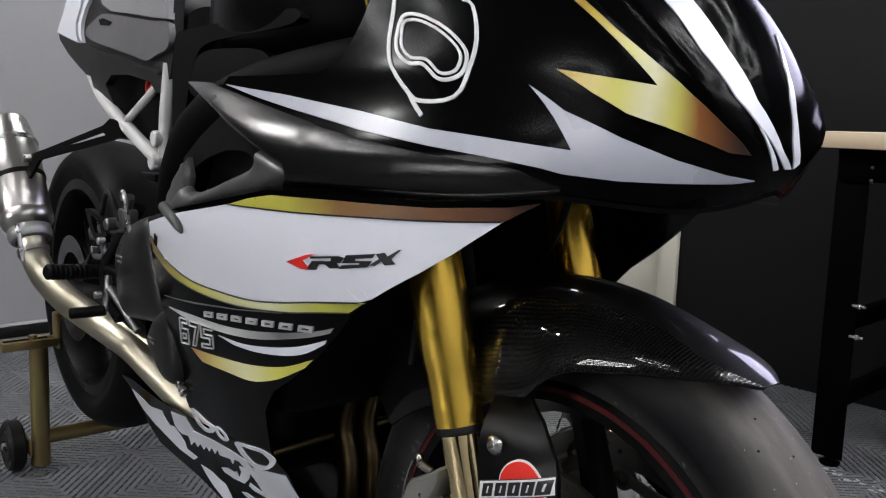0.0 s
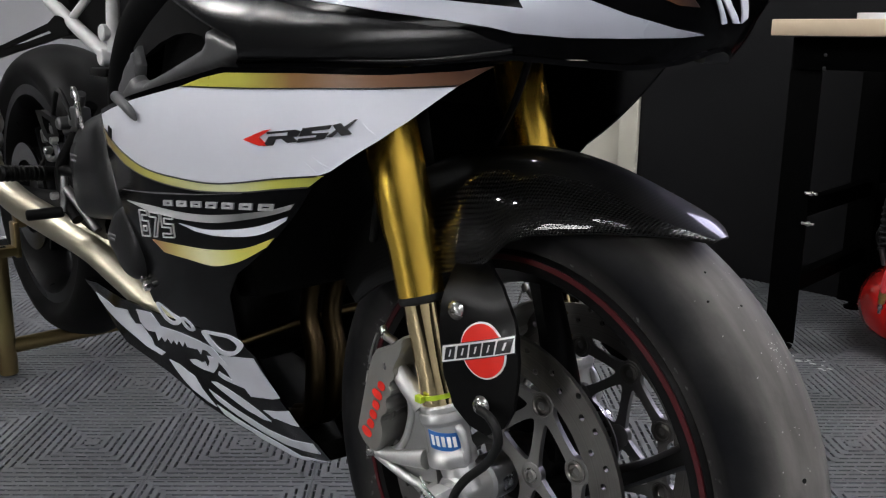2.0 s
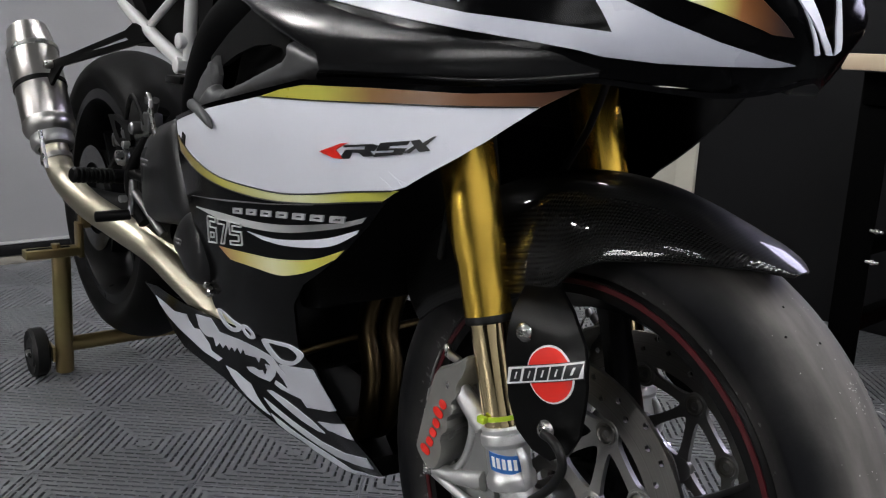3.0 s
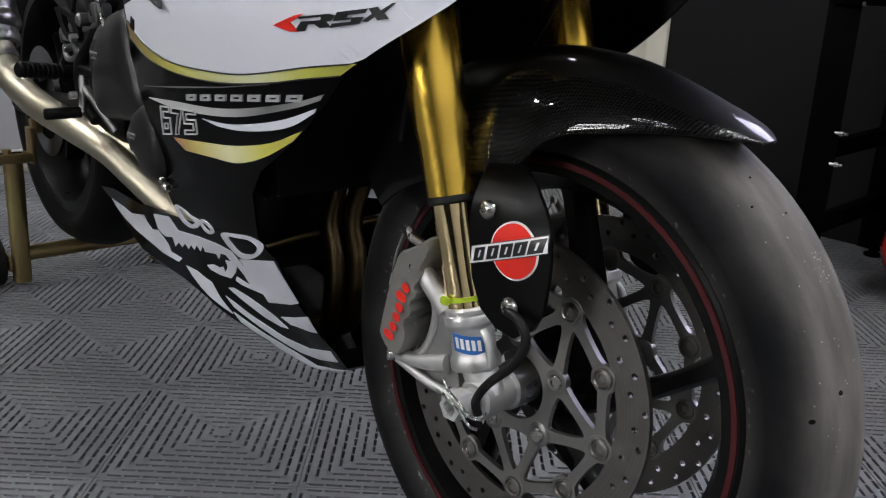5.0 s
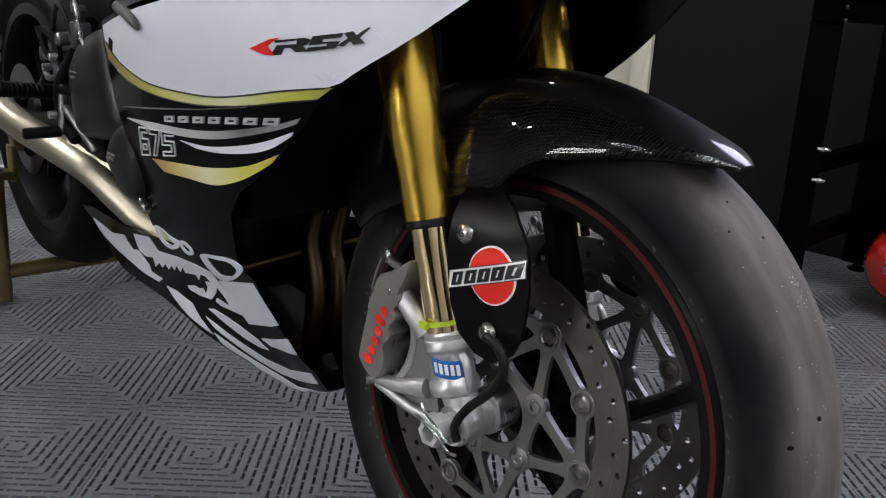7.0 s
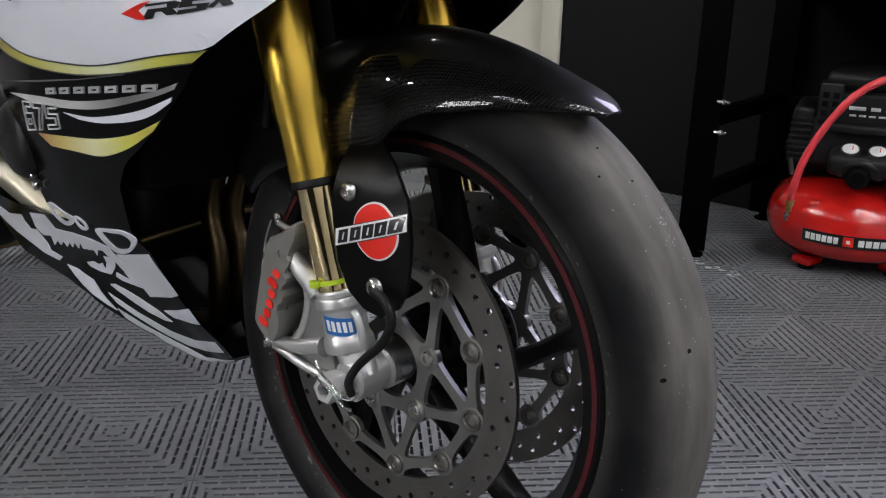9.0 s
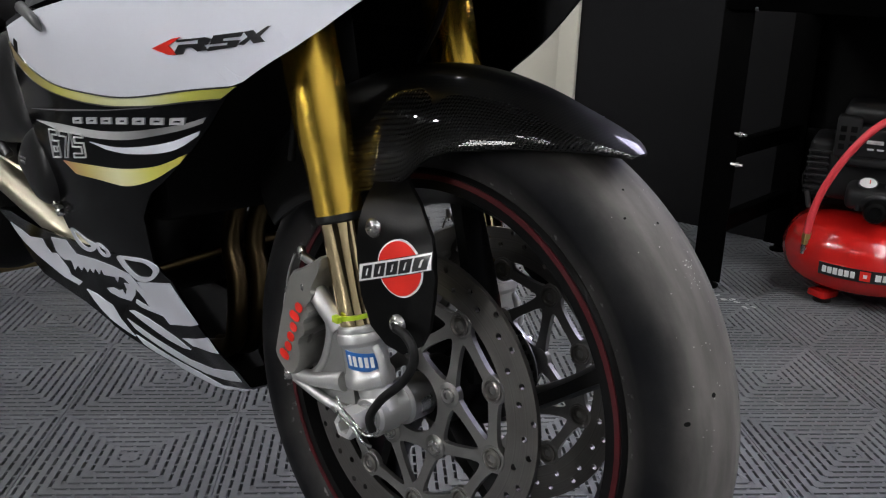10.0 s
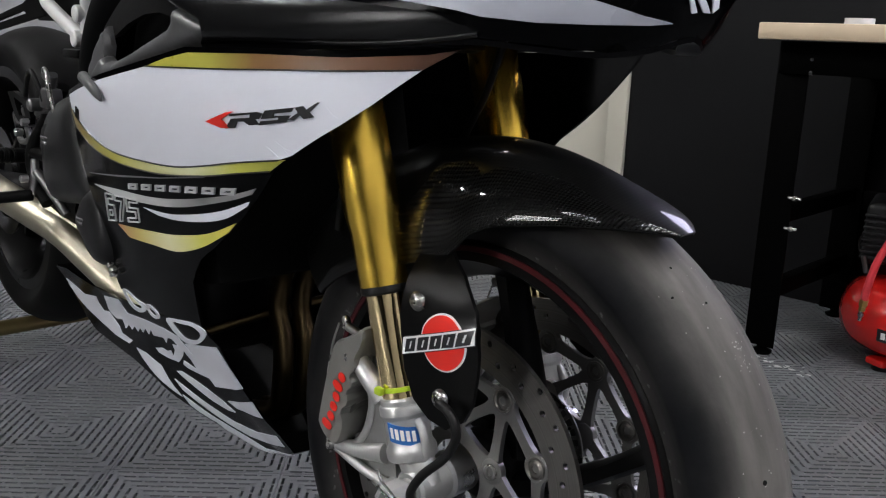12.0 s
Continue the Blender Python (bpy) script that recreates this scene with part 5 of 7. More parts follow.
# ---- bodywork, in the frame of the chassis ----
SIDE_UP = [(-0.8, 0.175), (-0.6, 0.207), (-0.47, 0.222), (-0.35, 0.222), (-0.2, 0.216), (-0.13, 0.205), (-0.06, 0.185), (0.02, 0.145), (0.08, 0.108)]
SIDE_LOW = [(-1.1, 0.16), (-0.84, 0.205), (-0.53, 0.228), (-0.34, 0.225), (-0.2, 0.2)]
SIDE_Z = [(0.10, 0.05), (0.16, 0.14), (0.20, 0.27), (0.25, 0.41), (0.29, 0.50), (0.36, 0.66), (0.44, 0.79), (0.5, 0.86), (0.56, 0.91), (0.64, 1.0), (0.7, 1.01), (0.75, 1.0)]

REAR_Z = [(0.10, 0.16), (0.13, 0.27), (0.16, 0.36), (0.20, 0.43), (0.25, 0.48), (0.29, 0.53), (0.36, 0.66), (0.44, 0.79)]

def side(u, v):
    """Lower side fairing: u along the bike, v height."""
    k = min(max((0.46 - v) / 0.12, 0), 1)
    k = k * k * (3 - 2 * k)
    r = min(max((-0.36 - u) / 0.22, 0), 1)
    z = curve(SIDE_Z, v)
    if v < 0.44:
        z += r * (curve(REAR_Z, v) - z)
    return (u, -((1 - k) * curve(SIDE_UP, u) + k * curve(SIDE_LOW, u)) * z, v)

NOSE_RIDGE = [(0.745, 0.045), (0.76, 0.072), (0.795, 0.138), (0.83, 0.180), (0.868, 0.215), (0.96, 0.28)]
NOSE_X = [(0.66, 0.10), (0.70, 0.158), (0.72, 0.181), (0.745, 0.1965), (0.78, 0.2), (0.81, 0.193), (0.85, 0.170), (0.88, 0.146), (0.92, 0.105), (0.98, 0.03)]
NOSE_W = [(0.66, 0.98), (0.70, 1.05), (0.72, 1.06), (0.740, 1.045), (0.757, 1.005), (0.775, 0.955), (0.795, 0.915), (0.82, 0.88), (0.9, 0.74), (0.98, 0.6)]
NOSE_Y = [(0.0, 0.0), (0.06, 0.034), (0.1, 0.054), (0.15, 0.076), (0.22, 0.100), (0.32, 0.127), (0.43, 0.151), (0.55, 0.174), (0.7, 0.193), (0.85, 0.203), (1.0, 0.205), (1.3, 0.195)]
NOSE_D = [(0.0, 0.0), (0.06, 0.004), (0.1, 0.012), (0.15, 0.03), (0.22, 0.06), (0.32, 0.108), (0.43, 0.17), (0.55, 0.25), (0.7, 0.36), (0.85, 0.48), (1.0, 0.6), (1.3, 0.84)]

def nose(u, v):
    """Upper fairing: u round the nose from the centre line, v height."""
    s = -1 if u > 0 else 1
    a = abs(u)
    k = 0.010 * math.exp(-((a - curve(NOSE_RIDGE, v)) / 0.034) ** 2) * min(max((v - 0.735) / 0.03, 0), 1)
    return (curve(NOSE_X, v) - curve(NOSE_D, a) + 0.8 * k, s * (curve(NOSE_Y, a) * curve(NOSE_W, v) + 0.6 * k), v)

SIDE_PANEL = [(0.062, 0.710), (0.034, 0.691)] + [(-0.097, 0.605), (-0.139, 0.564), (-0.179, 0.531), (-0.226, 0.5), (-0.276, 0.472), (-0.312, 0.438), (-0.332, 0.384), (-0.34, 0.36)] + list(reversed([(-0.584, 0.607), (-0.606, 0.566), (-0.605, 0.529), (-0.596, 0.493), (-0.589, 0.44), (-0.595, 0.39), (-0.589, 0.359)])) + [(-0.560, 0.634), (-0.42, 0.662), (-0.30, 0.684), (-0.22, 0.699), (-0.12, 0.702), (-0.02, 0.704)]
BELLY = [(-1.034, 0.285), (-1.001, 0.279), (-0.962, 0.272), (-0.932, 0.253), (-0.898, 0.23), (-0.848, 0.214), (-0.753, 0.216), (-0.67, 0.217), (-0.589, 0.21), (-0.55, 0.197), (-0.515, 0.188), (-0.456, 0.171), (-0.397, 0.159), (-0.344, 0.17), (-0.282, 0.206), (-0.286, 0.229), (-0.306, 0.254), (-0.318, 0.292), (-0.312, 0.354), (-0.347, 0.377), (-0.468, 0.353), (-0.623, 0.333), (-0.761, 0.317), (-0.838, 0.312), (-0.921, 0.307)]


SHOULDER_TOP = [(0.285, 0.7215), (0.34, 0.7300), (0.37, 0.7365), (0.44, 0.7420), (0.522, 0.7480), (0.636, 0.7590), (0.777, 0.7760), (0.88, 0.7890), (0.975, 0.8010), (1.04, 0.8070), (1.10, 0.8085)]
SHOULDER_LOW = [(0.285, 0.7190), (0.34, 0.7160), (0.39, 0.7135), (0.49, 0.7105), (0.582, 0.7075), (0.714, 0.7040), (0.735, 0.7205), (0.797, 0.7330), (0.935, 0.7610), (1.06, 0.7920), (1.10, 0.8040)]
SHOULDER_OUT = [(0.285, -0.001), (0.34, 0.0012), (0.45, 0.0035), (0.60, 0.0062), (0.75, 0.0075), (0.95, 0.0070), (1.10, 0.0045)]
SHOULDER_ROLL = [(0.0, -0.5), (0.04, -0.2), (0.10, 0.02), (0.20, 0.27), (0.34, 0.53), (0.50, 0.76), (0.65, 0.92), (0.80, 1.0), (0.90, 0.86), (0.96, 0.42), (1.0, -0.5)]


def shoulder_bm():
    """The full, rolled shoulder under the pale stripe, as a closed shell."""
    bm = bmesh.new()
    us = [0.285 + 0.815 * i / 120 for i in range(121)]
    sheets = []
    for thick in (0.0, 0.009):
        grid = []
        for u in us:
            i = max(k for k in range(len(SHOULDER_LOW) - 1) if SHOULDER_LOW[k][0] <= u + 1e-9)
            (a, p), (b, q) = SHOULDER_LOW[i], SHOULDER_LOW[i + 1]
            low_, top_ = p + (q - p) * (u - a) / (b - a), curve(SHOULDER_TOP, u)
            row = []
            for j in range(29):
                f = j / 28
                f = f * f * (3 - 2 * f)
                v = top_ + (low_ - top_) * f
                p3 = Vector(nose(u, v))
                n = (Vector(nose(u + 0.002, v)) - Vector(nose(u - 0.002, v))).cross(Vector(nose(u, v + 0.001)) - Vector(nose(u, v - 0.001))).normalized()
                if n.dot(OUT(p3)) < 0:
                    n = -n
                row.append(bm.verts.new(p3 + n * (curve(SHOULDER_OUT, u) * curve(SHOULDER_ROLL, f) - thick)))
            grid.append(row)
        sheets.append(grid)
    for g in sheets:
        for i in range(120):
            for j in range(28):
                bm.faces.new((g[i][j], g[i + 1][j], g[i + 1][j + 1], g[i][j + 1]))
    a, b = sheets
    for i in range(120):
        for j in (0, 28):
            bm.faces.new((a[i][j], a[i + 1][j], b[i + 1][j], b[i][j]))
    for j in range(28):
        for i in (0, 120):
            bm.faces.new((a[i][j], a[i][j + 1], b[i][j + 1], b[i][j]))
    return bm


def mirrored(surface):
    return lambda u, v: (surface(u, v)[0], -surface(u, v)[1], surface(u, v)[2])


side_panel = part("side_fairing", skin(side, SIDE_PANEL, 0.012, 0, 0.003), GLOSS_BLACK, bike, "black side fairing with white and gold graphics", m=CH)
part("side_fairing", skin(mirrored(side), SIDE_PANEL, 0.014, 0, 0.003), GLOSS_BLACK, bike, "black side fairing", m=CH)
belly_panel = part("belly_pan", skin(side, BELLY, 0.012, 0, 0.003), GLOSS_BLACK, bike, "black belly pan with white torn graphics", m=CH)
part("belly_pan", skin(mirrored(side), BELLY, 0.014, 0, 0.003), GLOSS_BLACK, bike, "black belly pan", m=CH)


def decal(name, outline, mat, parent, surface=side, lift=0.0012, step=0.01, label="", scale_u=1.0, holes=(), smooth=True):
    return part(name, skin(surface, outline, step, lift, max(0.0008, lift * 0.95), scale_u, holes), mat, parent, label, m=CH)


def banded(outline, top):
    """A stripe whose first points run along its upper edge and the rest back along the lower one, both smoothed."""
    a = spline([(u, v, 0) for u, v in outline[:top]], 4)
    b = spline([(u, v, 0) for u, v in outline[top:]], 4)
    return [(p.x, p.y) for p in a + b]


decal("white_wrap", [(-0.299, 0.677), (-0.175, 0.681), (-0.082, 0.685), (-0.024, 0.687), (0.034, 0.691), (-0.005, 0.66), (-0.031, 0.642), (-0.082, 0.611), (-0.096, 0.606), (-0.158, 0.596), (-0.218, 0.585), (-0.279, 0.576), (-0.347, 0.571), (-0.437, 0.571), (-0.509, 0.582), (-0.549, 0.595), (-0.566, 0.611), (-0.556, 0.629), (-0.421, 0.656)], WHITE_WRAP, side_panel, label="white vinyl wrap field")
decal("fade_stripe", [(-0.299, 0.677), (-0.256, 0.687), (-0.213, 0.694), (-0.115, 0.697), (-0.025, 0.698), (0.037, 0.703), (0.06, 0.708), (0.034, 0.691), (-0.024, 0.688), (-0.082, 0.685), (-0.175, 0.681)], ORANGE_FADE, side_panel, label="stripe fading from gold to brown")
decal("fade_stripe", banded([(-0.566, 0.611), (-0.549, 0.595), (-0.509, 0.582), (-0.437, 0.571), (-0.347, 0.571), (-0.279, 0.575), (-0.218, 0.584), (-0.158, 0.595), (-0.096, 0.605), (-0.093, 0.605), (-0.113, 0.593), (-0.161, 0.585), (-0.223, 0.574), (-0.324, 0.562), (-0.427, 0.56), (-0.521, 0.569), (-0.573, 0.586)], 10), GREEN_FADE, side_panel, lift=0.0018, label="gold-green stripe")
decal("silver_stripe", banded([(-0.56, 0.514), (-0.462, 0.523), (-0.364, 0.529), (-0.281, 0.54), (-0.187, 0.559), (-0.139, 0.573), (-0.147, 0.566), (-0.189, 0.553), (-0.284, 0.531), (-0.368, 0.52), (-0.466, 0.514)], 6), SILVER_WRAP, side_panel, label="silver fading stripe")
decal("white_stripe", banded([(-0.388, 0.513), (-0.327, 0.516), (-0.261, 0.527), (-0.202, 0.541), (-0.153, 0.558), (-0.157, 0.553), (-0.194, 0.535), (-0.239, 0.523), (-0.302, 0.513), (-0.35, 0.51)], 5), WHITE_WRAP, side_panel, label="curved white stripe")
decal("fade_stripe", banded([(-0.493, 0.473), (-0.399, 0.483), (-0.324, 0.492), (-0.243, 0.509), (-0.18, 0.532), (-0.197, 0.519), (-0.247, 0.496), (-0.29, 0.481), (-0.333, 0.471), (-0.393, 0.467), (-0.461, 0.462)], 5), LOWER_FADE_GLOSS, side_panel, label="curved stripe fading from brown to gold, with pale gloss painted in")
decal("pin_line", [(-0.573, 0.527), (-0.435, 0.544), (-0.326, 0.557), (-0.223, 0.573), (-0.223, 0.572), (-0.327, 0.556), (-0.436, 0.542)], TAIL_GREY, side_panel)
decal("mount_hole", [(-0.536, 0.617), (-0.527, 0.613), (-0.544, 0.599), (-0.554, 0.603)], DEEP_BLACK, side_panel, lift=0.0024)
decal("print_chevron", [(-0.189, 0.632), (-0.156, 0.643), (-0.145, 0.645), (-0.164, 0.636), (-0.154, 0.629), (-0.166, 0.628)], RED_PRINT, side_panel, lift=0.0026, step=0.006)
for o in ([(-0.151, 0.642), (-0.114, 0.647), (-0.107, 0.646), (-0.112, 0.641), (-0.118, 0.64), (-0.113, 0.636), (-0.126, 0.634), (-0.132, 0.637), (-0.141, 0.636), (-0.146, 0.63), (-0.16, 0.628), (-0.149, 0.638), (-0.124, 0.641), (-0.123, 0.644), (-0.151, 0.64)], [(-0.104, 0.649), (-0.072, 0.654), (-0.075, 0.65), (-0.094, 0.647), (-0.095, 0.645), (-0.076, 0.647), (-0.081, 0.641), (-0.114, 0.635), (-0.111, 0.639), (-0.09, 0.642), (-0.089, 0.644), (-0.11, 0.641)], [(-0.071, 0.654), (-0.063, 0.656), (-0.06, 0.653), (-0.049, 0.66), (-0.047, 0.66), (-0.057, 0.651), (-0.053, 0.647), (-0.063, 0.645), (-0.066, 0.648), (-0.073, 0.643), (-0.079, 0.643), (-0.068, 0.65)]):
    decal("print_shape", o, BLACK_WRAP, side_panel, lift=0.0026, step=0.006)


def side_ribbon(line, w):
    """Outline of a thin line along the side fairing."""
    pts = spline([(p[0], p[1], 0) for p in line], 4)
    up_, down_ = [], []
    for i, p in enumerate(pts):
        d = (pts[min(i + 1, len(pts) - 1)] - pts[max(i - 1, 0)]).normalized()
        q = Vector((-d.y, d.x, 0)) * w
        up_.append(((p + q).x, (p + q).y))
        down_.append(((p - q).x, (p - q).y))
    return up_ + list(reversed(down_))


for o in ([(-0.299, 0.677), (-0.175, 0.681), (-0.082, 0.685), (-0.024, 0.687), (0.033, 0.691)], [(-0.56, 0.61), (-0.542, 0.596), (-0.504, 0.583), (-0.437, 0.572), (-0.346, 0.572), (-0.279, 0.576), (-0.218, 0.585), (-0.158, 0.596), (-0.099, 0.605)], [(-0.577, 0.59), (-0.521, 0.569), (-0.427, 0.56), (-0.324, 0.562), (-0.223, 0.574), (-0.161, 0.585), (-0.113, 0.593)]):
    decal("pin_line", side_ribbon(o, 0.0007), BLACK_WRAP, side_panel, lift=0.0023, step=0.02)
for o in ([(-0.11, 0.616), (-0.105, 0.613), (-0.099, 0.608)], [(-0.098, 0.622), (-0.09, 0.617), (-0.08, 0.614)], [(-0.089, 0.615), (-0.087, 0.612), (-0.085, 0.61)], [(-0.042, 0.656), (-0.038, 0.651), (-0.033, 0.648)]):
    decal("film_crease", side_ribbon(o, 0.0004), WHITE_WRAP, side_panel, lift=0.0015, step=0.02)
DA, DB, DC, DD = [(-0.421, 0.537), (-0.162, 0.57), (-0.164, 0.562), (-0.421, 0.529)]
for k in range(7):
    a, b = k / 7 + 0.02, k / 7 + 0.108
    top = lambda t: (DA[0] + (DB[0] - DA[0]) * t, DA[1] + (DB[1] - DA[1]) * t)
    low = lambda t: (DD[0] + (DC[0] - DD[0]) * t, DD[1] + (DC[1] - DD[1]) * t)
    mid = lambda t, f: (top(t)[0] + (low(t)[0] - top(t)[0]) * f, top(t)[1] + (low(t)[1] - top(t)[1]) * f)
    decal("print_bar", [mid(a, 0.05), mid(b + 0.008, 0.05), mid(b, 0.9), mid(a - 0.01, 0.9)], SILVER_PRINT, side_panel, lift=0.0022, step=0.01, holes=[[mid(a + 0.024, 0.36), mid(b - 0.018, 0.36), mid(b - 0.022, 0.62), mid(a + 0.020, 0.62)]])
NA, NB, NC, ND = [(-0.516, 0.51), (-0.399, 0.521), (-0.407, 0.491), (-0.537, 0.469)]


def number_uv(s, t):
    """From the numerals' own slanted box to the side fairing."""
    p = Vector(ND) * (1 - s) * (1 - t) + Vector(NC) * s * (1 - t) + Vector(NA) * (1 - s) * t + Vector(NB) * s * t
    return (p.x, p.y)


SIX = [(0.05, 1), (0.95, 1), (0.95, 0.80), (0.30, 0.80), (0.30, 0.62), (1, 0.62), (1, 0), (0, 0), (0, 0.95)]
SIX_EYE = [(0.28, 0.42), (0.72, 0.42), (0.72, 0.20), (0.28, 0.20)]
SEVEN = [(0, 1), (1, 1), (1, 0.78), (0.58, 0), (0.22, 0), (0.66, 0.78), (0, 0.78)]
FIVE = [(0, 1), (1, 1), (1, 0.80), (0.28, 0.80), (0.28, 0.62), (1, 0.62), (1, 0.05), (0.95, 0), (0, 0), (0, 0.20), (0.72, 0.20), (0.72, 0.42), (0, 0.42)]
for k, loops in enumerate(([SIX, SIX_EYE], [SEVEN], [FIVE])):
    for loop in loops:
        o = [number_uv((k + 0.06 + 0.88 * a) / 3, b) for a, b in loop]
        decal("numeral_line", o, PALE_PRINT, side_panel, lift=0.002, step=0.01, holes=[inset(o, 0.0013)])

BELLY_TAIL = [(-0.967, 0.277), (-0.899, 0.279), (-0.859, 0.277), (-0.779, 0.294), (-0.778, 0.283), (-0.762, 0.274), (-0.732, 0.281), (-0.718, 0.274), (-0.701, 0.265), (-0.699, 0.254), (-0.655, 0.255), (-0.675, 0.244), (-0.737, 0.24), (-0.798, 0.244), (-0.852, 0.247), (-0.909, 0.254), (-0.95, 0.266)]
BELLY_TORN = [(-0.715, 0.313), (-0.636, 0.329), (-0.623, 0.31), (-0.545, 0.323), (-0.481, 0.33), (-0.435, 0.331), (-0.426, 0.315), (-0.411, 0.299), (-0.408, 0.276), (-0.432, 0.274), (-0.463, 0.272), (-0.475, 0.275), (-0.467, 0.283), (-0.434, 0.28), (-0.437, 0.295), (-0.446, 0.306), (-0.463, 0.291), (-0.488, 0.274), (-0.522, 0.269), (-0.551, 0.269), (-0.557, 0.274), (-0.532, 0.282), (-0.516, 0.282), (-0.501, 0.288), (-0.5, 0.279), (-0.481, 0.295), (-0.478, 0.305), (-0.457, 0.309), (-0.466, 0.317), (-0.483, 0.314), (-0.501, 0.3), (-0.501, 0.308), (-0.543, 0.299), (-0.541, 0.309), (-0.562, 0.294), (-0.566, 0.303), (-0.585, 0.29), (-0.591, 0.296), (-0.61, 0.284), (-0.617, 0.291), (-0.637, 0.279), (-0.645, 0.285), (-0.669, 0.271), (-0.667, 0.287), (-0.701, 0.279), (-0.719, 0.281), (-0.727, 0.288)]
BELLY_BLOCK = [(-0.424, 0.323), (-0.32, 0.351), (-0.313, 0.294), (-0.336, 0.284), (-0.401, 0.265), (-0.415, 0.294)]
BELLY_BAR = [(-0.388, 0.247), (-0.35, 0.259), (-0.308, 0.276), (-0.304, 0.253), (-0.324, 0.248), (-0.372, 0.24)]
BELLY_SLIVER = [(-0.511, 0.252), (-0.494, 0.257), (-0.462, 0.255), (-0.434, 0.25), (-0.405, 0.241), (-0.388, 0.228), (-0.406, 0.225), (-0.438, 0.229), (-0.468, 0.238), (-0.495, 0.246)]
BELLY_FLAME = [(-0.646, 0.246), (-0.606, 0.25), (-0.561, 0.245), (-0.551, 0.227), (-0.528, 0.204), (-0.544, 0.207), (-0.573, 0.215), (-0.607, 0.224), (-0.629, 0.234)]
BELLY_LINE = [(-0.53, 0.233), (-0.507, 0.228), (-0.475, 0.219), (-0.445, 0.212), (-0.413, 0.203), (-0.367, 0.202), (-0.299, 0.226), (-0.298, 0.209), (-0.364, 0.184), (-0.4, 0.182), (-0.433, 0.191), (-0.459, 0.2), (-0.492, 0.211), (-0.518, 0.22)]
BELLY_EDGE = [(-0.524, 0.209), (-0.498, 0.202), (-0.473, 0.193), (-0.444, 0.185), (-0.419, 0.177), (-0.385, 0.164), (-0.344, 0.175), (-0.281, 0.203), (-0.331, 0.176), (-0.379, 0.159), (-0.404, 0.157), (-0.434, 0.165), (-0.455, 0.171), (-0.469, 0.18), (-0.497, 0.187), (-0.515, 0.194)]
for o in (BELLY_TAIL, BELLY_TORN, BELLY_BLOCK, BELLY_BAR, BELLY_SLIVER, BELLY_FLAME, BELLY_LINE, BELLY_EDGE):
    decal("white_graphic", o, WHITE_WRAP, belly_panel, step=0.01, lift=0.0009)
for o, h in (([(-0.438, 0.357), (-0.395, 0.367), (-0.355, 0.374), (-0.328, 0.371), (-0.341, 0.357), (-0.375, 0.339), (-0.413, 0.328), (-0.433, 0.336), (-0.44, 0.345)], [(-0.42, 0.357), (-0.39, 0.363), (-0.361, 0.368), (-0.346, 0.363), (-0.358, 0.352), (-0.376, 0.344), (-0.404, 0.338), (-0.417, 0.346)]), ([(-0.578, 0.361), (-0.555, 0.364), (-0.526, 0.359), (-0.499, 0.358), (-0.515, 0.345), (-0.551, 0.334), (-0.576, 0.338)], [(-0.566, 0.36), (-0.549, 0.359), (-0.53, 0.354), (-0.521, 0.35), (-0.542, 0.342), (-0.56, 0.345)]), ([(-0.498, 0.359), (-0.48, 0.364), (-0.463, 0.359), (-0.464, 0.35), (-0.486, 0.343), (-0.499, 0.346)], [(-0.491, 0.357), (-0.481, 0.359), (-0.471, 0.354), (-0.48, 0.348), (-0.489, 0.351)])):
    o, h = ([(p.x, p.y) for p in spline([(a, b, 0) for a, b in loop], 4, True)] for loop in (o, h))
    decal("white_loop", o, WHITE_WRAP, belly_panel, step=0.01, lift=0.0013, holes=[h])

# floor of the belly pan, between its two sides
LOW_EDGE = BELLY[:16]
pan = bmesh.new()
rows = []
for u, v in LOW_EDGE:
    p = Vector(side(u, v))
    rows.append([pan.verts.new((p.x, p.y * k, p.z - 0.004 * (1 - k * k) + h)) for h in (0.002, -0.001) for k in (0.985, 0.5, 0.0, -0.5, -0.985)])
for a, b in zip(rows, rows[1:]):
    for j in (0, 1, 2, 3, 5, 6, 7, 8):
        pan.faces.new((a[j], a[j + 1], b[j + 1], b[j]))
part("belly_floor", pan, MATT_BLACK, bike, "black floor of the belly pan", m=CH)

# upper fairing round the nose
UPPER = [(-0.05, 0.7195), (-0.022, 0.7250), (0.012, 0.7225), (0.045, 0.7155), (0.105, 0.7105), (0.189, 0.714), (0.294, 0.718), (0.37, 0.713), (0.482, 0.709), (0.577, 0.706), (0.721, 0.702)] + list(reversed([(1.1, 0.803), (0.933, 0.762), (0.793, 0.734), (0.728, 0.72), (0.721, 0.703)]))[1:] + [(1.1, 0.803), (0.984, 0.803), (0.967, 0.812), (0.847, 0.812), (0.745, 0.813), (0.699, 0.823), (0.664, 0.85), (0.626, 0.882)][1:] + [(0.60, 0.93), (0.42, 0.955), (0.2, 0.96), (0.0, 0.96), (-0.2, 0.96), (-0.42, 0.955), (-0.62, 0.93), (-0.75, 0.82), (-0.72, 0.703), (-0.5, 0.709), (-0.31, 0.717), (-0.2, 0.713), (-0.1, 0.7135)]
upper = part("upper_fairing", skin(nose, UPPER, 0.008, 0, 0.003, 0.62), NOSE_BLACK, bike, "black upper fairing with white and gold flashes", m=CH)


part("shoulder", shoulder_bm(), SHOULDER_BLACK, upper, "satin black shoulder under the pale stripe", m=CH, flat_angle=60)


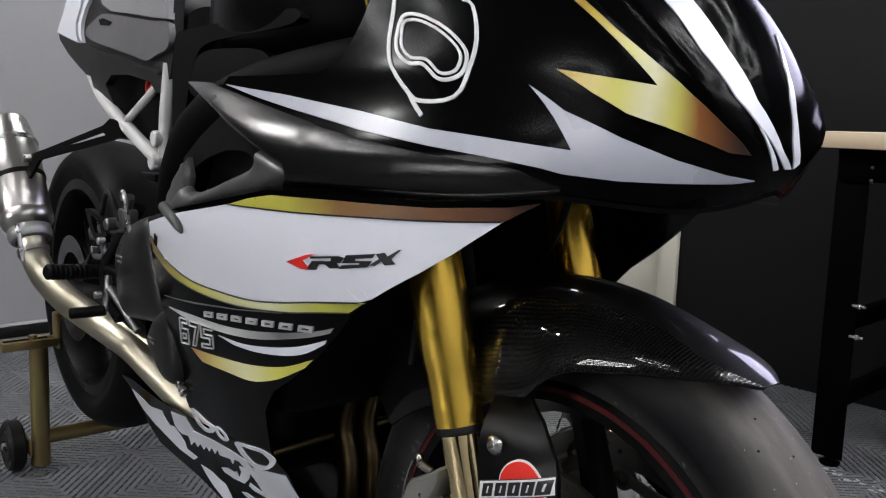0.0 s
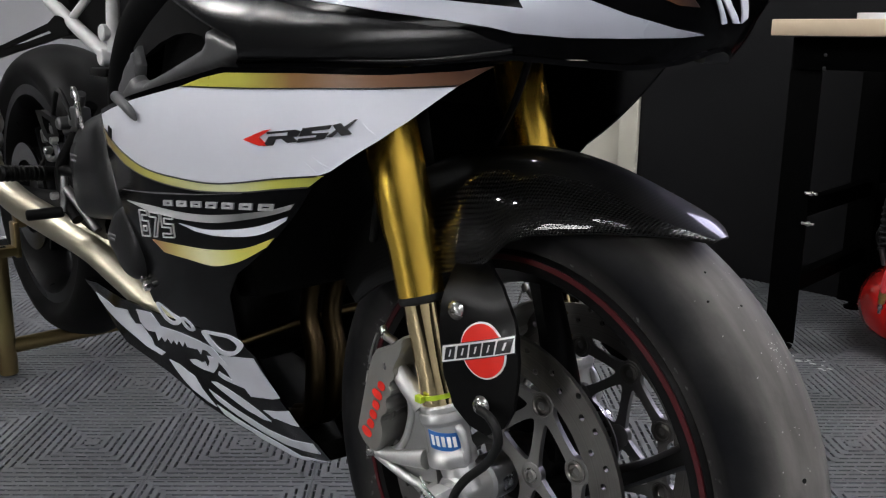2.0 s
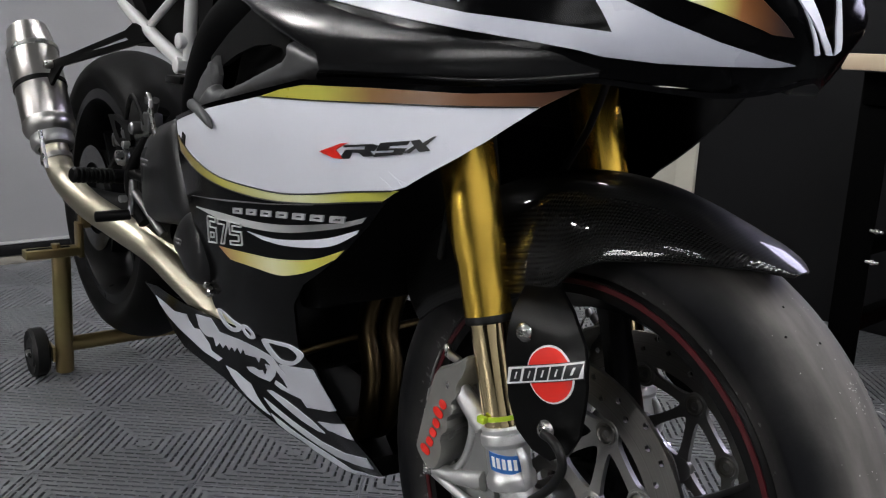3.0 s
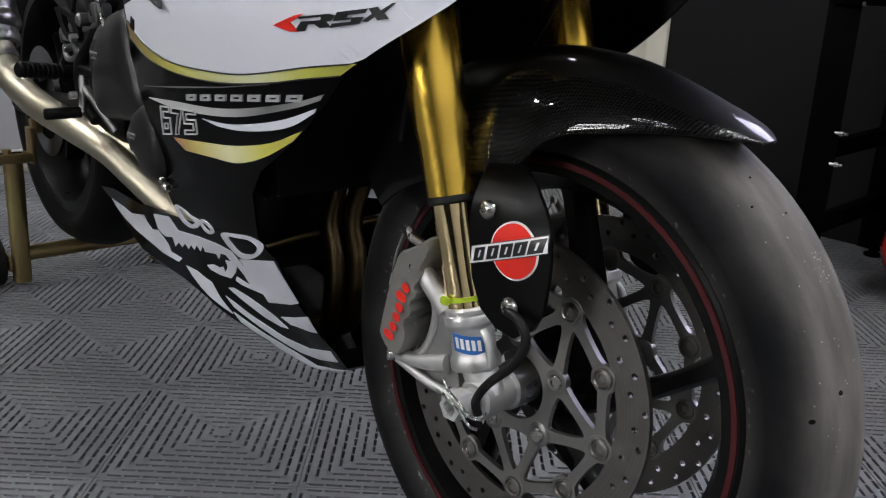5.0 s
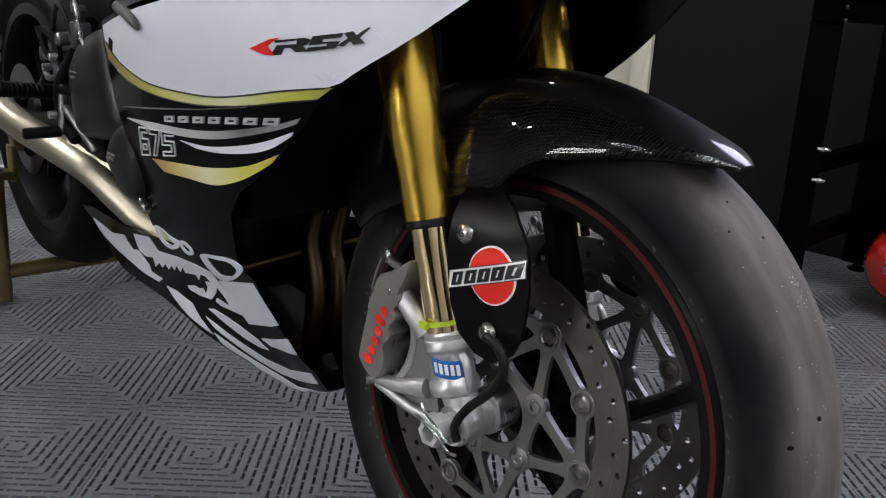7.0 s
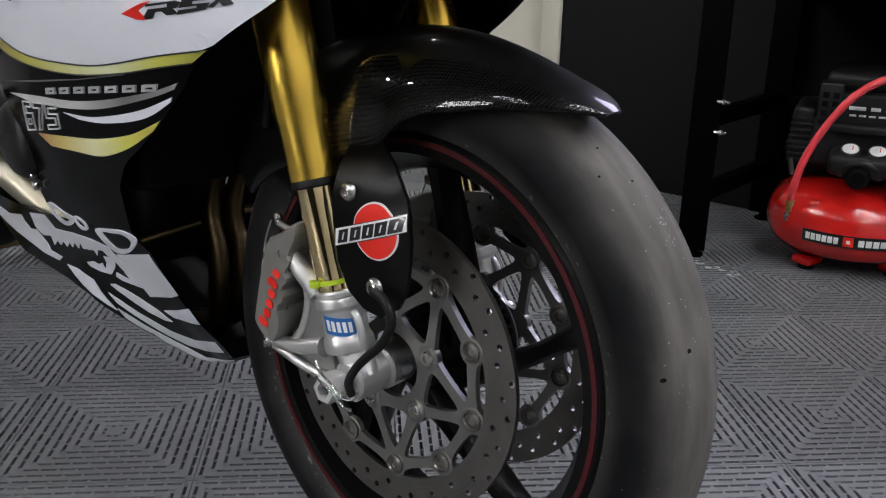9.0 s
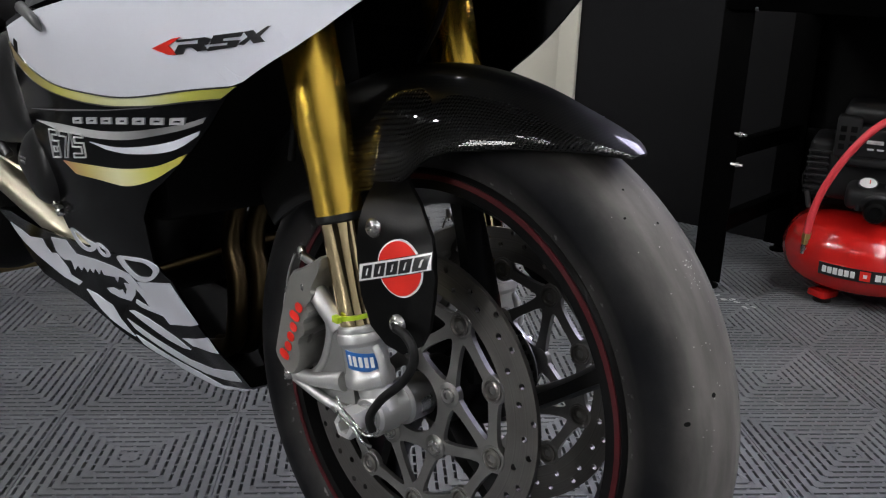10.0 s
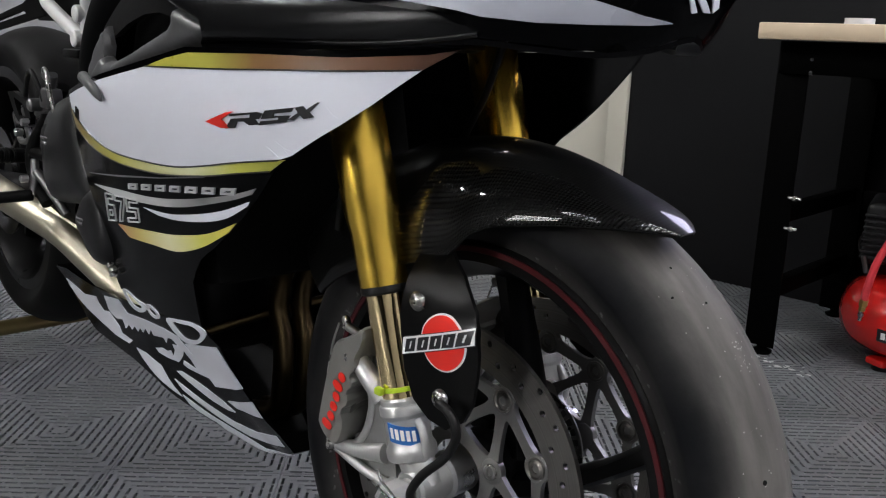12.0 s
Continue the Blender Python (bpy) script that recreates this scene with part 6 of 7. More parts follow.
for line, r in (([(0.711, 0.706), (0.649, 0.709), (0.588, 0.709), (0.533, 0.709), (0.482, 0.709), (0.418, 0.711), (0.355, 0.715), (0.296, 0.72)], 0.0026),):
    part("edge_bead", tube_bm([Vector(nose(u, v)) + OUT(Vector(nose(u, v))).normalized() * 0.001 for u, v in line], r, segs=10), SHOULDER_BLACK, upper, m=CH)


def nose_decal(name, outline, mat, label="", lift=0.0014, step=0.01, holes=()):
    return decal(name, outline, mat, upper, nose, lift, step, label, 0.62, holes)


nose_decal("pale_stripe", [(0.974, 0.803), (0.815, 0.792), (0.646, 0.777), (0.524, 0.764), (0.405, 0.757), (0.312, 0.752), (0.394, 0.802), (0.339, 0.782), (0.251, 0.763), (0.167, 0.748), (0.095, 0.738), (0.045, 0.734), (0.081, 0.732), (0.154, 0.731), (0.228, 0.731), (0.308, 0.734), (0.346, 0.738), (0.427, 0.744), (0.512, 0.75), (0.63, 0.76), (0.779, 0.777), (0.885, 0.79)], GREY_WRAP, "long pale grey stripe")
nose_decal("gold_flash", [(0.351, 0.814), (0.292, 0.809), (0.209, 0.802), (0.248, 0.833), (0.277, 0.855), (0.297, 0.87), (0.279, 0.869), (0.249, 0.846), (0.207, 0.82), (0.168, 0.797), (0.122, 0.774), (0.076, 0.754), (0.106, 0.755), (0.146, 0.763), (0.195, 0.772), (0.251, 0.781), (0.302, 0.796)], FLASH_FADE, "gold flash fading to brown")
for o in ([(0.119, 0.868), (0.1, 0.829), (0.074, 0.793), (0.013, 0.756), (-0.016, 0.743), (0, 0.743), (0.032, 0.758), (0.072, 0.774), (0.109, 0.794), (0.14, 0.829), (0.152, 0.855), (0.161, 0.868)], [(0.072, 0.773), (0.041, 0.758), (0.012, 0.743), (0.022, 0.742), (0.049, 0.758)], [(-0.029, 0.846), (-0.009, 0.815), (-0.009, 0.786), (-0.019, 0.769), (-0.028, 0.747), (-0.02, 0.743), (-0.004, 0.764), (0.005, 0.794), (-0.005, 0.824)]):
    nose_decal("white_stripe", o, WHITE_WRAP, "white nose stripe")


def ribbon(line, width, closed=False, steps=4):
    """Outline of a thin line of the given half width."""
    pts = [Vector((p[0] * 0.62, p[1], 0)) for p in line]
    pts = spline(pts, steps, closed)
    n = len(pts)
    left, right = [], []
    for i, p in enumerate(pts):
        a = pts[(i - 1) % n] if closed or i else pts[0]
        b = pts[(i + 1) % n] if closed or i < n - 1 else pts[-1]
        d = (b - a).normalized()
        q = Vector((-d.y, d.x, 0)) * width
        left.append(((p + q).x / 0.62, (p + q).y))
        right.append(((p - q).x / 0.62, (p - q).y))
    return left, right


for line, w in (([(0.587, 0.847), (0.572, 0.863), (0.543, 0.863), (0.506, 0.85), (0.481, 0.83), (0.487, 0.813), (0.507, 0.806), (0.528, 0.807), (0.549, 0.819), (0.572, 0.82), (0.59, 0.831)], 0.0016), ([(0.58, 0.846), (0.571, 0.858), (0.545, 0.858), (0.512, 0.846), (0.49, 0.829), (0.495, 0.816), (0.508, 0.811), (0.525, 0.812), (0.543, 0.823), (0.567, 0.825), (0.581, 0.834)], 0.0013)):
    a, b = ribbon(line, w, True)
    big, small = (a, b) if max(p[1] for p in a) > max(p[1] for p in b) else (b, a)
    nose_decal("icon_line", big, PALE_PRINT, holes=[small], step=0.008)
for line in ([(0.58, 0.88), (0.602, 0.843), (0.601, 0.817), (0.572, 0.794), (0.547, 0.787), (0.501, 0.791), (0.48, 0.813), (0.462, 0.839), (0.456, 0.869), (0.469, 0.875)], [(0.572, 0.794), (0.559, 0.784), (0.543, 0.775)]):
    a, b = ribbon(line, 0.0017, steps=3)
    nose_decal("icon_line", a + list(reversed(b)), PALE_PRINT, step=0.008)

# inward lip under the upper fairing
lip = bmesh.new()
rows = []
for k in range(61):
    u = -0.72 + 1.44 * k / 60
    z = curve([(-0.72, 0.703), (-0.3, 0.717), (-0.1, 0.7135), (-0.022, 0.725), (0.05, 0.715), (0.12, 0.7105), (0.2, 0.713), (0.31, 0.717), (0.45, 0.710), (0.72, 0.702)], u)
    p = Vector(nose(u, z))
    q = Vector((p.x - 0.02 if abs(u) < 0.3 else p.x, p.y * 0.84, z - 0.004))
    rows.append([lip.verts.new(v) for v in (p, p + Vector((0, 0, -0.004)) + (q - p) * 0.08, q, q + Vector((0, 0, 0.004)))])
for a, b in zip(rows, rows[1:]):
    for j in range(3):
        lip.faces.new((a[j], a[j + 1], b[j + 1], b[j]))
part("lower_lip", lip, SATIN_BLACK, upper, m=CH)


def cowl(u, v):
    k = max(0.0, -0.30 - u)
    return (u, -(0.203 - 0.16 * k * k - 0.5 * k * 0.08), v)


duct = part("air_duct", skin(cowl, [(-0.204, 0.7227), (-0.1962, 0.7193), (-0.1929, 0.7147), (-0.1972, 0.7095), (-0.2118, 0.7034), (-0.2529, 0.6932), (-0.3453, 0.6753), (-0.4541, 0.6549), (-0.5069, 0.6439), (-0.5884, 0.624), (-0.5962, 0.6307), (-0.5632, 0.6475), (-0.528, 0.666), (-0.5018, 0.6788), (-0.4843, 0.6733), (-0.4535, 0.6746), (-0.4047, 0.6847), (-0.345, 0.6996), (-0.3037, 0.7104), (-0.2829, 0.7165), (-0.2739, 0.7241), (-0.2777, 0.7309), (-0.2689, 0.7359), (-0.2529, 0.7339), (-0.2291, 0.7284)], 0.0045, 0.009, 0.021, soft=0.014), DUCT_GREY, bike, "matt dark grey plastic side duct with an opening", m=CH)
part("duct_tip", tube_bm([(-0.5000, -0.214, 0.6540), (-0.4560, -0.224, 0.6500), (-0.4300, -0.229, 0.6450), (-0.4150, -0.230, 0.6385), (-0.4094, -0.229, 0.6331)], [0.0070, 0.0066, 0.0058, 0.0042, 0.0012], segs=16), DUCT_GREY, duct, m=CH)
part("duct_wall", skin(lambda u, v: (u, cowl(u, v)[1] + 0.018, v), [(-0.4063, 0.7682), (-0.3856, 0.7622), (-0.3431, 0.7484), (-0.3031, 0.7367), (-0.3006, 0.7278), (-0.3136, 0.7192), (-0.3216, 0.7273), (-0.3502, 0.7308), (-0.3935, 0.7286), (-0.4481, 0.7179), (-0.4989, 0.7032), (-0.5535, 0.6961), (-0.5491, 0.7108), (-0.4806, 0.7408)], 0.010, 0.002, 0.008), MATT_BLACK, duct, m=CH)
part("duct_rear", skin(cowl, [(-0.545, 0.700), (-0.512, 0.714), (-0.500, 0.690), (-0.515, 0.660), (-0.55, 0.640), (-0.60, 0.62), (-0.63, 0.63), (-0.60, 0.66)], 0.006, -0.004, 0.012, soft=0.006), DUCT_GREY, duct, m=CH)
part("duct_lining", skin(lambda u, v: (u, cowl(u, v)[1] + 0.055, v), [(-0.22, 0.71), (-0.36, 0.765), (-0.44, 0.80), (-0.53, 0.73), (-0.58, 0.65), (-0.42, 0.655), (-0.30, 0.68)], 0.02, 0, 0.004), DEEP_BLACK, duct, m=CH)

# dark middle of the bike
bm = box_bm((0.05, 0.30, 0.24), (-0.345, 0, 0.545), 0.008, pose(0, 0, 0, 0, -12, 0))
radiator = part("radiator", bm, DEEP_BLACK, bike, "black radiator core", m=CH)
part("radiator_badge", lathe_bm([(0, 0), (0.016, 0), (0.016, 0.002), (0, 0.002)], Matrix.Translation((-0.330, 0.035, 0.452)) @ pose(0, 0, 0, 0, 78, 0), 24), DARK_STEEL, radiator, m=CH)
part("inner_panel", box_bm((0.28, 0.006, 0.14), (-0.31, 0.15, 0.715), 0.002), DEEP_BLACK, bike, "black inner fairing panel", m=CH)
bm = bmesh.new()
box(bm, (0.34, 0.24, 0.22), (-0.62, 0, 0.50), 0.04, None, 3)
box(bm, (0.22, 0.20, 0.26), (-0.55, 0, 0.62), 0.03, pose(0, 0, 0, 0, -20, 0), 3)
box(bm, (0.30, 0.17, 0.16), (-0.64, 0, 0.34), 0.04, None, 3)
engine = part("engine", bm, ENGINE, bike, "dark painted engine block", m=CH)
def dome(outline, y0, depth):
    """A smooth bulged guard with the given outline of (x, z)."""
    loop = [(p.x, p.y) for p in spline([(a, b, 0) for a, b in outline], 4, True)]
    cx, cz = sum(a for a, b in loop) / len(loop), sum(b for a, b in loop) / len(loop)
    bm = bmesh.new()
    rings = []
    for k, d in ((1.0, -0.05), (1.0, 0.0), (0.985, 0.3), (0.94, 0.55), (0.85, 0.75), (0.70, 0.9), (0.45, 0.98), (0.2, 1.0)):
        y = y0 + 0.05 if d < 0 else y0 - depth * d
        rings.append([bm.verts.new((cx + (a - cx) * k, y, cz + (b - cz) * k)) for a, b in loop])
    n = len(loop)
    for a, b in zip(rings, rings[1:]):
        for i in range(n):
            bm.faces.new((a[i], a[(i + 1) % n], b[(i + 1) % n], b[i]))
    bm.faces.new(rings[-1])
    return bm


guard = part("engine_guard", dome([(-0.8371, 0.5281), (-0.8283, 0.5632), (-0.7957, 0.593), (-0.7424, 0.6124), (-0.6911, 0.6194), (-0.6652, 0.5993), (-0.6513, 0.5606), (-0.6339, 0.5146), (-0.6321, 0.4781), (-0.6705, 0.4628), (-0.7377, 0.453), (-0.8102, 0.4461), (-0.8377, 0.4734)], -0.135, 0.040), ENGINE, engine, "smooth black engine cover guard", m=CH)
part("engine_guard", dome([(-0.6854, 0.4392), (-0.6751, 0.4624), (-0.6458, 0.4885), (-0.6107, 0.4985), (-0.5804, 0.4839), (-0.5686, 0.4544), (-0.5683, 0.4224), (-0.5891, 0.3931), (-0.6252, 0.3929), (-0.6509, 0.4124)], -0.150, 0.030), ENGINE, engine, "smooth black engine cover guard", m=CH)
part("guard_disc", lathe_bm([(0, 0), (0.036, 0), (0.038, 0.002), (0.034, 0.006), (0, 0.007)], Matrix.Translation((-0.775, -0.166, 0.535)) @ pose(0, 0, 0, 90), 36), ENGINE, guard, m=CH)
for p, w in (((-0.785, -0.1738, 0.548), 0.030), ((-0.785, -0.1738, 0.540), 0.022), ((-0.640, -0.1806, 0.452), 0.024), ((-0.640, -0.1806, 0.446), 0.016)):
    part("print_bar", box_bm((w, 0.001, 0.004), p, 0), TAIL_GREY, engine, m=CH)
for x, z in ((-0.632, 0.525), (-0.575, 0.455), (-0.590, 0.398), (-0.578, 0.388), (-0.640, 0.47)):
    part("cover_bolt", lathe_bm([(0, 0), (0.0075, 0), (0.0075, 0.006), (0.0045, 0.008), (0.0035, 0.004), (0, 0.004)], Matrix.Translation((x, -0.158, z)) @ pose(0, 0, 0, 90), 14), BOLT, engine, m=CH)
bm = bmesh.new()
box(bm, (0.36, 0.17, 0.18), (-0.42, 0, 0.78), 0.05, pose(0, 0, 0, 0, 8, 0), 3)
part("airbox", bm, DEEP_BLACK, bike, "black airbox", m=CH)
headers = part("header_pipe", tube_bm([(-0.40, 0.015, 0.44), (-0.425, 0.012, 0.39), (-0.432, 0.008, 0.345), (-0.412, 0.004, 0.30), (-0.408, 0.0, 0.25), (-0.425, 0.0, 0.20), (-0.50, 0.0, 0.17)], 0.0145, segs=16), HEADER, bike, "bronzed steel header pipe", m=CH)
part("header_pipe", tube_bm([(-0.39, 0.046, 0.44), (-0.414, 0.043, 0.39), (-0.420, 0.038, 0.345), (-0.402, 0.034, 0.30), (-0.398, 0.030, 0.25), (-0.418, 0.028, 0.20), (-0.50, 0.026, 0.17)], 0.0145, segs=16), HEADER, bike, "bronzed steel header pipe", m=CH)
part("cross_pipe", tube_bm([(-0.46, -0.10, 0.318), (-0.435, 0.0, 0.338), (-0.41, 0.13, 0.352)], 0.0065, segs=10), HEADER, bike, "thin bronzed balance pipe", m=CH)
for s in (-0.05, 0.10):
    part("brake_hose", tube_bm([(-0.05, s - 0.06, 0.72), (-0.08, s - 0.055, 0.66), (-0.12, s - 0.05, 0.60), (-0.15, s - 0.04, 0.52)], 0.004, segs=10), RUBBER, bike, "black rubber brake hose", m=CH)
# crown that joins the fork legs
bm = bmesh.new()
box(bm, (0.08, 0.26, 0.04), (fork_x(0.72) - 0.02, 0, 0.72), 0.012)
rod(bm, (fork_x(0.70) - 0.05, 0, 0.68), (fork_x(0.92) - 0.05, 0, 0.92), 0.03, 24)
part("fork_crown", bm, SATIN_BLACK, bike, "black lower fork crown")

# tank, frame, seat and tail
def blob(rings, m=None, segs=24):
    """Lofted body: rings of (x, half width, low z, high z), rounded."""
    bm = bmesh.new()
    made = []
    for x, w, z0, z1 in rings:
        row = []
        for j in range(segs):
            a = 2 * math.pi * j / segs
            c, s = math.cos(a), math.sin(a)
            e = 0.62
            row.append(bm.verts.new((x, w * math.copysign(abs(c) ** e, c), (z0 + z1) / 2 + (z1 - z0) / 2 * math.copysign(abs(s) ** e, s))))
        made.append(row)
    for a, b in zip(made, made[1:]):
        for j in range(segs):
            bm.faces.new((a[j], a[(j + 1) % segs], b[(j + 1) % segs], b[j]))
    bm.faces.new(made[0])
    bm.faces.new(made[-1])
    return bm


tank_rows = [(-0.22, 0.05, 0.86, 0.95), (-0.27, 0.10, 0.84, 1.0), (-0.36, 0.135, 0.83, 1.03), (-0.48, 0.14, 0.83, 1.02), (-0.58, 0.115, 0.83, 0.97), (-0.66, 0.075, 0.82, 0.90), (-0.70, 0.05, 0.82, 0.87)]
part("fuel_tank", blob([(x, curve([(a, b) for a, b, c, d in reversed(tank_rows)], x), curve([(a, c) for a, b, c, d in reversed(tank_rows)], x), curve([(a, d) for a, b, c, d in reversed(tank_rows)], x)) for x in np.linspace(-0.22, -0.70, 24)]), SATIN_BLACK, bike, "satin black fuel tank", m=CH)
for s in (-1, 1):
    spar = part("frame_spar", tube_bm([(-0.16, s * 0.07, 0.84), (-0.28, s * 0.115, 0.815), (-0.42, s * 0.135, 0.79), (-0.56, s * 0.135, 0.745), (-0.66, s * 0.125, 0.66), (-0.70, s * 0.115, 0.56), (-0.72, s * 0.11, 0.46)], [0.026, 0.034, 0.036, 0.036, 0.034, 0.03, 0.026], segs=18), FRAME_GREY, bike, "charcoal aluminium frame spar", m=CH)
    rail = part("subframe_rail", tube_bm([(-0.770, s * 0.110, 0.690), (-0.90, s * 0.108, 0.732), (-1.04, s * 0.104, 0.782), (-1.15, s * 0.09, 0.83)], 0.0108, segs=16), SUBFRAME, bike, "silver-grey painted subframe tube", m=CH)
    part("subframe_strut", tube_bm([(-0.758, s * 0.110, 0.700), (-0.752, s * 0.110, 0.76), (-0.744, s * 0.105, 0.84)], 0.0100, segs=14), SUBFRAME, rail, m=CH)
    part("subframe_brace", tube_bm([(-0.925, s * 0.107, 0.752), (-0.85, s * 0.105, 0.785), (-0.775, s * 0.10, 0.822)], 0.0065, segs=12), SUBFRAME, rail, m=CH)
    for x, z in ((-0.772, 0.692), (-0.760, 0.728)):
        part("rail_lug", rod_bm((x, s * 0.085, z), (x, s * 0.128, z), 0.0125, 16, 0.002), SUBFRAME, rail, m=CH)
seat_rows = [(-0.68, 0.06, 0.84, 0.88), (-0.74, 0.085, 0.835, 0.895), (-0.85, 0.090, 0.840, 0.905), (-1.0, 0.088, 0.845, 0.915), (-1.08, 0.075, 0.85, 0.92)]
part("seat_pan", blob(seat_rows), MATT_BLACK, bike, "black seat pan", m=CH)
def bulged(y0, zc, zr, sign):
    """A nearly upright side surface, fullest at height zc."""
    return lambda u, v: (u, sign * (y0 - 0.018 * min(((v - zc) / zr) ** 2, 1.5)), v)


def smooth_loop(loop):
    return [(p.x, p.y) for p in spline([(u, v, 0) for u, v in loop], 3, True)]


for s in (-1, 1):
    part("knee_panel", skin(bulged(0.132, 0.84, 0.14, s), smooth_loop([(-0.329, 0.888), (-0.438, 0.887), (-0.533, 0.883), (-0.622, 0.881), (-0.651, 0.877), (-0.663, 0.862), (-0.673, 0.807), (-0.682, 0.768), (-0.683, 0.737), (-0.654, 0.743), (-0.614, 0.807), (-0.592, 0.837), (-0.574, 0.854), (-0.53, 0.862), (-0.45, 0.865), (-0.327, 0.872)]), 0.012, 0, 0.03), DARK_GREY, bike, "dark grey knee panel beside the tank", m=CH)
    part("spar_cover", skin(bulged(0.137, 0.78, 0.12, s), smooth_loop([(-0.603, 0.805), (-0.595, 0.822), (-0.588, 0.838), (-0.576, 0.846), (-0.541, 0.851), (-0.468, 0.850), (-0.410, 0.846), (-0.375, 0.832), (-0.36, 0.80), (-0.496, 0.78), (-0.583, 0.79)]), 0.012, 0, 0.03), DARK_GREY, bike, "charcoal frame spar cover", m=CH)
tail = part("tail_cowl", blob([(-0.74, 0.080, 0.855, 0.93), (-0.90, 0.084, 0.845, 0.96), (-1.05, 0.082, 0.85, 1.0), (-1.15, 0.070, 0.87, 1.01), (-1.24, 0.04, 0.91, 1.02)]), MATT_BLACK, bike, "black tail cowl with a grey panel and white tip", m=CH)
for s in (-1, 1):
    part("tail_side", skin(bulged(0.114, 0.88, 0.14, s), [(-1.274, 0.911), (-1.266, 0.898), (-1.211, 0.868), (-1.12, 0.83), (-1.096, 0.826), (-1.086, 0.802), (-1.031, 0.768), (-0.994, 0.758), (-0.996, 0.778), (-1.021, 0.811), (-0.985, 0.827), (-0.904, 0.826), (-0.816, 0.814), (-0.793, 0.796), (-0.753, 0.801), (-0.727, 0.825), (-0.713, 0.849), (-0.705, 0.975), (-1.109, 1.018), (-1.197, 0.966), (-1.242, 0.939)], 0.012, 0.0, 0.016), TAIL_DARK, tail, m=CH)
    part("tail_panel", skin(bulged(0.116, 0.88, 0.14, s), smooth_loop([(-1.082, 0.898), (-1.076, 0.909), (-1.046, 0.917), (-1.004, 0.926), (-0.947, 0.923), (-0.855, 0.912), (-0.761, 0.901), (-0.709, 0.895), (-0.711, 0.862), (-0.753, 0.853), (-0.802, 0.845), (-0.858, 0.855), (-0.96, 0.871), (-1.051, 0.886)]), 0.020, 0.006, 0.010), TAIL_GREY, tail, "matt grey tail panel", m=CH)
    part("tail_notch", skin(bulged(0.116, 0.88, 0.14, s), [(-1.011, 0.918), (-0.988, 0.919), (-0.946, 0.911), (-0.959, 0.906), (-1.001, 0.909)], 0.02, 0.0075, 0.006), DEEP_BLACK, tail, m=CH)
    part("tail_top", skin(bulged(0.116, 0.88, 0.14, s), [(-0.956, 0.990), (-0.710, 0.965), (-0.709, 0.901), (-0.761, 0.906), (-0.856, 0.918), (-0.948, 0.928), (-0.993, 0.942), (-1.031, 0.968)], 0.020, 0.008, 0.012), TAIL_PALE, tail, "pale grey upper tail panel", m=CH)
    part("tail_bead", skin(bulged(0.116, 0.88, 0.14, s), [(-1.076, 0.88), (-0.962, 0.86), (-0.837, 0.84), (-0.758, 0.83), (-0.759, 0.824), (-0.838, 0.833), (-0.963, 0.852), (-1.077, 0.872)], 0.02, 0.006, 0.008), TAIL_DARK, tail, m=CH)
    for o in ([(-1.211, 0.984), (-1.127, 0.977), (-1.128, 0.947), (-1.148, 0.923), (-1.146, 0.903), (-1.133, 0.886), (-1.208, 0.9), (-1.263, 0.911), (-1.232, 0.941)], [(-1.094, 0.974), (-1.066, 0.967), (-1.098, 0.945), (-1.115, 0.921), (-1.117, 0.901), (-1.108, 0.885), (-1.123, 0.892), (-1.133, 0.907), (-1.132, 0.924), (-1.115, 0.946)]):
        part("tail_tip", skin(bulged(0.116, 0.88, 0.14, s), o, 0.02, 0.004, 0.006), WHITE_WRAP, tail, "white tail graphic", m=CH)
    part("tail_wire", tube_bm([(-0.83, s * 0.08, 0.80), (-0.86, s * 0.085, 0.812), (-0.90, s * 0.08, 0.80), (-0.93, s * 0.07, 0.815)], 0.004, segs=8), RED_PRINT, tail, "red wire under the tail", m=CH)
    part("tail_box", box_bm((0.40, 0.01, 0.17), (-0.92, s * 0.06, 0.800), 0.004), DEEP_BLACK, tail, m=CH)

# exhaust
pipe = part("exhaust_pipe", tube_bm([(-0.60, -0.05, 0.25), (-0.70, -0.085, 0.305), (-0.79, -0.115, 0.355), (-0.85, -0.135, 0.388), (-0.94, -0.160, 0.413), (-1.05, -0.175, 0.430), (-1.125, -0.184, 0.450), (-1.168, -0.190, 0.472), (-1.190, -0.194, 0.500), (-1.203, -0.195, 0.526)], 0.0250, segs=24), TITANIUM, bike, "golden brushed exhaust pipe", m=CH)
part("exhaust_branch", tube_bm([(-0.60, -0.02, 0.25), (-0.70, -0.055, 0.318), (-0.79, -0.09, 0.378), (-0.84, -0.115, 0.400), (-0.90, -0.145, 0.410)], 0.021, segs=20), TITANIUM, pipe, m=CH)
ax = (Vector((-1.385, -0.196, 0.80)) - Vector((-1.215, -0.194, 0.540))).normalized()
mm = Matrix.Translation((-1.203, -0.195, 0.522)) @ ax.to_track_quat("Z", "Y").to_matrix().to_4x4()
muffler = part("muffler", lathe_bm([(0, 0.050), (0.044, 0.050), (0.0465, 0.055), (0.0465, 0.205), (0.044, 0.21), (0.038, 0.252), (0.035, 0.256), (0.031, 0.256), (0.030, 0.235), (0, 0.235)], mm, 40), MUFFLER, bike, "brushed titanium muffler with clamps", m=CH)
part("muffler_cone", lathe_bm([(0.034, 0.020), (0.0385, 0.022), (0.0455, 0.033), (0.0475, 0.039), (0.0475, 0.048), (0.0455, 0.053), (0.0, 0.053)], mm, 40), MUFFLER, muffler, "brushed titanium muffler cone", m=CH)
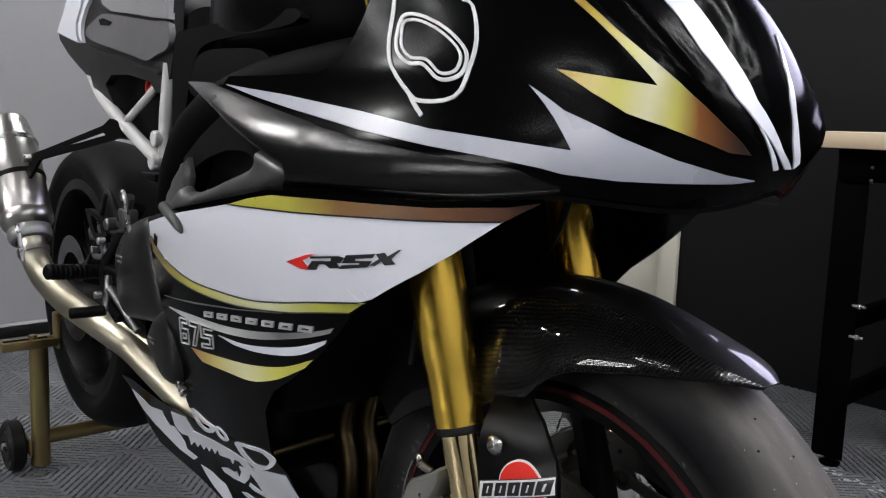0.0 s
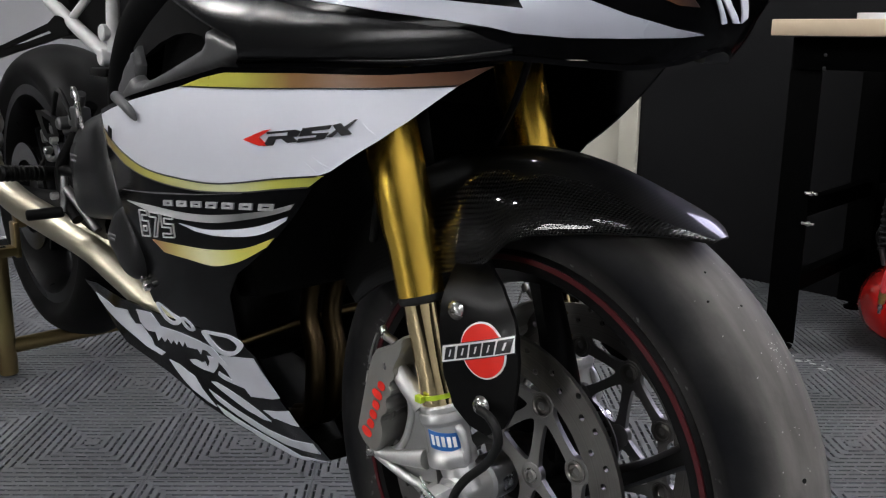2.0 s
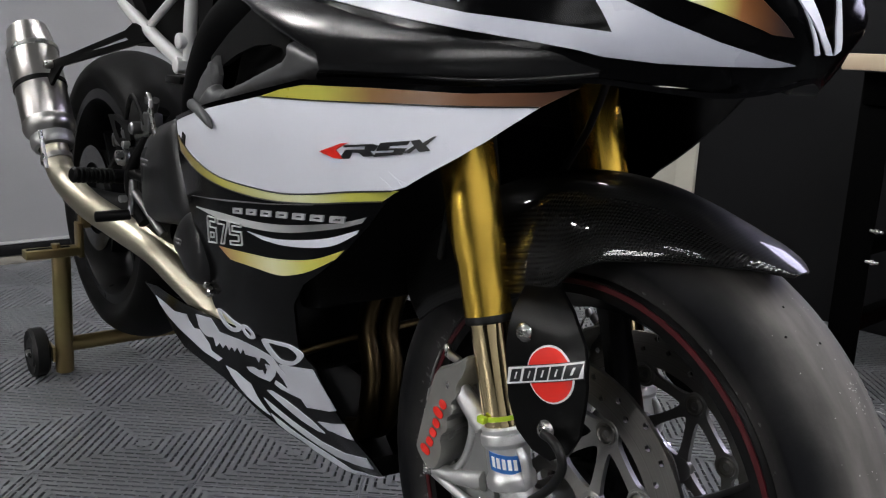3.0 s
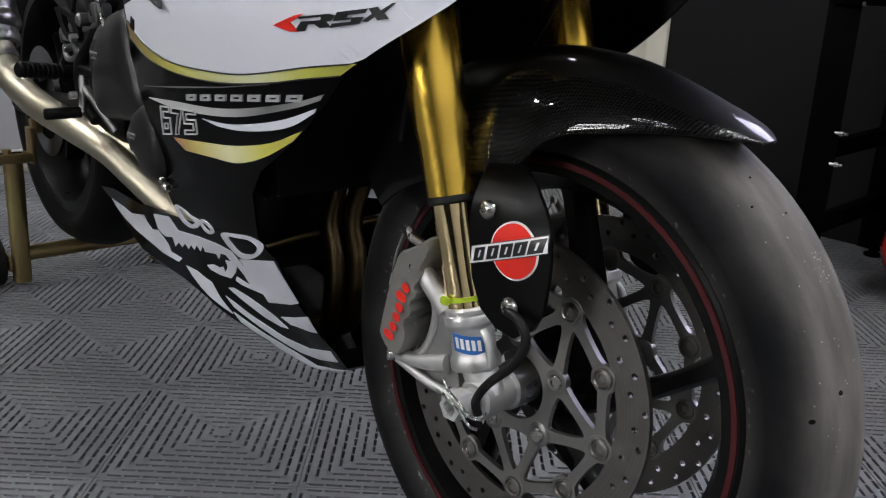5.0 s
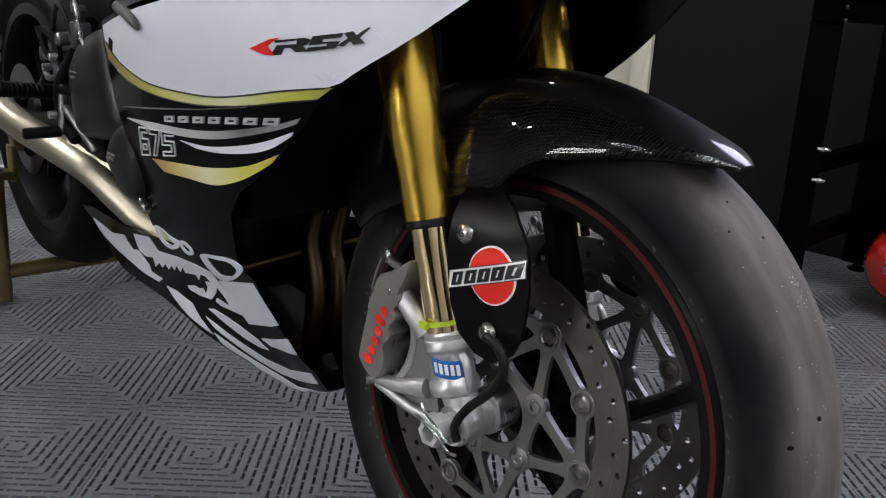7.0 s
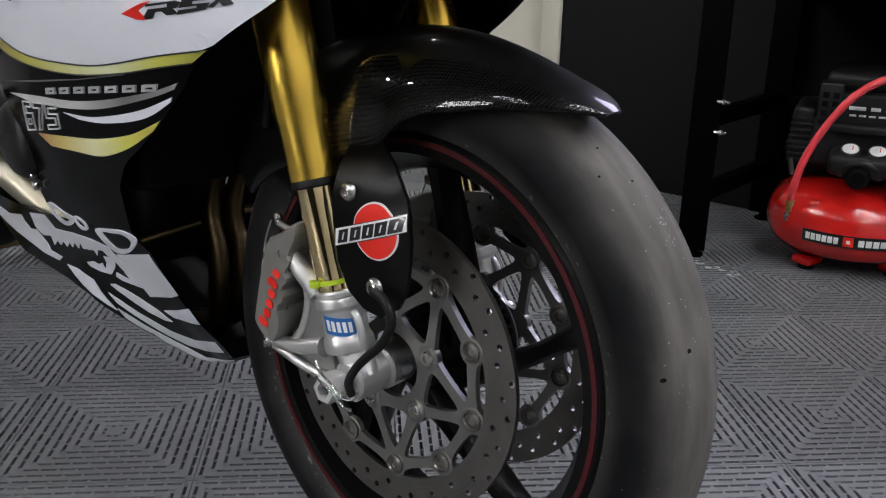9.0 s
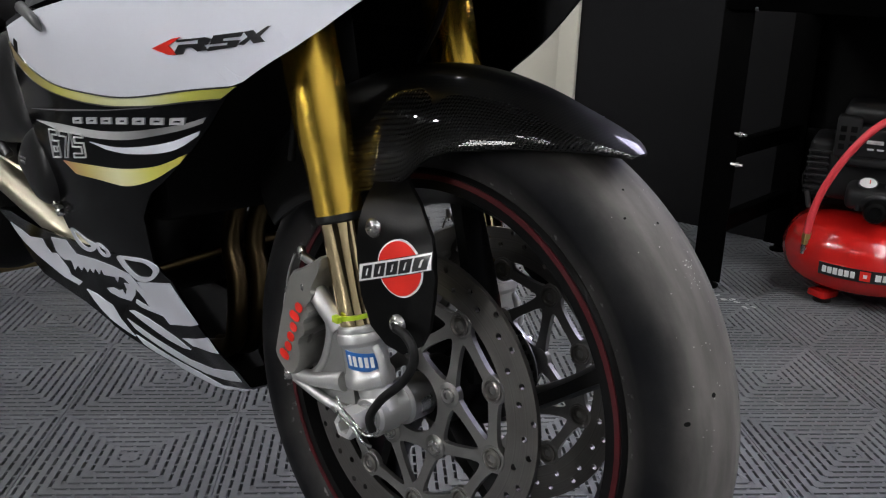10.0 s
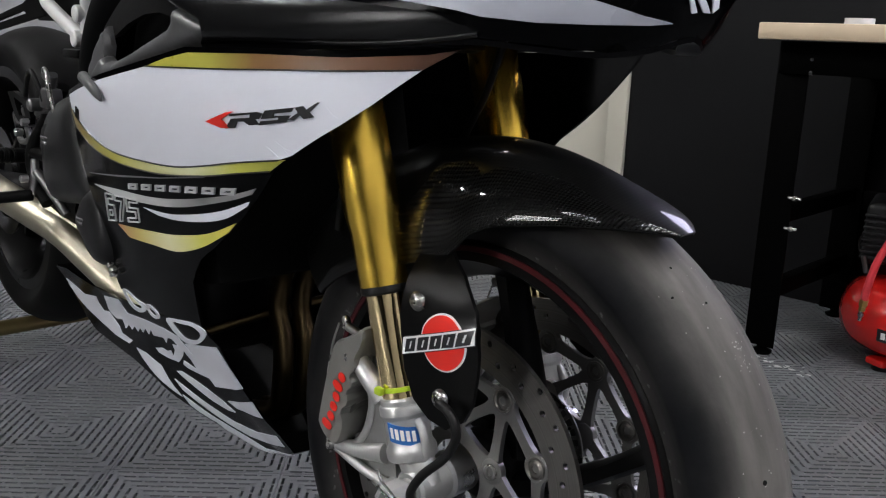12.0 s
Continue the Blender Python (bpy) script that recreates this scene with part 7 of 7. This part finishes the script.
part("muffler_ring", lathe_bm([(0.028, -0.004), (0.035, -0.002), (0.0385, 0.004), (0.0395, 0.012), (0.0385, 0.021), (0.030, 0.022)], mm, 40), CAST_DARK, muffler, "dull pewter ring at the muffler's end", m=CH)
part("muffler_clamp", lathe_bm([(0.046, 0.122), (0.0485, 0.122), (0.0485, 0.131), (0.046, 0.131), (0.046, 0.122)], mm, 40), MATT_BLACK, muffler, m=CH)
part("muffler_band", lathe_bm([(0.046, 0.197), (0.0478, 0.198), (0.0478, 0.206), (0.044, 0.210), (0.046, 0.197)], mm, 40), BRIGHT_ALU, muffler, m=CH)
part("pipe_collar", lathe_bm([(0.027, -0.03), (0.0285, -0.03), (0.0285, -0.02), (0.027, -0.02), (0.027, -0.03)], mm, 32), MUFFLER, muffler, m=CH)
def on_muffler(a, h, lift):
    """A place on the muffler's skin: a degrees round it, h along it."""
    d = Vector((math.cos(radians(a)), math.sin(radians(a)), 0)) * (0.0467 + lift)
    return mm @ Vector((d.x, d.y, h))


def muffler_patch(a0, a1, h0, h1, lift):
    bm = bmesh.new()
    rows = [[bm.verts.new(on_muffler(a0 + (a1 - a0) * i / 6, h, l)) for i in range(7)] for l in (lift, lift - 0.001) for h in (h0, h1)]
    for a, b in ((0, 1), (3, 2), (1, 3), (2, 0)):
        for i in range(6):
            bm.faces.new((rows[a][i], rows[a][i + 1], rows[b][i + 1], rows[b][i]))
    return bm


to_front = mm.to_3x3().inverted() @ Vector((0.55, -0.83, 0))
front_a = math.degrees(math.atan2(to_front.y, to_front.x))
part("maker_strip", muffler_patch(front_a - 58, front_a - 38, 0.135, 0.192, 0.0006), BLACK_WRAP, muffler, "black strip with pale printed bars", m=CH)
for k in range(5):
    part("print_bar", muffler_patch(front_a - 54, front_a - 42, 0.139 + 0.0105 * k, 0.146 + 0.0105 * k, 0.0013), PALE_PRINT, muffler, m=CH)
part("spring", rod_bm((-1.170, -0.226, 0.557), (-1.155, -0.222, 0.49), 0.004, 10), BRIGHT_ALU, muffler, m=CH)
part("muffler_bracket", plate([(-1.2091, 0.6824), (-1.1608, 0.6934), (-0.9762, 0.7415), (-0.9545, 0.7539), (-0.9381, 0.7488), (-0.9186, 0.724), (-0.9383, 0.7207), (-1.1641, 0.6762), (-1.1827, 0.6723), (-1.2184, 0.6386), (-1.2422, 0.6183), (-1.2492, 0.6262), (-1.223, 0.657)], lambda u, v, w: Vector((u, -0.19 + (u + 1.22) * 0.24 + w, v)), 0.006, 0.03, [[(-1.1093, 0.6994), (-0.9774, 0.7313), (-0.9677, 0.7261), (-1.0424, 0.7105)]]), MATT_BLACK, bike, "flat black forked muffler bracket", m=CH)
part("bracket_bolt", rod_bm((-1.215, -0.186, 0.674), (-1.215, -0.202, 0.674), 0.008, 10, 0.001), BOLT, muffler, m=CH)

# rear wheel and swingarm
RX = Vector((-1.325, 0, 0.398))
TO_R = Matrix.Translation(RX) @ pose(0, 0, 0, 90)
rear = part("rear_wheel", wheel_y([(0.206, -0.070), (0.2265, -0.068), (0.2265, -0.062), (0.205, -0.045), (0.195, 0.0), (0.205, 0.045), (0.2265, 0.062), (0.2265, 0.068), (0.206, 0.070), (0.188, 0.03), (0.188, -0.03), (0.206, -0.070)], 96, TO_R), WHEEL_BLACK, bike, "black cast rear wheel", m=CH)
part("tyre", wheel_y(tyre_profile(0.2165, 0.305, 0.080, 0.062), 128, TO_R), REAR_TYRE, rear, "black slick rear tyre", m=CH)
part("hub", wheel_y([(0, -0.07), (0.05, -0.07), (0.055, -0.05), (0.04, 0.0), (0.055, 0.05), (0.05, 0.07), (0, 0.07)], 48, TO_R), WHEEL_BLACK, rear, "black rear hub", m=CH)
for k in range(5):
    part("spoke", wheel_spoke(radians(5 + 72 * k), RX, 0.045, 0.195, 0.032, 0.03, 0.011), WHEEL_BLACK, rear, m=CH)
part("rear_disc", wheel_y([(0.075, -0.088), (0.11, -0.088), (0.11, -0.083), (0.075, -0.083), (0.075, -0.088)], 64, TO_R), REAR_RIM, rear, m=CH)
bm = bmesh.new()
for s in (-1, 1):
    tube(bm, [(-0.80, s * 0.10, 0.43), (-0.95, s * 0.115, 0.425), (-1.15, s * 0.122, 0.41), (-1.365, s * 0.115, 0.398)], [0.032, 0.036, 0.032, 0.026], segs=14)
rod(bm, (-0.80, -0.12, 0.43), (-0.80, 0.12, 0.43), 0.035, 20)
part("swingarm", bm, MATT_BLACK, bike, "black aluminium swingarm", m=CH)
# footrest gear
peg = part("footpeg", rod_bm((-0.900, -0.165, 0.506), (-0.878, -0.256, 0.517), 0.0115, 18, 0.002), MATT_BLACK, bike, "black knurled footpeg", m=CH)
for k in range(9):
    t = 0.25 + 0.085 * k
    a, b = Vector((-0.900, -0.165, 0.506)), Vector((-0.878, -0.256, 0.517))
    part("peg_ring", rod_bm(a.lerp(b, t), a.lerp(b, t + 0.05), 0.0128, 16, 0.0015), MATT_BLACK, peg, m=CH)
bm = bmesh.new()
tube(bm, [(-0.80, -0.135, 0.62), (-0.84, -0.15, 0.57), (-0.872, -0.165, 0.517), (-0.862, -0.165, 0.47), (-0.83, -0.16, 0.44)], 0.010, segs=12)
tube(bm, [(-0.872, -0.165, 0.517), (-0.80, -0.15, 0.51), (-0.75, -0.135, 0.52)], 0.009, segs=12)
rest = plate([(-0.9754, 0.602), (-0.9463, 0.6045), (-0.8818, 0.5936), (-0.8687, 0.5696), (-0.8753, 0.558), (-0.9164, 0.5533), (-0.9431, 0.5636), (-0.9605, 0.5835)], lambda u, v, w: Vector((u, -0.165 + w, v)), 0.008, 0.02, [[(-0.9446, 0.5953), (-0.9039, 0.5879), (-0.8927, 0.5689), (-0.9229, 0.5675), (-0.938, 0.581)]])
rest_me = bpy.data.meshes.new("rest")
rest.to_mesh(rest_me)
rest.free()
bm.from_mesh(rest_me)
bpy.data.meshes.remove(rest_me)
bracket = part("footrest_bracket", bm, MATT_BLACK, bike, "black rearset bracket", m=CH)
part("brake_pedal", rod_bm((-0.85, -0.175, 0.452), (-0.872, -0.225, 0.448), 0.009, 14, 0.002), MATT_BLACK, bracket, m=CH)
part("pedal_arm", tube_bm([(-0.865, -0.165, 0.505), (-0.855, -0.17, 0.475), (-0.85, -0.175, 0.452)], 0.006, segs=10), DARK_STEEL, bracket, m=CH)
part("heel_guard", tube_bm([(-0.79, -0.165, 0.635), (-0.775, -0.17, 0.648), (-0.765, -0.17, 0.640), (-0.758, -0.168, 0.600), (-0.745, -0.16, 0.565)], 0.0035, segs=12), BOLT, bracket, m=CH)
bm = bmesh.new()
box(bm, (0.034, 0.026, 0.030), (-0.80, -0.155, 0.604), 0.005)
rod(bm, (-0.81, -0.155, 0.604), (-0.775, -0.158, 0.640), 0.007, 14, 0.001)
rod(bm, (-0.800, -0.150, 0.59), (-0.835, -0.150, 0.53), 0.0055, 12)
box(bm, (0.06, 0.02, 0.03), (-0.94, -0.15, 0.565), 0.006)
rod(bm, (-0.94, -0.15, 0.56), (-0.80, -0.155, 0.59), 0.006, 10)
part("master_cylinder", bm, DARK_STEEL, bracket, m=CH)
for p in ((-0.845, -0.175, 0.565), (-0.868, -0.178, 0.548), (-0.852, -0.18, 0.478)):
    part("bracket_bolt", rod_bm(p, (p[0], p[1] - 0.012, p[2]), 0.006, 8, 0.001), BRIGHT_ALU, bracket, m=CH)
part("brake_hose", tube_bm([(-0.80, -0.165, 0.60), (-0.83, -0.17, 0.64), (-0.87, -0.165, 0.63), (-0.95, -0.15, 0.57), (-1.05, -0.14, 0.50), (-1.18, -0.135, 0.46)], 0.004, segs=8), RUBBER, bracket, m=CH)
part("pivot_boss", rod_bm((-0.835, -0.14, 0.592), (-0.835, -0.178, 0.592), 0.010, 20, 0.003), DARK_STEEL, bracket, m=CH)
part("linkage_rod", rod_bm((-0.842, -0.17, 0.49), (-0.775, -0.15, 0.43), 0.007, 12, 0.001), DARK_STEEL, bracket, m=CH)
part("reservoir_clip", tube_bm([(-1.02, -0.14, 0.545), (-0.99, -0.15, 0.565), (-0.95, -0.15, 0.555), (-0.93, -0.15, 0.53), (-0.97, -0.15, 0.52), (-1.0, -0.145, 0.53)], 0.005, segs=8), DARK_STEEL, bracket, m=CH)
part("chain_guard", box_bm((0.06, 0.03, 0.012), (-0.74, -0.13, 0.672), 0.003), MATT_BLACK, bracket, m=CH)

# ---- rear paddock stand ----
stand = thing("paddock_stand", CH @ Vector((-1.32, 0, 0)), "yellow zinc plated rear paddock stand with rubber wheels", "paddock stand")
SX = -1.375
cross = part("cross_tube", rod_bm((SX, -0.16, 0.072), (SX, 0.16, 0.072), 0.0165, 20), ZINC_GOLD, stand, m=CH)
for s in (-1, 1):
    up_ = part("upright", rod_bm((SX, s * 0.150, 0.012), (SX + 0.012, s * 0.150, 0.275), 0.0190, 24, 0.002), ZINC_GOLD, stand, m=CH)
    wheel = part("stand_wheel", lathe_bm([(0.012, -0.016), (0.030, -0.016), (0.034, -0.012), (0.040, -0.014), (0.048, -0.016), (0.053, -0.011), (0.053, 0.011), (0.048, 0.016), (0.040, 0.014), (0.034, 0.012), (0.030, 0.016), (0.012, 0.016)], Matrix.Translation((SX - 0.035, s * 0.196, 0.0535)) @ pose(0, 0, 0, 90), 40), RUBBER, stand, "black rubber stand wheel", m=CH)
    part("wheel_bolt", rod_bm((SX - 0.035, s * 0.145, 0.0535), (SX - 0.035, s * 0.219, 0.0535), 0.0075, 10, 0.001), BRIGHT_ALU, wheel, m=CH)
    part("wheel_arm", box_bm((0.06, 0.008, 0.035), (SX - 0.02, s * 0.172, 0.055), 0.003), ZINC_GOLD, stand, m=CH)
    arm = part("top_plate", box_bm((0.036, 0.115, 0.018), (SX + 0.012, s * 0.165, 0.282), 0.002), ZINC_GOLD, stand, m=CH)
    part("slot", box_bm((0.010, 0.085, 0.004), (SX + 0.012, s * 0.175, 0.2905), 0.0005), DEEP_BLACK, arm, m=CH)
    part("slot_bolt", rod_bm((SX + 0.012, s * 0.160, 0.288), (SX + 0.012, s * 0.160, 0.300), 0.0095, 6), ZINC_GOLD, arm, m=CH)
    hook = part("hook", box_bm((0.032, 0.012, 0.075), (SX + 0.014, s * 0.112, 0.305), 0.003), ZINC_GOLD, stand, m=CH)
    part("hook_tab", box_bm((0.026, 0.022, 0.030), (SX + 0.014, s * 0.100, 0.345), 0.004), ZINC_GOLD, hook, m=CH)

# ---- flecks on the floor ----
bm = bmesh.new()
random.seed(4)
for k in range(26):
    x, y = -0.26 + random.gauss(0, 0.07), 1.28 + random.gauss(0, 0.02)
    r = random.uniform(0.002, 0.007)
    vs = [bm.verts.new((x + r * math.cos(a) * random.uniform(0.6, 1.6), y + r * math.sin(a) * 0.8, 0.0012)) for a in (2 * math.pi * j / 7 for j in range(7))]
    bm.faces.new(vs)
tagged(part("paint_flecks", bm, PALE_PRINT), "white paint flecks on the floor by the bench", "paint flecks", kind="stuff")

bm = bmesh.new()
rnd = random.Random(31)
for k in range(150):
    x, y = rnd.uniform(-1.5, 0.9), rnd.uniform(-0.75, 1.3)
    a = rnd.uniform(0, math.pi)
    r, w = rnd.uniform(0.0008, 0.0024), rnd.choice((1, 1, 1, 1, 5, 9))
    vs = []
    for j in range(7):
        p, q = r * w * math.cos(2 * math.pi * j / 7) * rnd.uniform(0.7, 1.3), r * 0.7 * math.sin(2 * math.pi * j / 7) * rnd.uniform(0.7, 1.3)
        vs.append(bm.verts.new((x + p * math.cos(a) - q * math.sin(a), y + p * math.sin(a) + q * math.cos(a), 0.0008)))
    bm.faces.new(vs)
tagged(part("floor_dust", bm, DUST), "pale specks and scratches on the floor tiles", "dust", kind="stuff")

# ---- floor tiles ----
TS = 0.28
TILE_O = Vector((-0.767, -0.063, 0))
TILE_A = radians(45.3)


def tile_mesh():
    """One slotted tile: square ribs joined by small bridges over a dark base."""
    vs, fs = [], []

    def quad(*p):
        b = len(vs)
        vs.extend(p)
        fs.append((b, b + 1, b + 2, b + 3))

    pitch, slot, deep = TS / 2 / 9.5, 0.0050, -0.012
    for q in range(4):
        c, s = (1, 0, -1, 0)[q], (0, 1, 0, -1)[q]

        def P(d, l, z):
            return (c * d - s * l, s * d + c * l, z)
        for i in range(10):
            d0 = i * pitch + slot * 0.5 if i else 0.0005
            d1 = (i + 1) * pitch - slot * 0.5 if i < 9 else TS / 2 - 0.0006
            quad(P(d0, -d0, 0), P(d1, -d1, 0), P(d1, d1, 0), P(d0, d0, 0))
            quad(P(d1, -d1, 0), P(d1, -d1, deep), P(d1, d1, deep), P(d1, d1, 0))
            if i:
                quad(P(d0, d0, 0), P(d0, d0, deep), P(d0, -d0, deep), P(d0, -d0, 0))
            if i < 9:
                a0, a1 = d1, d1 + slot
                n = max(2, round(2 * a1 / 0.0262))
                for k in range(n + 1):
                    l0 = -a0 + 2 * a0 * k / n
                    h = 0.0021 if 0 < k < n else 0.0042
                    quad(P(a0, l0 - h, -0.0006), P(a1, l0 - h, -0.0006), P(a1, l0 + h, -0.0006), P(a0, l0 + h, -0.0006))
                    quad(P(a0, l0 + h, -0.0006), P(a1, l0 + h, -0.0006), P(a1, l0 + h, deep), P(a0, l0 + h, deep))
                    quad(P(a0, l0 - h, deep), P(a1, l0 - h, deep), P(a1, l0 - h, -0.0006), P(a0, l0 - h, -0.0006))
    me = bpy.data.meshes.new("floor_tile")
    me.from_pydata(vs, [], fs)
    me.materials.append(TILE)
    return me


TILE_MESH = tile_mesh()
u_ = Vector((math.cos(TILE_A), math.sin(TILE_A), 0)) * TS
v_ = Vector((-math.sin(TILE_A), math.cos(TILE_A), 0)) * TS
turn_tile = pose(0, 0, 0, 0, 0, math.degrees(TILE_A))
far_v, far_f = [], []
for i in range(-26, 27):
    for j in range(-26, 27):
        p = TILE_O + u_ * (i + 0.5) + v_ * (j + 0.5)
        if X0 - 0.1 < p.x < X1 + 0.1 and -2.25 < p.y < Y1 + 0.1:
            ob = new("floor_tile", TILE_MESH)
            ob.parent = floor
            ob.matrix_basis = Matrix.Translation(p) @ turn_tile
        elif X0 - 0.1 < p.x < X1 + 0.1 and Y0 - 0.1 < p.y <= -2.25:
            m = Matrix.Translation(p) @ turn_tile
            base = len(far_v)
            far_v += [m @ v.co for v in TILE_MESH.vertices]
            far_f += [[base + k for k in f.vertices] for f in TILE_MESH.polygons]
far_me = bpy.data.meshes.new("floor_tiling")
far_me.from_pydata(far_v, [], far_f)
far_me.materials.append(TILE)
tagged(new("floor_tiling", far_me), "grey slotted plastic floor tiles across the rest of the garage", "floor tiles", kind="stuff")
